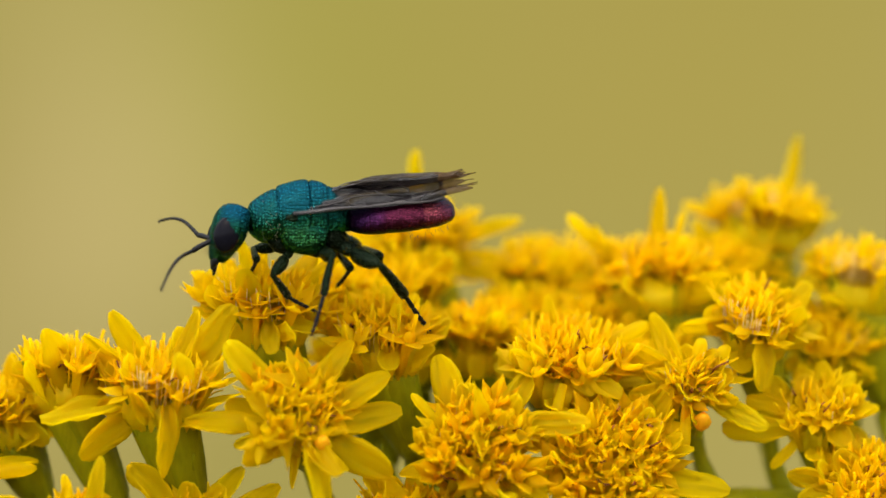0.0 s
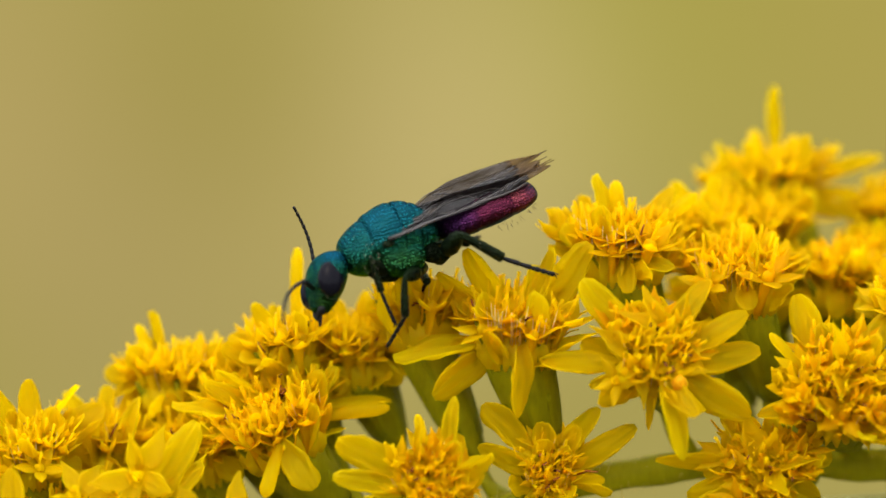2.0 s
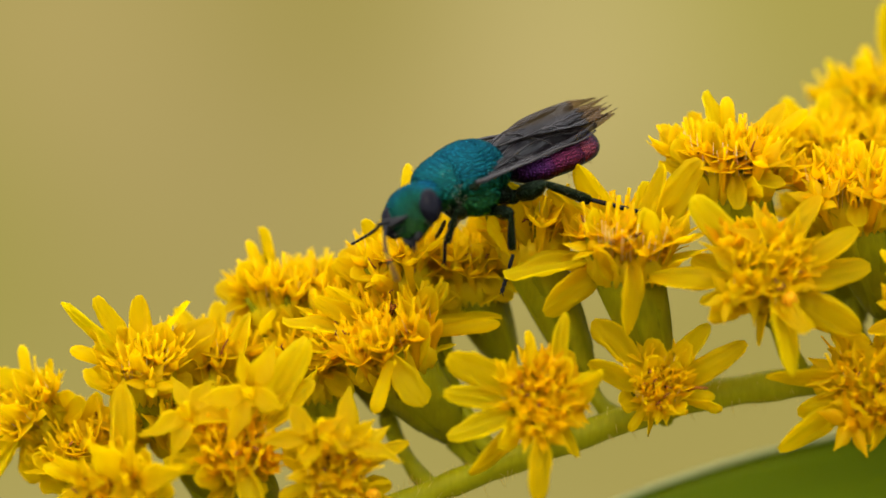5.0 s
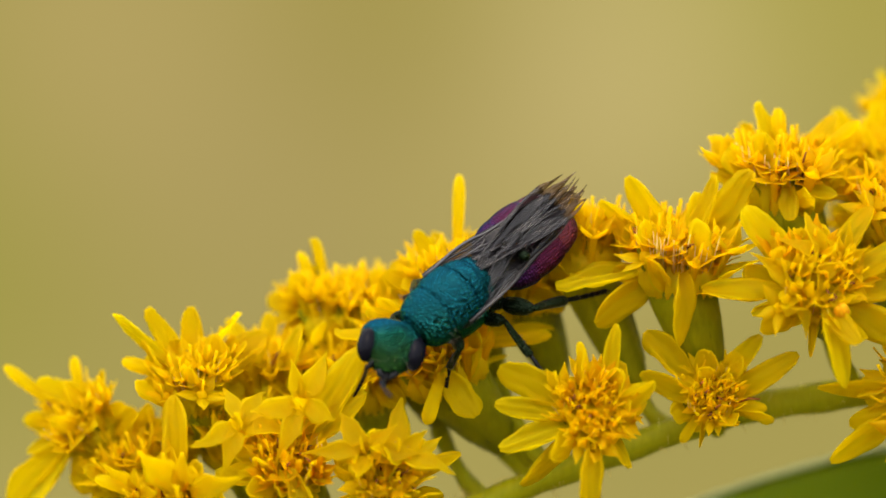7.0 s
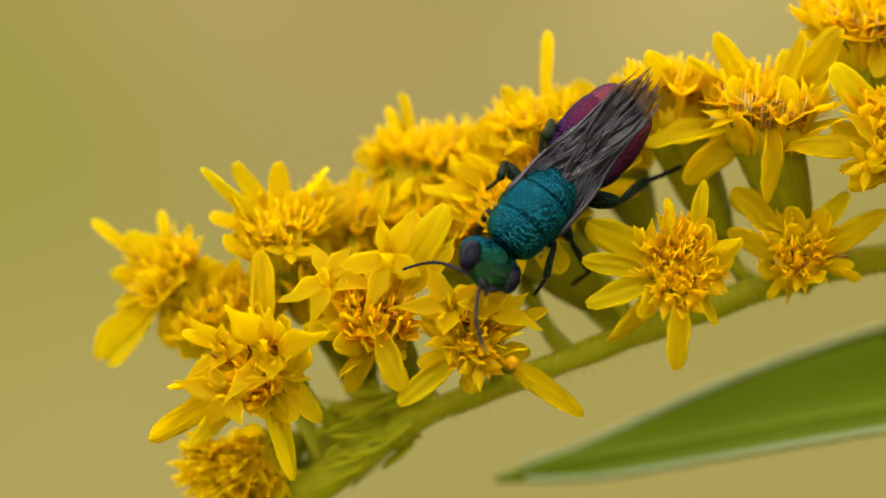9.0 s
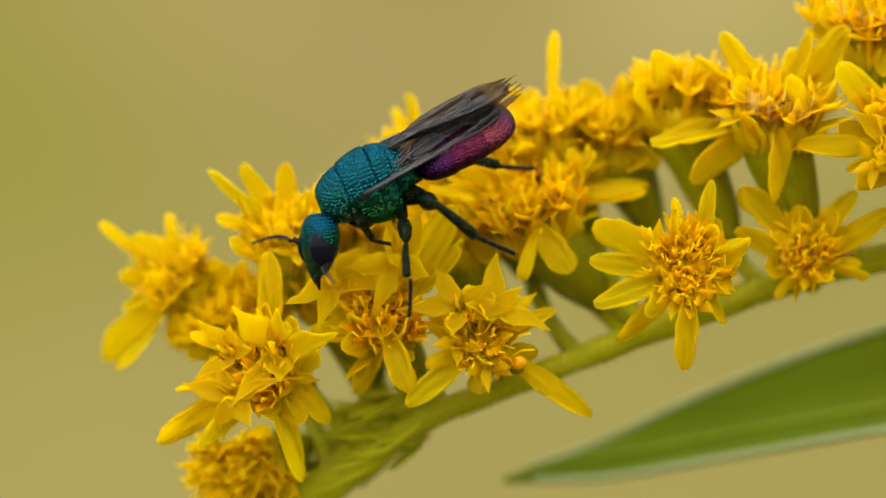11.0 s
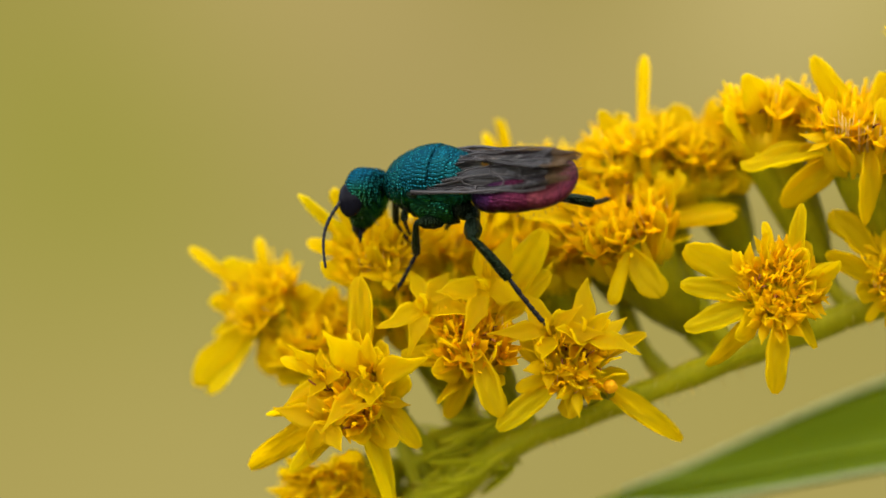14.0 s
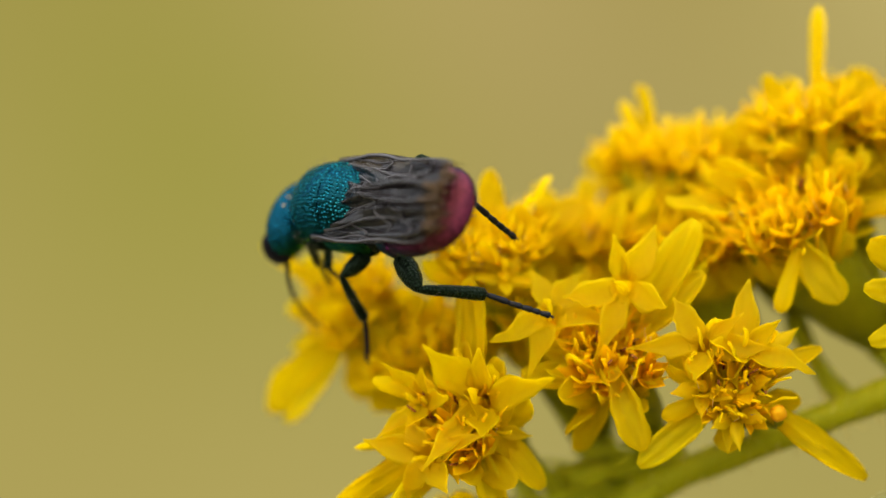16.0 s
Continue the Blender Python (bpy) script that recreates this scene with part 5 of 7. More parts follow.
        # antennae
        WASP["scape_" + side] = part("antenna_scape", along_x(((0, 0, 0), (0.15, 0, 0.01), (0.5, 0, 0.02), (0.72, 0, 0), (0.76, 0, 0)), (0.05, 0.075, 0.085, 0.08, 0.05)), BLACK, root)
        line, wide = [], []
        for n in range(12):
            for part_way, swell in ((0.05, 0.78), (0.25, 1.0), (0.75, 1.05), (0.95, 0.8)):
                k = n + part_way
                line.append((2.25 * k / 12, 0, 0.27 * math.sin(math.pi * k / 12)))
                wide.append((0.063 - 0.0019 * n) * swell)
        WASP["flagellum_" + side] = part("antenna_flagellum", along_x(line, wide, 8), BLACK, root, "black beaded feeler whip")


wasp()
cam.data.dof.focus_object = WASP["waist"]


# ---- what moves ----
def mm(x, y, z, rx, ry, rz):
    return pose(x * MM, y * MM, z * MM, rx, ry, rz)


def motions():
    walk(WASP["wasp"], [
        (0, mm(13.53, -0.9, 9.16, -16, -0.5, -180)), (0.5, mm(8.25, -0.9, 7.7, -14, 16.9, -180)), (1, mm(5.95, -0.9, 7.22, -14, 13.1, -180)),
        (1.5, mm(5.78, -0.9, 6.67, -15, 23.1, -180)), (2, mm(5.68, -0.9, 6.61, -13, 16.9, -168)), (2.5, mm(5.68, -0.9, 6.66, -14, 18.9, -167)),
        (3, mm(5.77, -0.4, 6.54, -15, 19.4, -165)), (3.5, mm(5.51, -0.6, 6.42, -22, 14.6, -150)), (4, mm(5.03, -0.6, 6.51, -23, 10.9, -158)),
        (4.2, mm(4.42, -0.6, 6.12, -22, 13.2, -157)), (6.3, mm(5.1, -0.9, 5.94, -44, 21.3, -132)), (6.5, mm(4.89, -1, 5.04, -44, 33.9, -134)),
        (7, mm(2.77, -1.6, 2.72, -55, 34.1, -151)), (7.5, mm(2.84, -1.8, 1.22, -65, 42.2, -145)), (8, mm(2.4, -2, 0.73, 87, 131.5, 0)),
        (8.5, mm(2.49, -2.2, 0.81, 107, 134.4, 27)), (9, mm(2.69, -2.2, 1.14, 107, 134.9, 27)), (9.2, mm(3.12, -2.2, 1.09, -67, 48.5, -148)),
        (11.3, mm(-2.87, -2.6, 2.02, -30, 21.5, -180)), (11.5, mm(-2.89, -2.6, 1.92, -30, 25.8, -180)), (12, mm(-2.89, -2.6, 1.36, -57, 29.7, 152)),
        (12.5, mm(-2.66, -2.6, 1.18, -55, 30.4, 152)), (13, mm(-2.59, -2.5, 1.26, -55, 30.4, 152)), (13.5, mm(-1.89, -1.8, 2.6, -39.7, -6, 144.8)),
        (14, mm(-3.11, -1.4, 2.83, -39.5, -4.3, 151)), (14.5, mm(-3.9, -1.4, 2.47, -49, 4.7, 152)), (15, mm(-3.97, -1.4, 2.46, -51, 5.3, 153)),
        (15.5, mm(-5.02, -1.4, 2.14, -46, 4.4, 158)), (15.7, mm(-6.99, -1.4, 1.92, -60, -0.2, 133)), (16, mm(-8.37, -1.4, 1.78, -66, -3.9, 134)),
    ])
    walk(WASP["head"], [
        (0, mm(2.03, 0.34, -0.36, 15, -15.7, 0)), (0.5, mm(2.05, 0.1, -0.51, 13, -16.1, 0)), (1, mm(2.05, 0.1, -0.49, 13, -23.2, 0)),
        (1.5, mm(2.15, 0.06, -0.33, 13, -26.5, 0)), (2, mm(2.06, 0.02, -0.61, 29, -27.5, 0)), (2.5, mm(2.05, 0.03, -0.62, 28, -31.4, 0)),
        (3, mm(2.15, 0.02, -0.69, 35, -40.5, 0)), (3.5, mm(1.96, 0.01, -0.7, 16, -22.5, 0)), (4, mm(1.94, 0.35, -0.26, 51, -22.4, 0)),
        (6.5, mm(2, 0.29, -0.79, 33, -72.9, 0)), (7, mm(2.16, -0.14, -0.39, 37, -89, 0)), (7.5, mm(2.05, 0.36, -0.18, 23, -110.7, 0)),
        (8, mm(1.87, 0.09, 0.46, 18, -141.5, 0)), (8.5, mm(2.18, 0.26, -0.34, 18, -123.2, 0)), (9, mm(2.14, 0.03, -0.2, 20, -124.5, 0)),
        (10.27, mm(1.95, 0.27, -0.59, 30, -56.9, -6)), (11.5, mm(1.79, 0.55, -1.05, 30, 10.5, 0)), (12, mm(1.8, 0.7, -0.63, 64, 49.5, 0)),
        (12.5, mm(1.9, 0.31, -0.55, 60, 17.7, 0)), (13, mm(1.86, 0.52, -0.42, 60, 17.9, 0)), (13.5, mm(2, 0.28, -0.49, 18, -0.3, 0)),
        (14, mm(2.03, 0.59, -0.25, 42, -0.1, 0)), (14.5, mm(2.16, -0.03, -0.25, 31, -1.1, 0)), (15, mm(2.12, 0.04, -0.43, 11, -9.6, 0)),
        (15.5, mm(2.14, -0.06, -0.12, 47, -16.3, 0)), (15.7, mm(2.15, -0.04, -0.2, 20, -33.3, 0)), (16, mm(1.93, 0.4, -0.44, 21, -30.6, 0)),
    ])
    walk(WASP["femur_LF"], [
        (0, mm(0.22, 0.48, -0.98, 14.4, 31.8, 51.3)), (0.5, mm(0.22, 0.48, -0.98, 25.2, -18.9, 61.6)), (1, mm(0.22, 0.48, -0.98, 27.7, -7.5, 57.2)),
        (1.5, mm(0.22, 0.48, -0.98, 29.9, -23.1, 52.8)), (2, mm(0.22, 0.48, -0.98, 41.8, -44.9, 36.4)),
        (2.5, mm(0.22, 0.48, -0.98, 63.6, -62.8, 13.2)), (3, mm(0.22, 0.48, -0.98, 52.1, -23.6, 39.9)), (3.5, mm(0.22, 0.48, -0.98, 39.6, -54, 57.4)),
        (4, mm(0.22, 0.48, -0.98, 63.8, -17.8, 32.7)), (6.5, mm(0.22, 0.48, -0.98, 49.2, -48.5, 61.7)), (7, mm(0.22, 0.48, -0.98, 47.5, -30.9, 56)),
        (7.5, mm(0.22, 0.48, -0.98, 10.1, -56.9, 103.2)), (8, mm(0.22, 0.48, -0.98, 18.8, -58.5, 92.8)),
        (8.5, mm(0.22, 0.48, -0.98, 25.3, -58.8, 85.9)), (9, mm(0.22, 0.48, -0.98, 32.6, -53.9, 77.3)),
        (11.5, mm(0.22, 0.48, -0.98, 46.8, -31.4, 61.4)), (12, mm(0.22, 0.48, -0.98, 28.3, -37.6, 85.7)),
        (12.5, mm(0.22, 0.48, -0.98, 30.2, -40.5, 83.3)), (13, mm(0.22, 0.48, -0.98, 35.8, -40.4, 75.4)),
        (13.5, mm(0.22, 0.48, -0.98, 64.3, -30, 20.8)), (14, mm(0.22, 0.48, -0.98, 71.7, -33.2, 8.6)),
        (14.5, mm(0.22, 0.48, -0.98, 69.9, -27.6, 12.4)), (15, mm(0.22, 0.48, -0.98, 72.6, -29.1, 6.9)),
        (15.5, mm(0.22, 0.48, -0.98, 53.9, -10.4, 49.4)), (15.7, mm(0.22, 0.48, -0.98, 57, -29.2, 40.9)),
        (16, mm(0.22, 0.48, -0.98, 60.7, -35.1, 33.7)),
    ])
    walk(WASP["tibia_LF"], [
        (0, mm(0.81, 1.21, -1.56, -18.8, 50.6, -149.1)), (0.5, mm(0.71, 1.4, -0.62, 35.1, 104, -96.1)), (1, mm(0.81, 1.39, -0.84, 18.5, 76, -115.5)),
        (1.5, mm(0.83, 1.29, -0.55, 25.3, 68.7, -108.8)), (2, mm(0.85, 0.95, -0.21, 147.4, 94.6, 11.4)), (2.5, mm(0.72, 0.6, 0, 22.7, 103.3, -112.8)),
        (3, mm(0.99, 1.12, -0.54, 144.3, 101.9, 9.5)), (3.5, mm(0.57, 1.03, -0.09, 94.7, 85.1, -38.6)), (4, mm(1.1, 1.04, -0.64, 7.3, 78, -125.7)),
        (6.5, mm(0.56, 1.12, -0.16, 142.9, 28.3, 25.7)), (7, mm(0.75, 1.26, -0.42, 79.8, 79, -29.4)), (7.5, mm(0.08, 1.07, -0.06, 154.6, 62, 49)),
        (8, mm(0.19, 1.06, -0.05, 142.1, 34.7, 42)), (8.5, mm(0.26, 1.05, -0.04, 150.2, 53.1, 53.4)), (9, mm(0.36, 1.11, -0.09, 122.6, 10.8, 27)),
        (10.27, mm(0.42, 1.07, -0.1, 106, 65.8, 30.5)), (11.5, mm(0.67, 1.3, -0.4, -69.7, 62.7, -126.8)),
        (11.73, mm(0.39, 1.22, -0.21, 18, 50.4, -49.5)), (12, mm(0.29, 1.35, -0.3, 46.3, 9.1, -32.8)),
        (12.5, mm(0.32, 1.31, -0.26, 46.2, 9.8, -33.4)), (13, mm(0.43, 1.29, -0.26, 46.2, 9.7, -31.9)),
        (13.5, mm(1.11, 0.82, -0.43, 79.2, 62.1, -4.9)), (14, mm(1.14, 0.61, -0.38, 78.2, 73.9, -8.7)),
        (14.5, mm(1.17, 0.69, -0.47, 62.1, 64.3, -27.2)), (15, mm(1.18, 0.6, -0.45, 91.7, 77.8, 2.7)), (15.5, mm(0.93, 1.3, -0.78, 84, 107.6, -3.9)),
        (15.7, mm(0.94, 1.11, -0.44, 106.1, 39.8, 29.1)), (16, mm(0.97, 0.98, -0.35, 93.8, 61, 16.5)),
    ])
    walk(WASP["tarsus_LF"], [
        (0, mm(0.26, 0.89, -2.33, -11, 34.8, -154)), (0.5, mm(0.74, 1.64, -1.59, 15, 50.5, -111)), (1, mm(0.71, 1.18, -1.81, 29, 104.6, -106.6)),
        (1.5, mm(0.71, 0.95, -1.48, -1, 71.5, -138)), (2, mm(0.77, 0.92, -1.2, 61, 107.6, -82.3)), (2.5, mm(0.8, 0.8, -0.97, 19, 38.4, -134)),
        (3, mm(0.79, 1.09, -1.52, 28, 12.8, -123)), (3.5, mm(0.64, 0.97, -1.09, 32, 55.1, -130)), (4, mm(0.98, 0.87, -1.62, 60, 71.2, -99.1)),
        (6.5, mm(1.36, 1.5, -0.63, 152.5, 109.2, -5.8)), (7, mm(0.91, 1.17, -1.4, -155, 70.4, 38)), (7.5, mm(0.39, 1.42, -0.94, 8, 96.7, -159.6)),
        (8, mm(0.81, 1.6, -0.61, -126, 71.8, 66.1)), (8.5, mm(0.62, 1.53, -0.84, -87, 70.8, 107)), (9, mm(1.24, 1.56, -0.28, -171, 67.8, 22.9)),
        (11.5, mm(0.4, 0.95, -1.3, 66, 43.5, -130)), (12, mm(1.12, 0.81, -0.47, -58, 102.8, 103.2)), (12.5, mm(1.14, 0.77, -0.44, -32, 97.6, 129)),
        (13, mm(1.27, 0.77, -0.44, -54, 102.7, 107.5)), (13.5, mm(1.57, 0.77, -1.32, 154.2, 65.5, -40.3)),
        (14, mm(1.41, 0.58, -1.33, -95.2, 100.3, 64.4)), (14.5, mm(1.56, 0.5, -1.38, 124, 55.7, -70.7)),
        (15, mm(1.39, 0.61, -1.42, 115, 64.4, -80.9)), (15.5, mm(0.63, 1.32, -1.74, -149, 92.5, 17)), (15.7, mm(1.62, 1.48, -1.08, -130, 40.3, 22.7)),
        (16, mm(1.43, 1.12, -1.23, -137, 59, 11.4)),
    ])
    walk(WASP["femur_LM"], [
        (0, mm(-0.66, 0.58, -1.02, 16.1, -10, 105.5)), (0.5, mm(-0.66, 0.58, -1.02, 13.6, -20.6, 111.4)), (1, mm(-0.66, 0.58, -1.02, 25, 2.5, 82.5)),
        (1.5, mm(-0.66, 0.58, -1.02, 27.4, -37.6, 101)), (2, mm(-0.66, 0.58, -1.02, 51, -8.2, 48.7)),
        (2.5, mm(-0.66, 0.58, -1.02, 51.1, -11.1, 47.8)), (3, mm(-0.66, 0.58, -1.02, 53.8, -17.2, 40.6)),
        (3.5, mm(-0.66, 0.58, -1.02, 34.9, -16.6, 75.8)), (4, mm(-0.66, 0.58, -1.02, 30.1, -3.9, 90.6)),
        (6.5, mm(-0.66, 0.58, -1.02, 33.8, -43.9, 92.4)), (7, mm(-0.66, 0.58, -1.02, 27.5, -39, 105.4)),
        (7.5, mm(-0.66, 0.58, -1.02, 12, -29.2, 126)), (8, mm(-0.66, 0.58, -1.02, 31.9, 0.4, 79.7)), (8.5, mm(-0.66, 0.58, -1.02, 28.6, 41.1, 103.6)),
        (9, mm(-0.66, 0.58, -1.02, 19.8, 37.5, 89.4)), (11.5, mm(-0.66, 0.58, -1.02, 4.9, 7.1, 76.3)), (12, mm(-0.66, 0.58, -1.02, 2.8, -11.2, 77.9)),
        (12.5, mm(-0.66, 0.58, -1.02, 7.5, -22, 63.6)), (13, mm(-0.66, 0.58, -1.02, 8.4, -19.3, 61.6)), (13.5, mm(-0.66, 0.58, -1.02, 8.3, 0.9, 68)),
        (14, mm(-0.66, 0.58, -1.02, 8.3, -21.5, 43.8)), (14.5, mm(-0.66, 0.58, -1.02, 18.4, -23, 17.6)),
        (15, mm(-0.66, 0.58, -1.02, 12.3, -37.9, 30.1)), (15.5, mm(-0.66, 0.58, -1.02, -23.6, -17.4, 81.5)),
        (15.7, mm(-0.66, 0.58, -1.02, -3.1, -30.9, 39.2)), (16, mm(-0.66, 0.58, -1.02, -15.7, -12.6, 60.7)),
    ])
    walk(WASP["tibia_LM"], [
        (0, mm(-0.97, 1.67, -0.82, 25.3, 68.6, 51.4)), (0.5, mm(-1.05, 1.58, -0.61, 52, 76.8, 79.8)), (1, mm(-0.51, 1.71, -1.07, -76.2, 71.6, -50.6)),
        (1.5, mm(-0.83, 1.47, -0.31, -43.8, 77.2, -18.5)), (2, mm(0.09, 1.44, -0.85, -63.8, 75.9, -39.1)),
        (2.5, mm(0.1, 1.42, -0.8, -77.3, 74, -53.3)), (3, mm(0.17, 1.3, -0.68, -86.9, 75.4, -62.9)), (3.5, mm(-0.39, 1.65, -0.69, 8.6, 80.2, 32.7)),
        (4, mm(-0.67, 1.72, -0.94, 33.5, 100.2, 56.5)), (6.5, mm(-0.7, 1.41, -0.22, 80.1, 45.8, 100.8)),
        (7, mm(-0.89, 1.45, -0.29, 82.5, 14.9, 86.6)), (7.5, mm(-1.24, 1.4, -0.46, 59.3, 34.4, 54.7)), (8, mm(-0.45, 1.72, -1.03, 55, 52.5, 43.9)),
        (8.5, mm(-0.87, 1.42, -1.77, 104.1, 41, 104)), (9, mm(-0.65, 1.5, -1.72, 91.4, 37.4, 89.2)), (11.5, mm(-0.4, 1.69, -1.16, 83.3, 7.2, 76.6)),
        (12, mm(-0.42, 1.68, -0.8, 85.6, 1.2, 100.5)), (12.5, mm(-0.19, 1.54, -0.59, 86.1, -3.6, 113.6)),
        (13, mm(-0.14, 1.54, -0.64, 86.1, -2.5, 109.3)), (13.5, mm(-0.23, 1.65, -1.04, -78.3, 127.2, -51.2)),
        (14, mm(0.11, 1.32, -0.6, -27.7, 72.4, 5.6)), (14.5, mm(0.35, 0.9, -0.57, -5, 59.7, 28.7)), (15, mm(0.12, 1.03, -0.31, -12.1, 59.2, 20.2)),
        (15.5, mm(-0.5, 1.67, -0.68, -85.5, 67.8, -68.1)), (15.6, mm(-0.18, 1.39, -0.48, 46, 68, 51.7)),
        (15.7, mm(0.1, 1.2, -0.43, 70.9, 23.8, 63.8)), (16, mm(-0.11, 1.56, -0.77, 101.8, 58.1, 97.8)),
    ])
    walk(WASP["tarsus_LM"], [
        (0, mm(-0.68, 2.03, -1.98, 24, 69.9, 51.7)), (0.5, mm(-1.01, 1.87, -1.83, 28, 73.2, 55.6)), (1, mm(-0.26, 1.41, -2.26, -75, 78.1, -51.4)),
        (1.5, mm(-0.57, 1.39, -1.54, -87, 42.2, -64.3)), (2, mm(0.33, 1.24, -2.07, -75, 47.9, -48.9)), (2.5, mm(0.3, 1.14, -2, -67, 50.4, -39)),
        (3, mm(0.32, 1.02, -1.89, -65, 49.7, -35.7)), (3.5, mm(-0.21, 1.76, -1.92, -60, 63.9, -29.9)), (4, mm(-0.8, 1.54, -2.17, -61, 70.7, -30)),
        (6.5, mm(-0.87, 2.27, -1.12, 48.5, 27.1, 72.2)), (7, mm(-0.83, 2.65, -0.62, 53, 18.5, 88.8)), (7.5, mm(-0.65, 2.24, -1.16, 33, 37.3, 52.9)),
        (8, mm(0.09, 2.24, -2.02, -17, 78.8, -14)), (8.5, mm(-1.1, 2.34, -2.61, -9, 81.9, -6)), (9, mm(-0.63, 2.55, -2.53, -23, 77.8, -19.2)),
        (11.5, mm(-0.09, 2.99, -1.34, 33, 59.9, 36.8)), (12, mm(-0.64, 2.91, -0.83, -12, 50.6, -13.8)),
        (12.5, mm(-0.68, 2.68, -0.51, -2, 50.4, -0.4)), (13, mm(-0.56, 2.72, -0.58, -2, 48.3, -0.1)),
        (13.5, mm(-0.71, 2.24, -2.04, 70.6, 52.3, 107.9)), (14, mm(0.49, 1.35, -1.79, 23.3, 47.9, 53.5)),
        (14.5, mm(0.91, 1.21, -1.66, -41, 55.2, -31.7)), (15, mm(0.73, 1.26, -1.38, -40, 57, -31)), (15.5, mm(-0.32, 1.22, -1.84, -68, 58.1, -65.6)),
        (15.7, mm(0.61, 2.23, -0.93, -5, 46.6, 1.2)), (16, mm(-0.2, 2.22, -1.84, 39, 49.6, 64.4)),
    ])
    walk(WASP["femur_LH"], [
        (0, mm(-1.32, 0.56, -0.85, 13.2, 9.3, 130.4)), (0.5, mm(-1.32, 0.56, -0.85, 15.4, -30, 108.2)),
        (1, mm(-1.32, 0.56, -0.85, 12.7, -19.2, 112.8)), (1.5, mm(-1.32, 0.56, -0.85, 10.4, -24.5, 120.2)),
        (2, mm(-1.32, 0.56, -0.85, 17.6, -33, 104)), (2.5, mm(-1.32, 0.56, -0.85, 19.9, -33.4, 100.4)),
        (3, mm(-1.32, 0.56, -0.85, 23.3, -31.3, 95.7)), (3.5, mm(-1.32, 0.56, -0.85, 20.3, -32, 99.1)), (4, mm(-1.32, 0.56, -0.85, 7.5, -26.2, 120)),
        (6.5, mm(-1.32, 0.56, -0.85, 27.2, -49.7, 82.4)), (7, mm(-1.32, 0.56, -0.85, 12.7, -35.4, 104.9)),
        (7.5, mm(-1.32, 0.56, -0.85, -1.1, -32.2, 126.3)), (8, mm(-1.32, 0.56, -0.85, 0.3, -28.8, 123.4)),
        (8.5, mm(-1.32, 0.56, -0.85, -0.8, -32.7, 125.9)), (9, mm(-1.32, 0.56, -0.85, 2.3, -33.1, 119.5)),
        (11.5, mm(-1.32, 0.56, -0.85, 14.9, -17.8, 98.1)), (12, mm(-1.32, 0.56, -0.85, 8.2, -14.7, 112.4)),
        (12.5, mm(-1.32, 0.56, -0.85, 7.6, -15.5, 111.7)), (13, mm(-1.32, 0.56, -0.85, 8.7, -16.5, 108.8)),
        (13.5, mm(-1.32, 0.56, -0.85, 18.2, -26.9, 93.9)), (14, mm(-1.32, 0.56, -0.85, 2.2, -11.7, 118.6)),
        (14.5, mm(-1.32, 0.56, -0.85, 0.3, -8.9, 121.5)), (15, mm(-1.32, 0.56, -0.85, 0.4, -12.4, 121.4)),
        (15.5, mm(-1.32, 0.56, -0.85, -5.8, 2.2, 141.3)), (15.7, mm(-1.32, 0.56, -0.85, -0.8, -15.9, 111.3)),
        (16, mm(-1.32, 0.56, -0.85, -8.8, 10.3, 139.2)),
    ])
    walk(WASP["tibia_LH"], [
        (0, mm(-2.34, 1.77, -1.11, -24.1, 43.6, -135.5)), (0.5, mm(-1.76, 1.88, -0.05, -36, 59.3, -151.7)),
        (1, mm(-1.9, 1.95, -0.33, -40, 47, -155.9)), (1.5, mm(-2.05, 1.82, -0.18, -42.5, 56.2, -158.2)),
        (2, mm(-1.65, 1.86, 0.02, -52.7, 43.8, -171.1)), (2.5, mm(-1.56, 1.87, 0.03, -73.3, 39.8, 154.2)),
        (3, mm(-1.46, 1.92, -0.02, -67.5, 38.5, 162.8)), (3.5, mm(-1.53, 1.9, 0, -64.2, 20.5, 172.4)), (4, mm(-2.05, 1.8, -0.15, -65.9, 20.6, 167.4)),
        (6.5, mm(-1.19, 1.59, 0.37, 99.5, 146.8, -15.6)), (7, mm(-1.65, 1.82, 0.08, 118.9, 145.3, -3.6)),
        (7.5, mm(-2.13, 1.65, 0, -59.3, 27.3, 178.4)), (8, mm(-2.1, 1.73, -0.08, 112.9, 126.1, -4.5)), (8.5, mm(-2.12, 1.65, 0.02, 111.1, 147, -8)),
        (9, mm(-1.99, 1.72, 0.03, 111.3, 143.7, -8.9)), (11.5, mm(-1.52, 2.07, -0.36, 95.2, 116.2, -22.8)),
        (12, mm(-1.92, 1.99, -0.45, -37.4, 72, -154.6)), (12.5, mm(-1.9, 1.98, -0.43, -17.6, 72.1, -133.7)),
        (13, mm(-1.82, 2.01, -0.4, -29.8, 71.7, -147)), (13.5, mm(-1.41, 1.98, -0.12, 111.8, 122.1, -8.3)),
        (14, mm(-2.06, 1.94, -0.52, 121.1, 118.1, 1.4)), (14.5, mm(-2.14, 1.91, -0.61, 101.5, 126.2, -22.8)),
        (15, mm(-2.13, 1.89, -0.51, 98.8, 127.7, -26.5)), (15.5, mm(-2.57, 1.56, -0.92, 98, 139.2, -27.5)),
        (15.7, mm(-1.88, 1.99, -0.41, 35.8, 66.2, -87.6)), (16, mm(-2.52, 1.59, -1.13, -15.6, 57.5, -142.1)),
    ])
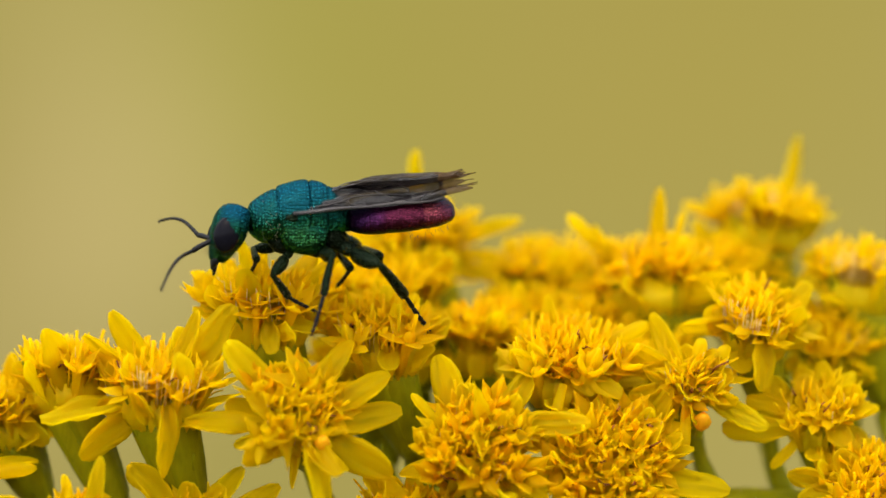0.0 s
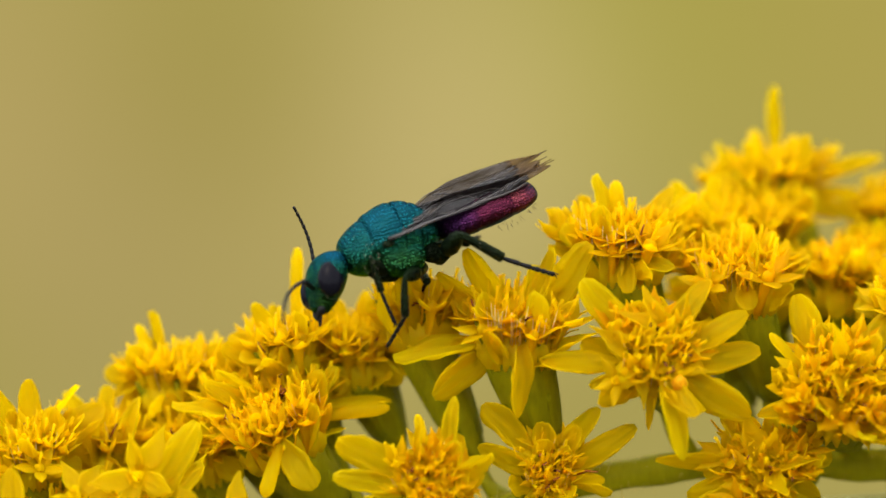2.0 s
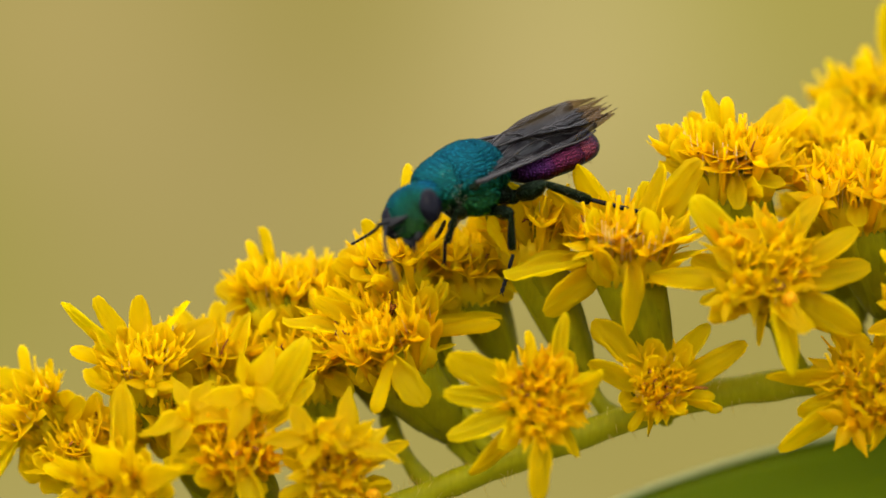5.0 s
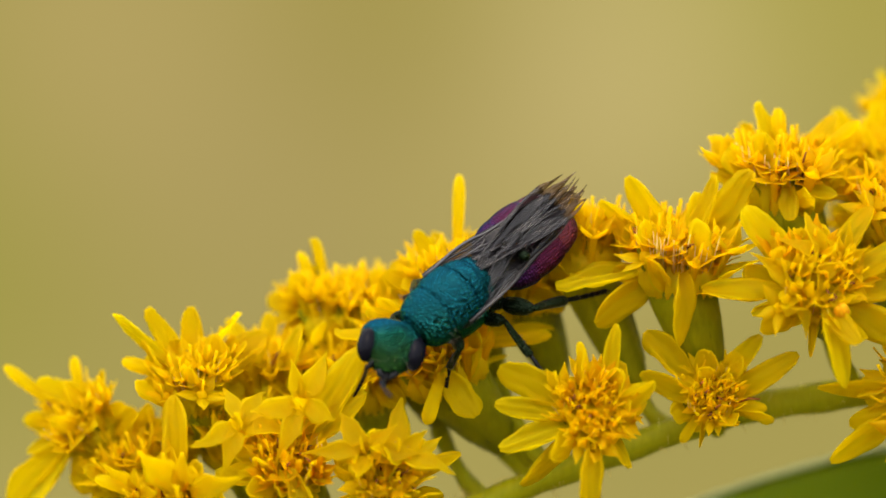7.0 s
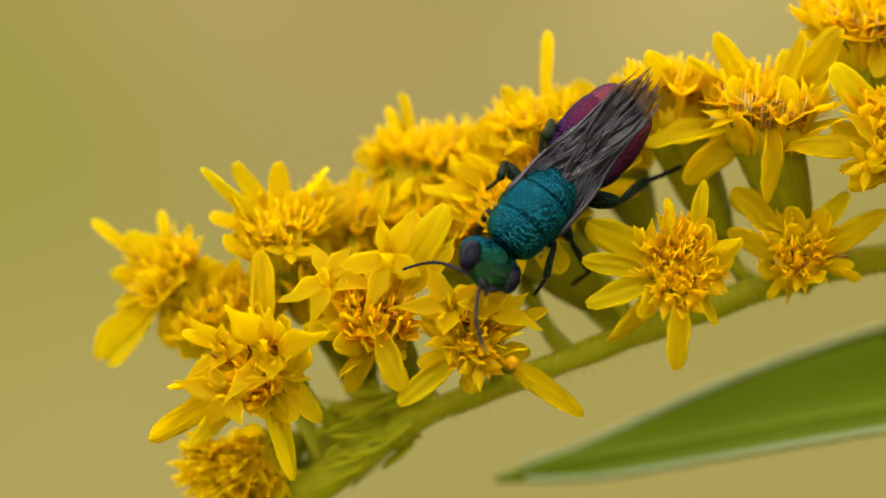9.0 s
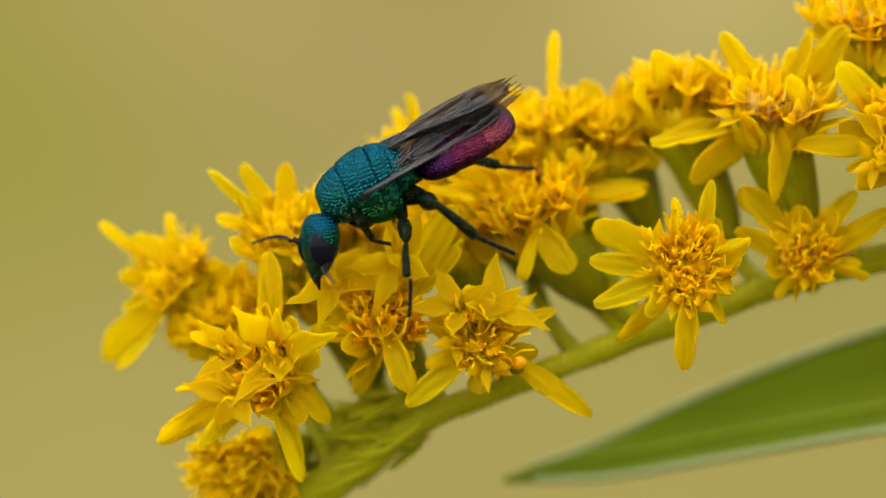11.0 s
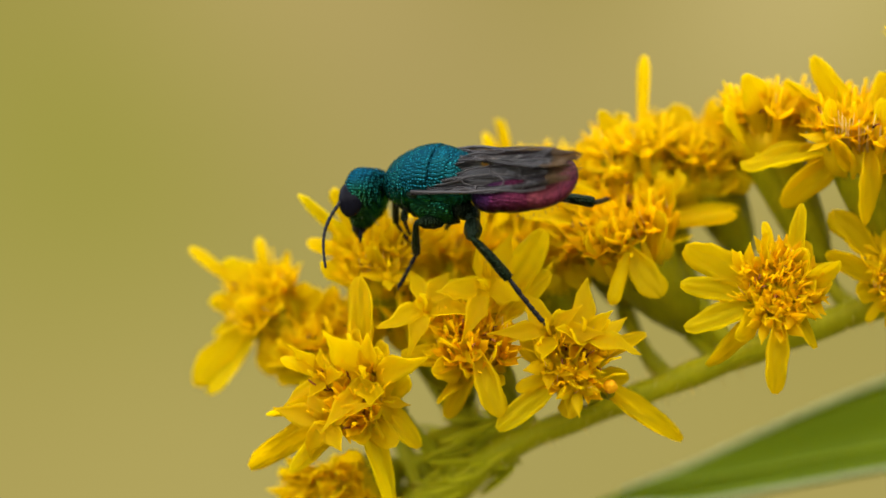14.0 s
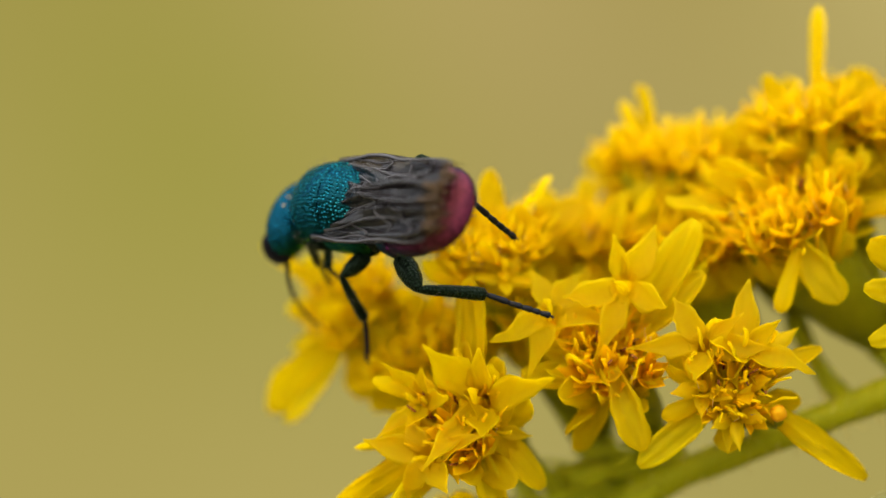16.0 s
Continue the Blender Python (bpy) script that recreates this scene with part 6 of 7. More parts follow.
    walk(WASP["tarsus_LH"], [
        (0, mm(-3.18, 0.93, -2.24, -24, 53, -141)), (0.5, mm(-2.5, 1.48, -1.46, 107, 121, -25)), (1, mm(-2.93, 1.49, -1.53, 114, 140, -12)),
        (1.5, mm(-2.9, 1.48, -1.56, 112, 134.6, -16)), (2, mm(-2.82, 1.67, -1.12, -73, 32.1, 157)), (2.5, mm(-2.7, 2.43, -1.02, -75, 36.2, 154)),
        (3, mm(-2.69, 2.3, -1.05, -77, 35.1, 151)), (3.5, mm(-3.06, 2.11, -0.58, -81, 17.5, 139)), (4, mm(-3.55, 2.14, -0.72, -78, 13.1, 149)),
        (6.5, mm(-2.51, 1.95, -0.53, -95.9, 10.1, 125.1)), (7, mm(-3.01, 1.9, -0.86, -72, 21.2, 161)), (7.5, mm(-3.6, 1.68, -0.75, -75, 21.9, 154)),
        (8, mm(-3.07, 1.8, -1.41, 90, 125.4, -42)), (8.5, mm(-3.49, 1.84, -0.89, -80, 25.5, 161)), (9, mm(-3.3, 1.92, -0.95, -83, 25.3, 154)),
        (11.5, mm(-2.2, 2.36, -1.85, 134, 117.7, 15)), (12, mm(-2.38, 1.76, -2.01, 93, 113.1, -30)), (12.5, mm(-2.25, 1.63, -1.99, 110, 105, -12)),
        (13, mm(-2.26, 1.73, -1.96, 113, 104.4, -9)), (13.5, mm(-2.28, 2.11, -1.53, 90.7, 125.2, -35.1)),
        (14, mm(-2.84, 1.93, -1.98, 96.2, 128.5, -27.5)), (14.5, mm(-3.04, 2.29, -1.94, 85, 129.8, -42)),
        (15, mm(-3.04, 2.34, -1.81, 82, 131.9, -45)), (15.5, mm(-3.68, 2.13, -1.99, -29, 75.5, -157)), (15.7, mm(-1.85, 1.32, -1.91, 122, 127.3, -8)),
        (16, mm(-3.22, 1.04, -2.53, 125, 132, -3)),
    ])
    walk(WASP["femur_RF"], [
        (0, mm(0.22, -0.48, -0.98, -4.7, 13.3, -15.3)), (0.267, mm(0.22, -0.48, -0.98, 1, 14.6, -71.9)),
        (0.5, mm(0.22, -0.48, -0.98, -3.8, 28.7, -128.5)), (1, mm(0.22, -0.48, -0.98, 7.6, 20, -103.1)),
        (1.5, mm(0.22, -0.48, -0.98, 12.2, 16.3, -83.9)), (2, mm(0.22, -0.48, -0.98, 3.9, 14.6, -118.3)),
        (2.5, mm(0.22, -0.48, -0.98, 4.9, 5.8, -116.1)), (3, mm(0.22, -0.48, -0.98, 4.2, 19.1, -120.9)),
        (3.5, mm(0.22, -0.48, -0.98, 4.1, 28.7, -116.6)), (4, mm(0.22, -0.48, -0.98, 19.3, 28.9, -72.4)),
        (6.5, mm(0.22, -0.48, -0.98, 27.5, 45.4, -65)), (7, mm(0.22, -0.48, -0.98, 18.6, 13.1, -34.5)), (7.5, mm(0.22, -0.48, -0.98, 35, 76.1, -37)),
        (8, mm(0.22, -0.48, -0.98, 10.7, 46.9, -64.6)), (8.5, mm(0.22, -0.48, -0.98, -20.9, 54.1, -110.4)),
        (9, mm(0.22, -0.48, -0.98, 10.7, 64.2, -71.1)), (10.27, mm(0.22, -0.48, -0.98, 55, 19.5, -31.4)),
        (11.5, mm(0.22, -0.48, -0.98, 68.5, -20.7, -13.1)), (12, mm(0.22, -0.48, -0.98, 61.6, -36.9, -4.1)),
        (12.5, mm(0.22, -0.48, -0.98, 66.2, -42.1, -11.6)), (13, mm(0.22, -0.48, -0.98, 65.3, -41.7, -9.7)),
        (13.5, mm(0.22, -0.48, -0.98, 40.3, -7.1, 44)), (14, mm(0.22, -0.48, -0.98, 42.6, -5.2, 33.8)),
        (14.5, mm(0.22, -0.48, -0.98, 42.7, -3.6, 35.7)), (15, mm(0.22, -0.48, -0.98, 42.7, -2.6, 35)),
        (15.5, mm(0.22, -0.48, -0.98, 42.9, 3.6, 33.8)), (15.7, mm(0.22, -0.48, -0.98, 35.6, -15.7, 53.4)),
        (16, mm(0.22, -0.48, -0.98, 34.8, -18.3, 54.8)),
    ])
    walk(WASP["tibia_RF"], [
        (0, mm(1.26, -0.76, -1.23, 17.5, 7, 93)), (0.5, mm(-0.38, -1.23, -1.51, 19.1, 21, 103.4)), (1, mm(-0.02, -1.48, -1.36, 18.1, 7, 98)),
        (1.5, mm(0.33, -1.53, -1.29, 20, 25.9, 110)), (2, mm(-0.28, -1.42, -1.26, 8.9, 2.4, 83.5)), (2.5, mm(-0.26, -1.47, -1.09, 9.2, 14.2, 88)),
        (3, mm(-0.31, -1.37, -1.34, 9, 14.9, 88.8)), (3.5, mm(-0.22, -1.34, -1.51, 4.1, -9.9, 68.1)), (4, mm(0.52, -1.4, -1.51, 4.9, 9.4, 62.7)),
        (6.5, mm(0.55, -1.18, -1.77, 13.4, -36.2, 30)), (7, mm(1.1, -1.08, -1.23, -3.6, -30.9, 38.6)),
        (7.5, mm(0.43, -0.64, -2.05, 14.8, -13.6, 0.7)), (8, mm(0.54, -1.15, -1.78, 17.3, 15.1, 23.6)),
        (8.5, mm(-0.01, -1.08, -1.87, 21.8, 41.8, 24.9)), (9, mm(0.37, -0.93, -1.97, 30.6, 58.2, 34.7)),
        (10.27, mm(0.71, -0.93, -1.16, 61, 22.7, 57.5)), (11.5, mm(1.22, -0.71, -0.59, 74.4, -21.9, 62.7)),
        (12, mm(1.1, -0.54, -0.32, 82, -25.9, 44.1)), (12.5, mm(1.02, -0.64, -0.24, 86.9, -12.4, 20.5)),
        (13, mm(1.03, -0.62, -0.25, 88.8, -19.6, 15.5)), (13.27, mm(1.05, -0.28, -0.46, 23, -36, 68.4)),
        (13.5, mm(1.01, 0.27, -0.84, -26.8, -2, 95.8)), (14, mm(1.13, 0.12, -0.88, -28.8, -6, 113.1)),
        (14.5, mm(1.12, 0.16, -0.92, -28.6, -8.7, 106.4)), (15, mm(1.12, 0.15, -0.93, -29.7, -6.3, 112.3)),
        (15.5, mm(1.13, 0.13, -1.05, -29, -9.6, 108.1)), (15.7, mm(0.86, 0.37, -0.68, -11.6, -8.9, 58.6)),
        (16, mm(0.82, 0.38, -0.64, -12.3, 22.3, 92.4)),
    ])
    walk(WASP["tarsus_RF"], [
        (0, mm(1.2, 0.23, -1.35, -21, 45, -78.6)), (0.5, mm(-0.61, -0.32, -1.86, -35, 32.9, -98.3)), (1, mm(-0.15, -0.51, -1.48, -32, 36.4, -93.4)),
        (1.5, mm(0.03, -0.68, -1.73, -36, 41.3, -101)), (2, mm(-0.17, -0.42, -1.3, -48, 51.9, -118)), (2.5, mm(-0.22, -0.5, -1.34, -40, 40, -105)),
        (3, mm(-0.29, -0.4, -1.6, -42, 41.6, -108)), (3.5, mm(0.15, -0.43, -1.33, -63, 57.4, -136)), (4, mm(0.96, -0.52, -1.67, -23, 66.9, -92.2)),
        (6.5, mm(1.24, -0.78, -1.17, 71, 119.5, -3.8)), (7, mm(1.77, -0.55, -0.72, -45, 71.1, -122)), (7.5, mm(1.4, -0.63, -1.81, 57, 92.3, -19)),
        (8, mm(1.43, -0.77, -2.04, 109, 73.4, 32.7)), (8.5, mm(0.67, -0.77, -2.54, -12, 102, -86.9)), (9, mm(0.81, -0.63, -2.82, 22, 98, -53)),
        (11.5, mm(1.65, 0.12, -0.22, -10, 42.3, -80.5)), (12, mm(1.74, 0.08, 0.11, 18, 51.9, -38.8)), (12.5, mm(1.93, -0.3, -0.03, 14, 46.9, -44.2)),
        (13, mm(1.94, -0.36, 0.09, 24, 49, -30.2)), (13.5, mm(0.89, 1.27, -0.81, 5, 56.7, -50.1)), (14, mm(0.74, 1.05, -0.78, 4.8, 67.9, -53.9)),
        (14.5, mm(0.83, 1.11, -0.77, 9, 61.6, -49.9)), (15, mm(0.74, 1.07, -0.82, -6, 73.7, -67.3)), (15.5, mm(0.83, 1.07, -0.89, -6, 71.2, -66.7)),
        (15.7, mm(1.37, 1.21, -0.52, 54, 50.7, -2.4)), (16, mm(0.78, 1.3, -1.02, 69, 73.7, 11.5)),
    ])
    walk(WASP["femur_RM"], [
        (0, mm(-0.66, -0.58, -1.02, -16, 25.7, -129.7)), (0.5, mm(-0.66, -0.58, -1.02, -14.7, 32, -126.3)),
        (1, mm(-0.66, -0.58, -1.02, -2.4, 20.6, -101.1)), (1.5, mm(-0.66, -0.58, -1.02, -6.1, 11, -116.8)),
        (2, mm(-0.66, -0.58, -1.02, -6.5, 25.5, -115.9)), (2.5, mm(-0.66, -0.58, -1.02, -4.4, 26.1, -109.6)),
        (3, mm(-0.66, -0.58, -1.02, -6.2, 30.8, -115.6)), (3.267, mm(-0.66, -0.58, -1.02, -23, 13.1, -164)),
        (3.5, mm(-0.66, -0.58, -1.02, -24.7, -3.1, 149.3)), (3.733, mm(-0.66, -0.58, -1.02, -29, 20.1, -173)),
        (4, mm(-0.66, -0.58, -1.02, -11, 45.5, -127)), (6.5, mm(-0.66, -0.58, -1.02, 23, 73.5, -80.3)),
        (7, mm(-0.66, -0.58, -1.02, 26.1, 21.1, -69.7)), (7.5, mm(-0.66, -0.58, -1.02, -3.3, 17, -130.4)),
        (8, mm(-0.66, -0.58, -1.02, 4.2, 35.2, -104.2)), (8.5, mm(-0.66, -0.58, -1.02, -5.5, 16.3, -123.9)),
        (9, mm(-0.66, -0.58, -1.02, -1, 30.4, -109.9)), (11.5, mm(-0.66, -0.58, -1.02, 16.9, 49, -77)), (12, mm(-0.66, -0.58, -1.02, 63, 37, 23.7)),
        (12.5, mm(-0.66, -0.58, -1.02, 48.9, 34.5, 2.3)), (13, mm(-0.66, -0.58, -1.02, 52.8, 28.2, 9.1)),
        (13.5, mm(-0.66, -0.58, -1.02, 47.9, 48.2, 2.4)), (14, mm(-0.66, -0.58, -1.02, 53.9, 36.7, 6.5)),
        (14.5, mm(-0.66, -0.58, -1.02, 52.5, 48.9, 2.7)), (15, mm(-0.66, -0.58, -1.02, 54.8, 57.6, 5)),
        (15.5, mm(-0.66, -0.58, -1.02, -3.5, 58.3, -57.8)), (15.6, mm(-0.66, -0.58, -1.02, 45, 36.3, 18.3)),
        (15.7, mm(-0.66, -0.58, -1.02, 48.9, -2.6, 64.3)), (15.87, mm(-0.66, -0.58, -1.02, 14, 16.8, 7)),
        (16, mm(-0.66, -0.58, -1.02, -21, -0.7, -49.8)),
    ])
    walk(WASP["tibia_RM"], [
        (0, mm(-1.33, -1.37, -1.52, 17.4, 8.6, 104.2)), (0.5, mm(-1.24, -1.37, -1.63, 17.1, 17.7, 99.9)),
        (1, mm(-0.87, -1.63, -1.42, 15.1, 10.5, 94.7)), (1.5, mm(-1.18, -1.59, -1.24, 13.8, 16.2, 85.9)), (2, mm(-1.12, -1.52, -1.51, 13, 7.7, 82.2)),
        (2.5, mm(-1, -1.56, -1.53, 13, 7, 80.9)), (3, mm(-1.09, -1.47, -1.61, 12.1, 13.8, 73)), (3.5, mm(-1.64, 0.01, -0.95, 9.4, -10.6, 65.1)),
        (4, mm(-1.14, -1.22, -1.84, 11, -9.2, 59.1)), (6.5, mm(-0.61, -0.9, -2.12, 35, -31, 14.9)), (7, mm(-0.29, -1.58, -1.43, 8.9, -44.6, 38.4)),
        (7.5, mm(-1.36, -1.42, -1.36, 34.7, -33.4, -2.2)), (8, mm(-0.89, -1.49, -1.69, 19.6, -72.9, 17.8)),
        (8.5, mm(-1.27, -1.5, -1.34, 34, -44.5, 9.5)), (9, mm(-1, -1.52, -1.6, 31.8, -50.7, 11.5)),
        (10.27, mm(-0.84, -1.45, -1.69, -17, -46.1, 58.8)), (11.5, mm(-0.49, -1.32, -1.89, -45.7, -7.7, 88.4)),
        (12, mm(0.18, -0.21, -1.71, -49, -18.5, 107.3)), (12.5, mm(0.28, -0.54, -1.67, -50.1, -19.3, 109.3)),
        (13, mm(0.34, -0.42, -1.56, -50, -19.3, 109.1)), (13.5, mm(0.1, -0.54, -1.87, -52.5, -22.9, 130.3)),
        (14, mm(0.26, -0.48, -1.71, -54.5, -24.7, 128.5)), (14.5, mm(0.1, -0.54, -1.89, -48.2, -33, 114.8)),
        (15, mm(-0.04, -0.53, -1.99, -47.2, -34.7, 114)), (15.5, mm(-0.33, -1.09, -2, -44.4, -23.9, 106.5)),
        (15.7, mm(-0.16, 0.46, -0.97, -52.7, -34.5, 125.8)), (16, mm(0.08, -1.45, -1, -70.4, -35.8, 161.4)),
    ])
    walk(WASP["tarsus_RM"], [
        (0, mm(-1.63, -0.17, -1.7, -20, 43.8, -72.2)), (0.5, mm(-1.44, -0.19, -2.01, -33, 29.4, -91.3)),
        (1, mm(-0.97, -0.41, -1.66, -32, 42.3, -89.7)), (1.5, mm(-1.09, -0.39, -1.59, -32, 34.5, -88.3)),
        (2, mm(-0.94, -0.29, -1.68, -27, 39.5, -80.3)), (2.5, mm(-0.81, -0.33, -1.68, -27, 39.8, -79.7)),
        (3, mm(-0.73, -0.3, -1.91, -28, 41.5, -82.3)), (3.5, mm(-1.13, 1.13, -0.72, -53, 44.6, -124)), (4, mm(-0.51, -0.17, -1.64, -40, 43, -106)),
        (6.5, mm(0.43, -0.63, -1.48, 94.9, 119, 23.7)), (7, mm(0.4, -1.04, -0.56, -53, 70.4, -125)), (7.5, mm(-0.32, -1.46, -0.67, 57, 83.6, -13.3)),
        (8, mm(-0.54, -1.38, -0.49, 80, 65.3, 10.2)), (8.5, mm(-0.39, -1.35, -0.47, -16, 91.8, -86.6)), (9, mm(-0.22, -1.35, -0.64, 109, 84.3, 38.4)),
        (11.5, mm(-0.46, -0.07, -1.73, -20, 47.2, -85.4)), (12, mm(-0.17, 0.91, -1.32, 10, 53.9, -45)), (12.5, mm(-0.1, 0.58, -1.26, 8, 52.7, -47.5)),
        (13, mm(-0.05, 0.7, -1.15, 9, 52.4, -46.6)), (13.5, mm(-0.64, 0.33, -1.39, 8.7, 52.2, -42.5)),
        (14, mm(-0.45, 0.42, -1.18, 17.9, 48.1, -33.9)), (14.5, mm(-0.35, 0.41, -1.21, 20, 39.2, -33.6)), (15, mm(-0.46, 0.41, -1.28, 19, 41.2, -34)),
        (15.5, mm(-0.67, 0, -1.49, 7, 45.8, -52.2)), (15.7, mm(-0.76, 1.29, -0.25, 32, 36, -13.7)), (16, mm(-0.88, -1.13, -0.28, 32, 52.6, -15.8)),
    ])
    walk(WASP["femur_RH"], [
        (0, mm(-1.32, -0.56, -0.85, -17.6, 23.8, -117.6)), (0.5, mm(-1.32, -0.56, -0.85, -26, 3.6, -162.2)),
        (1, mm(-1.32, -0.56, -0.85, -18.2, 18.7, -119.5)), (1.5, mm(-1.32, -0.56, -0.85, -12.9, 19.7, -103.7)),
        (2, mm(-1.32, -0.56, -0.85, -18.1, 7.5, -126.6)), (2.5, mm(-1.32, -0.56, -0.85, -18, 15.7, -121.2)),
        (3, mm(-1.32, -0.56, -0.85, -16.5, 18.6, -115.9)), (3.5, mm(-1.32, -0.56, -0.85, -22.6, 25, -147.6)),
        (4, mm(-1.32, -0.56, -0.85, -24.2, 16.7, -151.8)), (6.5, mm(-1.32, -0.56, -0.85, -47.4, 17.4, 158.8)),
        (7, mm(-1.32, -0.56, -0.85, -32.6, -17.7, 158.7)), (7.5, mm(-1.32, -0.56, -0.85, -33.6, -22.3, -148.6)),
        (8, mm(-1.32, -0.56, -0.85, -34.5, -26.1, -145.2)), (8.5, mm(-1.32, -0.56, -0.85, -32.4, -38.2, -148.3)),
        (9, mm(-1.32, -0.56, -0.85, -36, -36.8, -141.2)), (9.7, mm(-1.32, -0.56, -0.85, -14, 5.7, -127)),
        (10.6, mm(-1.32, -0.56, -0.85, -14, 5.7, -127)), (11.5, mm(-1.32, -0.56, -0.85, -12.1, 12.1, 176.6)),
        (12, mm(-1.32, -0.56, -0.85, -15.3, 34, -179.3)), (12.5, mm(-1.32, -0.56, -0.85, -12.9, 30.7, -175.8)),
        (13, mm(-1.32, -0.56, -0.85, -12.9, 31.3, -174.8)), (13.5, mm(-1.32, -0.56, -0.85, 0.1, 19.9, -147.6)),
        (14, mm(-1.32, -0.56, -0.85, -2.6, 20.9, -155.6)), (14.5, mm(-1.32, -0.56, -0.85, -6, 27.7, -166.3)),
        (15, mm(-1.32, -0.56, -0.85, -8.1, 28.1, -170.5)), (15.5, mm(-1.32, -0.56, -0.85, -8.2, 24.1, -171.9)),
        (15.7, mm(-1.32, -0.56, -0.85, 1.7, -34.7, -146.2)), (16, mm(-1.32, -0.56, -0.85, 0.6, -36.8, -145.7)),
    ])
    walk(WASP["tibia_RH"], [
        (0, mm(-2, -1.86, -1.5, 15.8, -4.5, 108.2)), (0.5, mm(-2.85, -1.03, -0.95, 14.9, 6.2, 116.1)), (1, mm(-2.07, -1.88, -1.36, 12.9, -3.2, 103)),
        (1.5, mm(-1.67, -2.02, -1.39, 13, 5.5, 110.1)), (2, mm(-2.26, -1.83, -1.06, 12.2, -7.1, 94.9)),
        (2.5, mm(-2.12, -1.88, -1.29, 12.1, -9.8, 88.9)), (3, mm(-1.99, -1.92, -1.36, 13, -14.2, 88.4)),
        (3.5, mm(-2.55, -1.34, -1.53, 17.5, -14.9, 64.4)), (4, mm(-2.67, -1.29, -1.31, 15, -8.5, 71.3)),
        (6.5, mm(-2.75, -0.01, -1.33, 39, -46.3, 32.4)), (7, mm(-2.74, 0, -0.37, 15.9, -57.8, 51.7)),
        (7.5, mm(-2.58, -1.34, -0.24, 45.4, -48.7, 14.1)), (8, mm(-2.51, -1.37, -0.15, 18.4, -77.9, 47.2)),
        (8.5, mm(-2.39, -1.22, 0.14, 64.1, -61.3, 0.1)), (9, mm(-2.32, -1.36, 0.11, 57, -54.4, 8.7)), (9.233, mm(-2.28, -1.6, -0.31, 72, -9, -29.7)),
        (9.467, mm(-2.28, -1.71, -0.66, 53, 39.4, -61.7)), (9.7, mm(-2.28, -1.83, -1.01, -21, 50.9, -145)),
        (10.6, mm(-2.28, -1.83, -1.01, -21, 50.9, -145)), (11.07, mm(-2.6, -1.17, -0.98, -62, 29.9, 165)),
        (11.5, mm(-2.88, -0.47, -1.18, -73.7, -6.1, 136.3)), (12, mm(-2.65, -0.59, -1.74, -72.7, -16.7, 135.1)),
        (12.5, mm(-2.69, -0.67, -1.67, -73.9, -12.3, 139.4)), (13, mm(-2.68, -0.68, -1.69, -73.9, -10.4, 139.4)),
        (13.5, mm(-2.59, -1.36, -1.39, -74.1, -27.8, 151)), (14, mm(-2.68, -1.19, -1.42, -76.8, 4.2, -179.8)),
        (14.5, mm(-2.7, -0.89, -1.6, -64.4, 37.2, -154.7)), (15, mm(-2.72, -0.79, -1.6, -61.5, 41, -149.7)),
        (15.5, mm(-2.77, -0.77, -1.5, -53.5, 47.5, -139.7)), (15.7, mm(-2.42, -1.28, 0.06, 76.6, 71.5, 5.7)),
        (16, mm(-2.38, -1.29, 0.11, 51.1, 132.7, -31.6)),
    ])
    walk(WASP["tarsus_RH"], [
        (0, mm(-2.51, -0.29, -1.37, -19, 30.3, -98.8)), (0.5, mm(-3.56, 0.44, -1.12, -24, 28, -109)), (1, mm(-2.43, -0.27, -1.27, -22, 30.9, -104)),
        (1.5, mm(-2.23, -0.48, -1.55, -15, 37.3, -91.4)), (2, mm(-2.4, -0.21, -0.85, -31, 15.8, -119)), (2.5, mm(-2.09, -0.25, -1, -29, 16, -113)),
        (3, mm(-1.94, -0.32, -0.96, -31, 21.6, -122)), (3.5, mm(-1.85, 0.1, -1.1, -34, 46, -123)), (4, mm(-2.15, 0.25, -1.06, -30, 43.6, -117)),
        (6.5, mm(-1.78, 0.6, -0.14, 101.9, 124.6, 8.9)), (7, mm(-2.2, 0.69, 1.03, -44, 71.2, -139)), (7.5, mm(-1.52, -1.07, 1, 92, 107.5, -6)),
        (8, mm(-2.27, -1.12, 1.47, -22, 99.3, -119.1)), (8.5, mm(-1.6, -1.22, 1.58, 50, 100, -46)), (9, mm(-1.38, -1.21, 1.45, 51, 105.9, -46)),
        (9.333, mm(-2.29, -1.92, -0.41, -39, 59.9, -170)), (9.7, mm(-3.13, -2.43, -2.29, -4, 35.3, -172)),
        (10.6, mm(-3.13, -2.43, -2.29, -4, 35.3, -172)), (11.5, mm(-4.06, 0.68, -1.02, 114, 123.9, 26)),
        (12, mm(-3.76, 0.53, -1.27, 13, 68.9, -70.1)), (12.5, mm(-3.92, 0.37, -1.32, 20, 60.4, -63)), (13, mm(-3.92, 0.38, -1.38, 20, 59, -62.7)),
        (13.5, mm(-3.87, -0.65, -0.62, 21.7, 41.6, -58.2)), (14, mm(-4.32, -1.18, -1.54, 15, 38.4, -71.8)),
        (14.5, mm(-3.88, -1.45, -2.59, 16, 54.2, -72.7)), (15, mm(-3.79, -1.42, -2.68, 12, 55.2, -77.5)),
        (15.5, mm(-3.62, -1.49, -2.72, 33, 42, -50.6)), (15.7, mm(-1.89, -1.24, -1.5, 74, 67.8, -4)), (16, mm(-3.33, -0.7, -1.11, -13, 100.5, -92.1)),
    ])
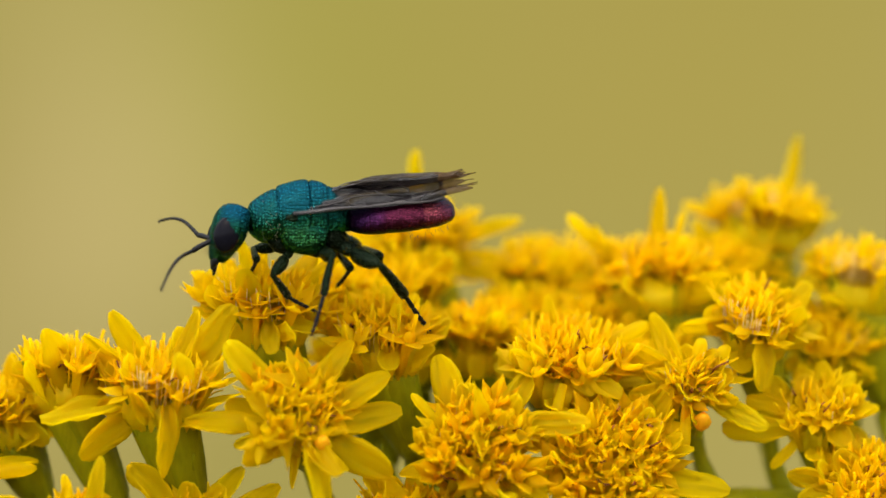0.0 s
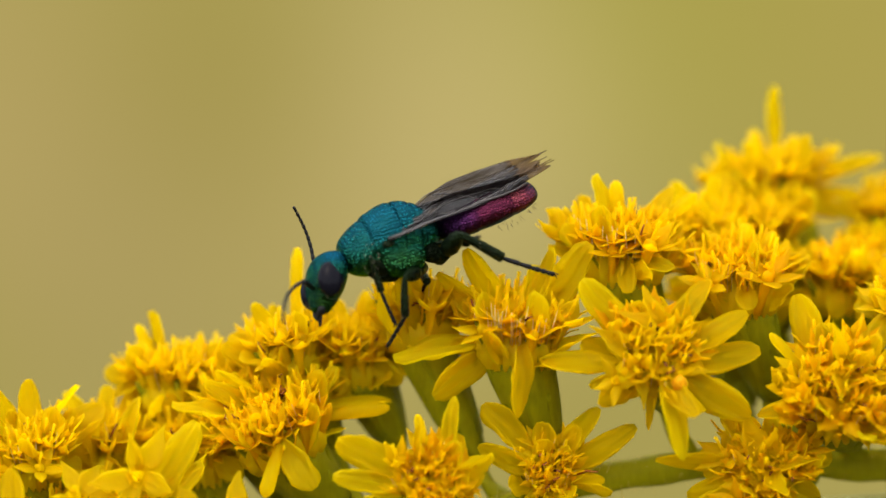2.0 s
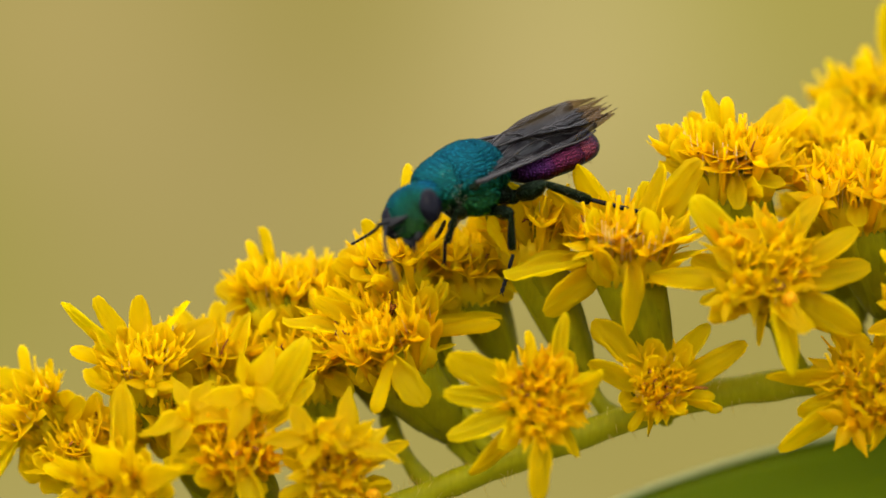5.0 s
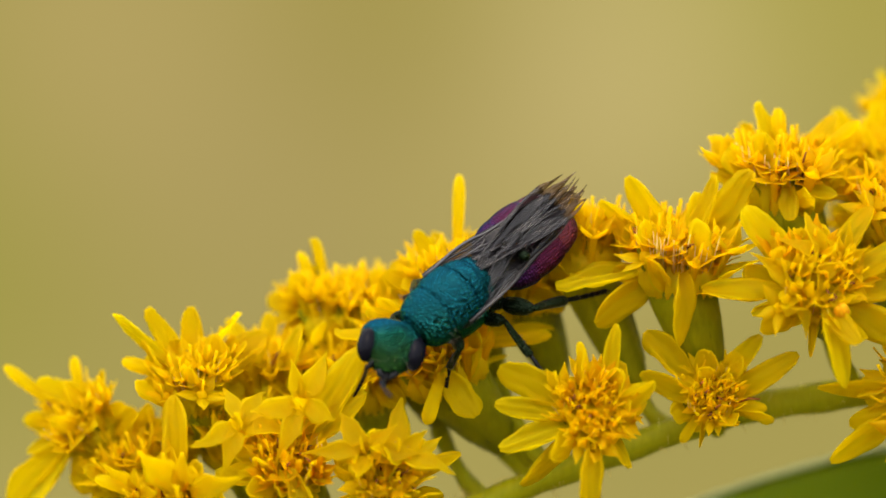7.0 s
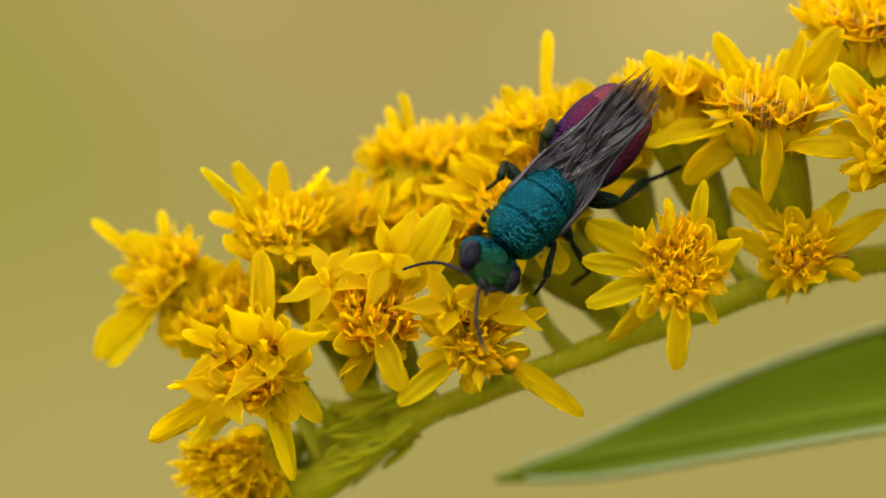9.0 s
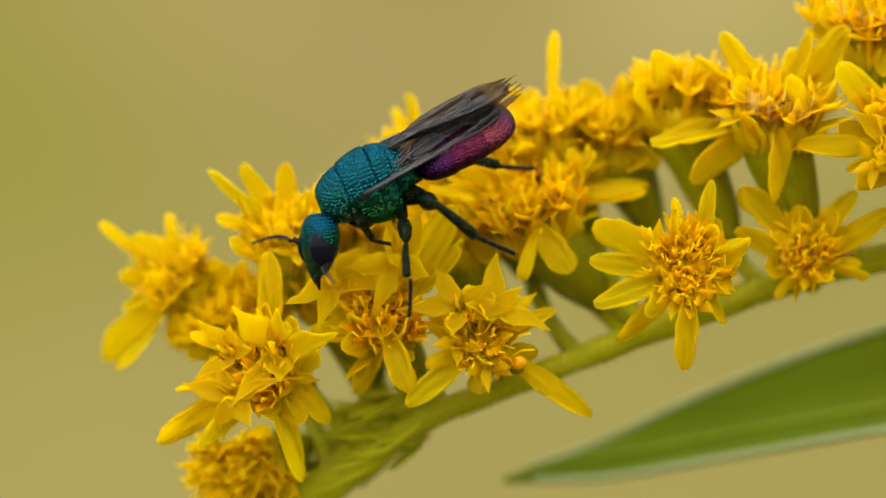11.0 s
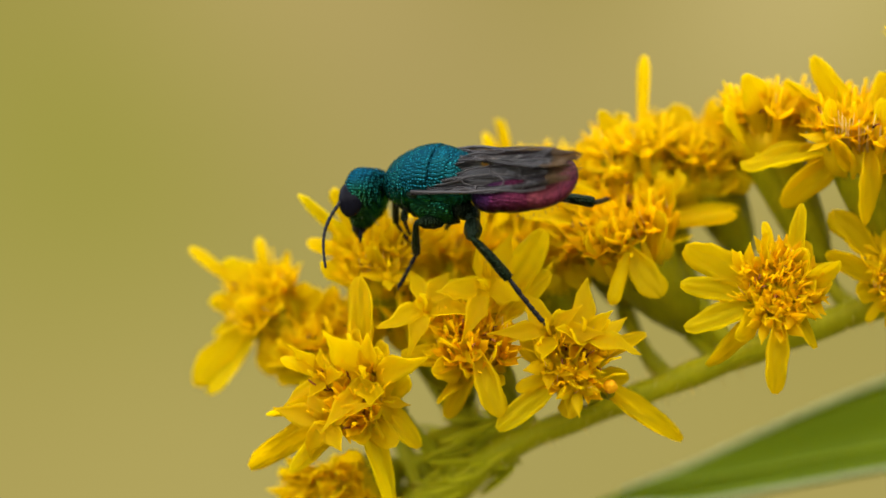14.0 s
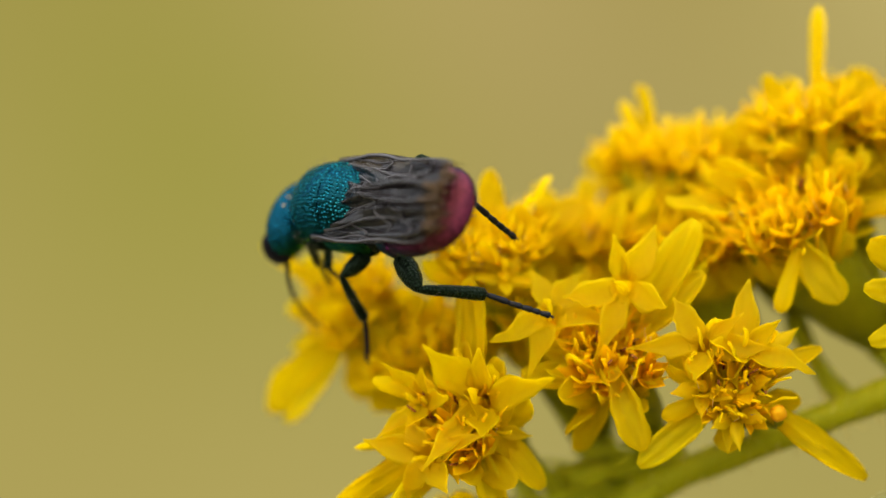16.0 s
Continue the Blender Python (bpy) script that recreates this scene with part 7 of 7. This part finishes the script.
    walk(WASP["scape_L"], [
        (0, mm(2.5, 0.59, -0.64, 17, 26.9, 8.4)), (0.5, mm(2.53, 0.33, -0.79, 29, -8.6, 30.8)), (1, mm(2.56, 0.32, -0.71, 12, -29.2, 80.8)),
        (1.5, mm(2.67, 0.29, -0.52, 23, -35.6, 57.3)), (2, mm(2.55, 0.35, -0.73, 26, -39.5, 51.5)), (2.5, mm(2.55, 0.35, -0.71, 24, -40, 55.2)),
        (3, mm(2.63, 0.39, -0.67, 31, -15.1, 47.1)), (3.5, mm(2.46, 0.26, -0.92, 34, 3.1, 29.1)), (4, mm(2.36, 0.78, -0.28, 21, 15, -17.2)),
        (6.5, mm(2.4, 0.65, -0.51, 30, 42.8, 3.4)), (7, mm(2.45, 0.24, -0.02, 47, 29.5, 33.5)), (7.5, mm(2.25, 0.66, 0.3, 30, 25.1, 3.9)),
        (8, mm(1.82, 0.35, 1, 35, -0.6, 12.3)), (8.5, mm(2.3, 0.52, 0.19, 35, -5, 7.5)), (9, mm(2.24, 0.3, 0.33, 37, -12, -7.3)),
        (10.27, mm(2.16, 0.58, -0.53, -1, -27.1, 58.1)), (11.5, mm(2.11, 0.89, -1.44, -31, -1.5, 118)), (12, mm(1.98, 1.16, -0.97, -32, -64.2, 83.1)),
        (12.5, mm(2.23, 0.76, -0.78, -42, -54, 94.3)), (13, mm(2.18, 0.98, -0.65, -41, -49.3, 92.4)), (13.5, mm(2.39, 0.54, -0.88, -61, -52.9, 119)),
        (14, mm(2.41, 0.99, -0.49, -39, -54.1, 93.8)), (14.5, mm(2.54, 0.32, -0.56, -47, -60.3, 103)), (15, mm(2.56, 0.25, -0.77, -17, -38.3, 68)),
        (15.5, mm(2.56, 0.36, -0.22, -35, 5.7, 88.3)), (15.7, mm(2.68, 0.23, -0.31, -47, -50.7, 76.7)), (16, mm(2.44, 0.68, -0.57, -61, 2.4, 138)),
    ])
    walk(WASP["flagellum_L"], [
        (0, mm(3.16, 0.68, -0.98, 4, 19.5, 62)), (0.5, mm(3.17, 0.71, -0.68, -11, 57.1, 22.7)), (1, mm(2.66, 0.97, -0.35, 31, 25.6, 69.1)),
        (1.5, mm(3, 0.81, -0.09, 22, 37, 52.2)), (2, mm(2.91, 0.81, -0.25, 25, 13.1, 53.1)), (2.5, mm(2.88, 0.83, -0.22, 32, -30.3, 73.8)),
        (3, mm(3.12, 0.92, -0.47, 41, 18.8, 83.3)), (3.5, mm(3.11, 0.63, -0.96, 23, 30.3, 47.9)), (4, mm(3.05, 0.57, -0.47, 35, 48.2, 68.4)),
        (5.267, mm(3.08, 0.58, -0.72, 50, 7.5, 61.1)), (6.5, mm(2.95, 0.68, -1.02, 72, -29.4, 42.1)), (7, mm(2.99, 0.6, -0.39, 73, -46.8, 41.8)),
        (7.5, mm(2.93, 0.7, -0.01, 75, -19.5, 39.5)), (8, mm(2.55, 0.51, 1.01, 70, -60.7, 50)), (8.5, mm(3.04, 0.62, 0.26, 62, -39.6, 63)),
        (9, mm(2.97, 0.21, 0.49, 70, -13.6, 41)), (11.5, mm(1.76, 1.55, -1.42, 46, -7.3, 97.2)), (12, mm(2.02, 1.48, -0.29, 46, 15.1, 80.6)),
        (12.5, mm(2.19, 1.2, -0.17, 47, 8.5, 86.6)), (13, mm(2.16, 1.46, -0.08, 48, -0.4, 95.5)), (13.5, mm(2.17, 0.93, -0.28, 49, -14.7, 93.8)),
        (14, mm(2.38, 1.43, 0.11, 55, 21.4, 96.8)), (14.5, mm(2.46, 0.68, 0.09, 57, -15.7, 58.6)), (15, mm(2.78, 0.8, -0.31, 67, 21.9, 82.8)),
        (15.5, mm(2.58, 1.11, -0.29, 62, 39.6, 73.6)), (15.7, mm(2.79, 0.69, 0.27, -3, 22.9, 0)), (16, mm(1.89, 1.19, -0.6, 32, 60, 75.9)),
    ])
    walk(WASP["scape_R"], [
        (0, mm(2.52, 0.34, -0.71, 12, 0.1, -55.7)), (0.5, mm(2.55, 0.08, -0.85, 9, 18.2, -95.1)), (1, mm(2.58, 0.07, -0.77, 17, -15.5, -73.6)),
        (1.5, mm(2.7, 0.04, -0.58, 33, -53.8, -106)), (2, mm(2.61, 0.12, -0.84, 48, -12.6, -117)), (2.5, mm(2.62, 0.12, -0.81, 46, -20.5, -108)),
        (3, mm(2.73, 0.17, -0.78, 30, -68, -75.5)), (3.267, mm(2.61, 0.1, -0.88, 58, -29.6, -91.5)), (3.5, mm(2.49, 0.02, -0.99, 73, 9.7, -87.8)),
        (4, mm(2.43, 0.62, -0.47, 68, 8.2, -20.5)), (6.5, mm(2.54, 0.43, -0.55, 65, 23.1, -31.9)), (7, mm(2.6, 0.03, -0.02, 74, 23.6, -4.6)),
        (7.5, mm(2.35, 0.42, 0.34, 48, 14.5, -56.7)), (8, mm(1.87, 0.1, 1.06, 49, 1.7, -33.6)), (8.5, mm(2.37, 0.27, 0.24, 49, -4.2, -39.3)),
        (9, mm(2.31, 0.06, 0.38, 53, 17.5, -29.7)), (11.5, mm(2.08, 0.66, -1.57, 91, -53, -50.1)), (12, mm(1.81, 1.05, -1.12, 89, -51.9, -47.4)),
        (12.5, mm(2.16, 0.63, -0.99, 104, -53.8, -65.6)), (13, mm(2.12, 0.84, -0.86, 95, -54, -54.7)), (13.5, mm(2.39, 0.29, -0.95, 97, 3.7, -11.2)),
        (14, mm(2.41, 0.79, -0.67, 130, -31.5, -63.7)), (14.5, mm(2.55, 0.09, -0.7, 124, 8.5, -32.4)), (15, mm(2.57, 0, -0.82, 126, 35.3, -22.3)),
        (15.5, mm(2.61, 0.18, -0.4, 117, 16.5, -45.4)), (15.7, mm(2.73, -0.01, -0.39, 136, -10.9, 19.2)),
        (16, mm(2.49, 0.44, -0.65, 130, 23.2, -5.2)),
    ])
    walk(WASP["flagellum_R"], [
        (0, mm(2.94, -0.28, -0.71, 11, 1.7, -60.9)), (0.5, mm(2.48, -0.63, -1.09, 18, 52.5, -53.1)), (1, mm(2.79, -0.62, -0.57, 23, 50.8, -46.1)),
        (1.5, mm(2.58, -0.39, 0.03, 29, 10.8, -46.2)), (1.733, mm(2.43, -0.46, -0.32, 57, -35.3, -38.6)),
        (2, mm(2.27, -0.53, -0.68, -45, -106.8, 85.9)), (2.5, mm(2.39, -0.54, -0.55, -36, -107.6, 76)), (2.733, mm(2.6, -0.32, -0.32, 109, -28, -80)),
        (3, mm(2.8, -0.1, -0.09, 95, 18.1, -83.8)), (3.5, mm(2.52, -0.72, -1.11, 84, 40.9, -100)), (4, mm(3.13, 0.36, -0.57, 74, 45.8, -114)),
        (6.5, mm(3.12, 0.07, -0.85, 97, 30.7, -70.1)), (7, mm(3.29, -0.03, -0.32, 126, 83.4, -38.5)), (7.5, mm(2.75, -0.19, 0.15, 60, 64.9, -108)),
        (8, mm(2.49, -0.31, 1.04, 93, 32.5, -54)), (8.5, mm(2.94, -0.2, 0.29, 87, 53.7, -61.2)), (9, mm(2.93, -0.3, 0.15, 85, 47.7, -63.8)),
        (11.5, mm(2.37, 0.32, -0.97, 87, 3.1, -57.8)), (12, mm(2.12, 0.7, -0.53, 87, -11.6, -56.4)), (12.5, mm(2.34, 0.23, -0.39, 87, 4.3, -57.8)),
        (13, mm(2.37, 0.49, -0.25, 84, 7.8, -77.2)), (13.27, mm(2.82, 0.23, -0.47, 131, 44.8, -39.3)), (13.5, mm(3.12, 0.14, -1, -159, 32.2, 23.5)),
        (14, mm(2.69, 0.22, -0.28, 167, 39.1, -33.8)), (14.5, mm(3.17, -0.31, -0.81, -171, 26.6, -0.4)),
        (15, mm(3.14, -0.23, -1.26, -156, 61.2, 22.5)), (15.27, mm(3.11, -0.4, -0.83, 151, 33.9, -22.8)),
        (15.5, mm(3.12, -0.33, -0.61, 131, -4.8, -32.5)), (15.7, mm(3.42, 0.23, -0.24, 143, 18.9, 11.3)), (16, mm(3.18, 0.38, -0.95, 138, 44.1, 5.8)),
    ])
    walk(WASP["wing_L"], [
        (0, mm(0.2, 0.93, 0.24, -21, 8.5, 5)), (0.5, mm(0.2, 0.93, 0.24, -21, 7.5, 5)), (1, mm(0.2, 0.93, 0.24, -21, 7.5, 5)),
        (1.5, mm(0.2, 0.93, 0.24, -21, 7.5, 5)), (2, mm(0.2, 0.93, 0.24, -21, 7, 5)), (2.5, mm(0.2, 0.93, 0.24, -21, 7.5, 5)),
        (3, mm(0.2, 0.93, 0.24, -21, 8, 5)), (3.5, mm(0.2, 0.93, 0.24, -21, 9, 5)), (4, mm(0.2, 0.93, 0.24, -21, 7.5, 5)),
        (4.2, mm(0.2, 0.93, 0.24, -21, 7.5, 5)), (6.3, mm(0.2, 0.93, 0.24, -21, 11.5, 9.5)), (6.5, mm(0.2, 0.93, 0.24, -21, 11.5, 9.5)),
        (7, mm(0.2, 0.93, 0.24, -21, 8.5, 9.5)), (7.5, mm(0.2, 0.93, 0.24, -21, 8.5, 9.5)), (8, mm(0.2, 0.93, 0.24, -21, 8.5, 9.5)),
        (8.5, mm(0.2, 0.93, 0.24, -21, 8.5, 9.5)), (9, mm(0.2, 0.93, 0.24, -21, 8.5, 9.5)), (9.2, mm(0.2, 0.93, 0.24, -21, 8.5, 9.5)),
        (11.3, mm(0.2, 0.93, 0.24, -21, 7, 9.5)), (11.5, mm(0.2, 0.93, 0.24, -21, 7, 9.5)), (12, mm(0.2, 0.93, 0.24, -21, 6, 7)),
        (12.5, mm(0.2, 0.93, 0.24, -21, 6.5, 7)), (13, mm(0.2, 0.93, 0.24, -21, 6.5, 7)), (13.5, mm(0.2, 0.93, 0.24, -21, 7, 6)),
        (14, mm(0.2, 0.93, 0.24, -21, 7, 6)), (14.5, mm(0.2, 0.93, 0.24, -21, 8, 6)), (15, mm(0.2, 0.93, 0.24, -21, 8, 5)),
        (15.5, mm(0.2, 0.93, 0.24, -21, 6.5, 5)), (15.7, mm(0.2, 0.93, 0.24, -21, 7.5, 4)), (16, mm(0.2, 0.93, 0.24, -21, 8.5, 3.5)),
    ])
    walk(WASP["wing_R"], [
        (0, mm(0.2, -0.93, 0.24, 15, 11, -9.5)), (0.5, mm(0.2, -0.93, 0.24, 15, 6, -9.5)), (1, mm(0.2, -0.93, 0.24, 15, 6, -9.5)),
        (1.5, mm(0.2, -0.93, 0.24, 15, 6, -9.5)), (2, mm(0.2, -0.93, 0.24, 15, 5.5, -9.5)), (2.5, mm(0.2, -0.93, 0.24, 15, 6, -9.5)),
        (3, mm(0.2, -0.93, 0.24, 15, 6.5, -9.5)), (3.5, mm(0.2, -0.93, 0.24, 15, 7.5, -9.5)), (4, mm(0.2, -0.93, 0.24, 15, 6, -9.5)),
        (4.2, mm(0.2, -0.93, 0.24, 15, 6, -9.5)), (6.3, mm(0.2, -0.93, 0.24, 21, 11.5, -9.5)), (6.5, mm(0.2, -0.93, 0.24, 21, 11.5, -9.5)),
        (7, mm(0.2, -0.93, 0.24, 21, 8.5, -9.5)), (7.5, mm(0.2, -0.93, 0.24, 21, 8.5, -9.5)), (8, mm(0.2, -0.93, 0.24, 21, 8.5, -9.5)),
        (8.5, mm(0.2, -0.93, 0.24, 21, 8.5, -9.5)), (9, mm(0.2, -0.93, 0.24, 21, 8.5, -9.5)), (9.2, mm(0.2, -0.93, 0.24, 21, 8.5, -9.5)),
        (11.3, mm(0.2, -0.93, 0.24, 21, 9.5, -9.5)), (11.5, mm(0.2, -0.93, 0.24, 21, 9.5, -9.5)), (12, mm(0.2, -0.93, 0.24, 21, 8.5, -7)),
        (12.5, mm(0.2, -0.93, 0.24, 21, 9, -7)), (13, mm(0.2, -0.93, 0.24, 21, 9, -7)), (13.5, mm(0.2, -0.93, 0.24, 21, 7, -6)),
        (14, mm(0.2, -0.93, 0.24, 21, 7, -6)), (14.5, mm(0.2, -0.93, 0.24, 21, 8, -6)), (15, mm(0.2, -0.93, 0.24, 21, 8, -5)),
        (15.5, mm(0.2, -0.93, 0.24, 21, 6.5, -5)), (15.7, mm(0.2, -0.93, 0.24, 21, 7.5, -4)), (16, mm(0.2, -0.93, 0.24, 21, 8.5, -3.5)),
    ])


motions()
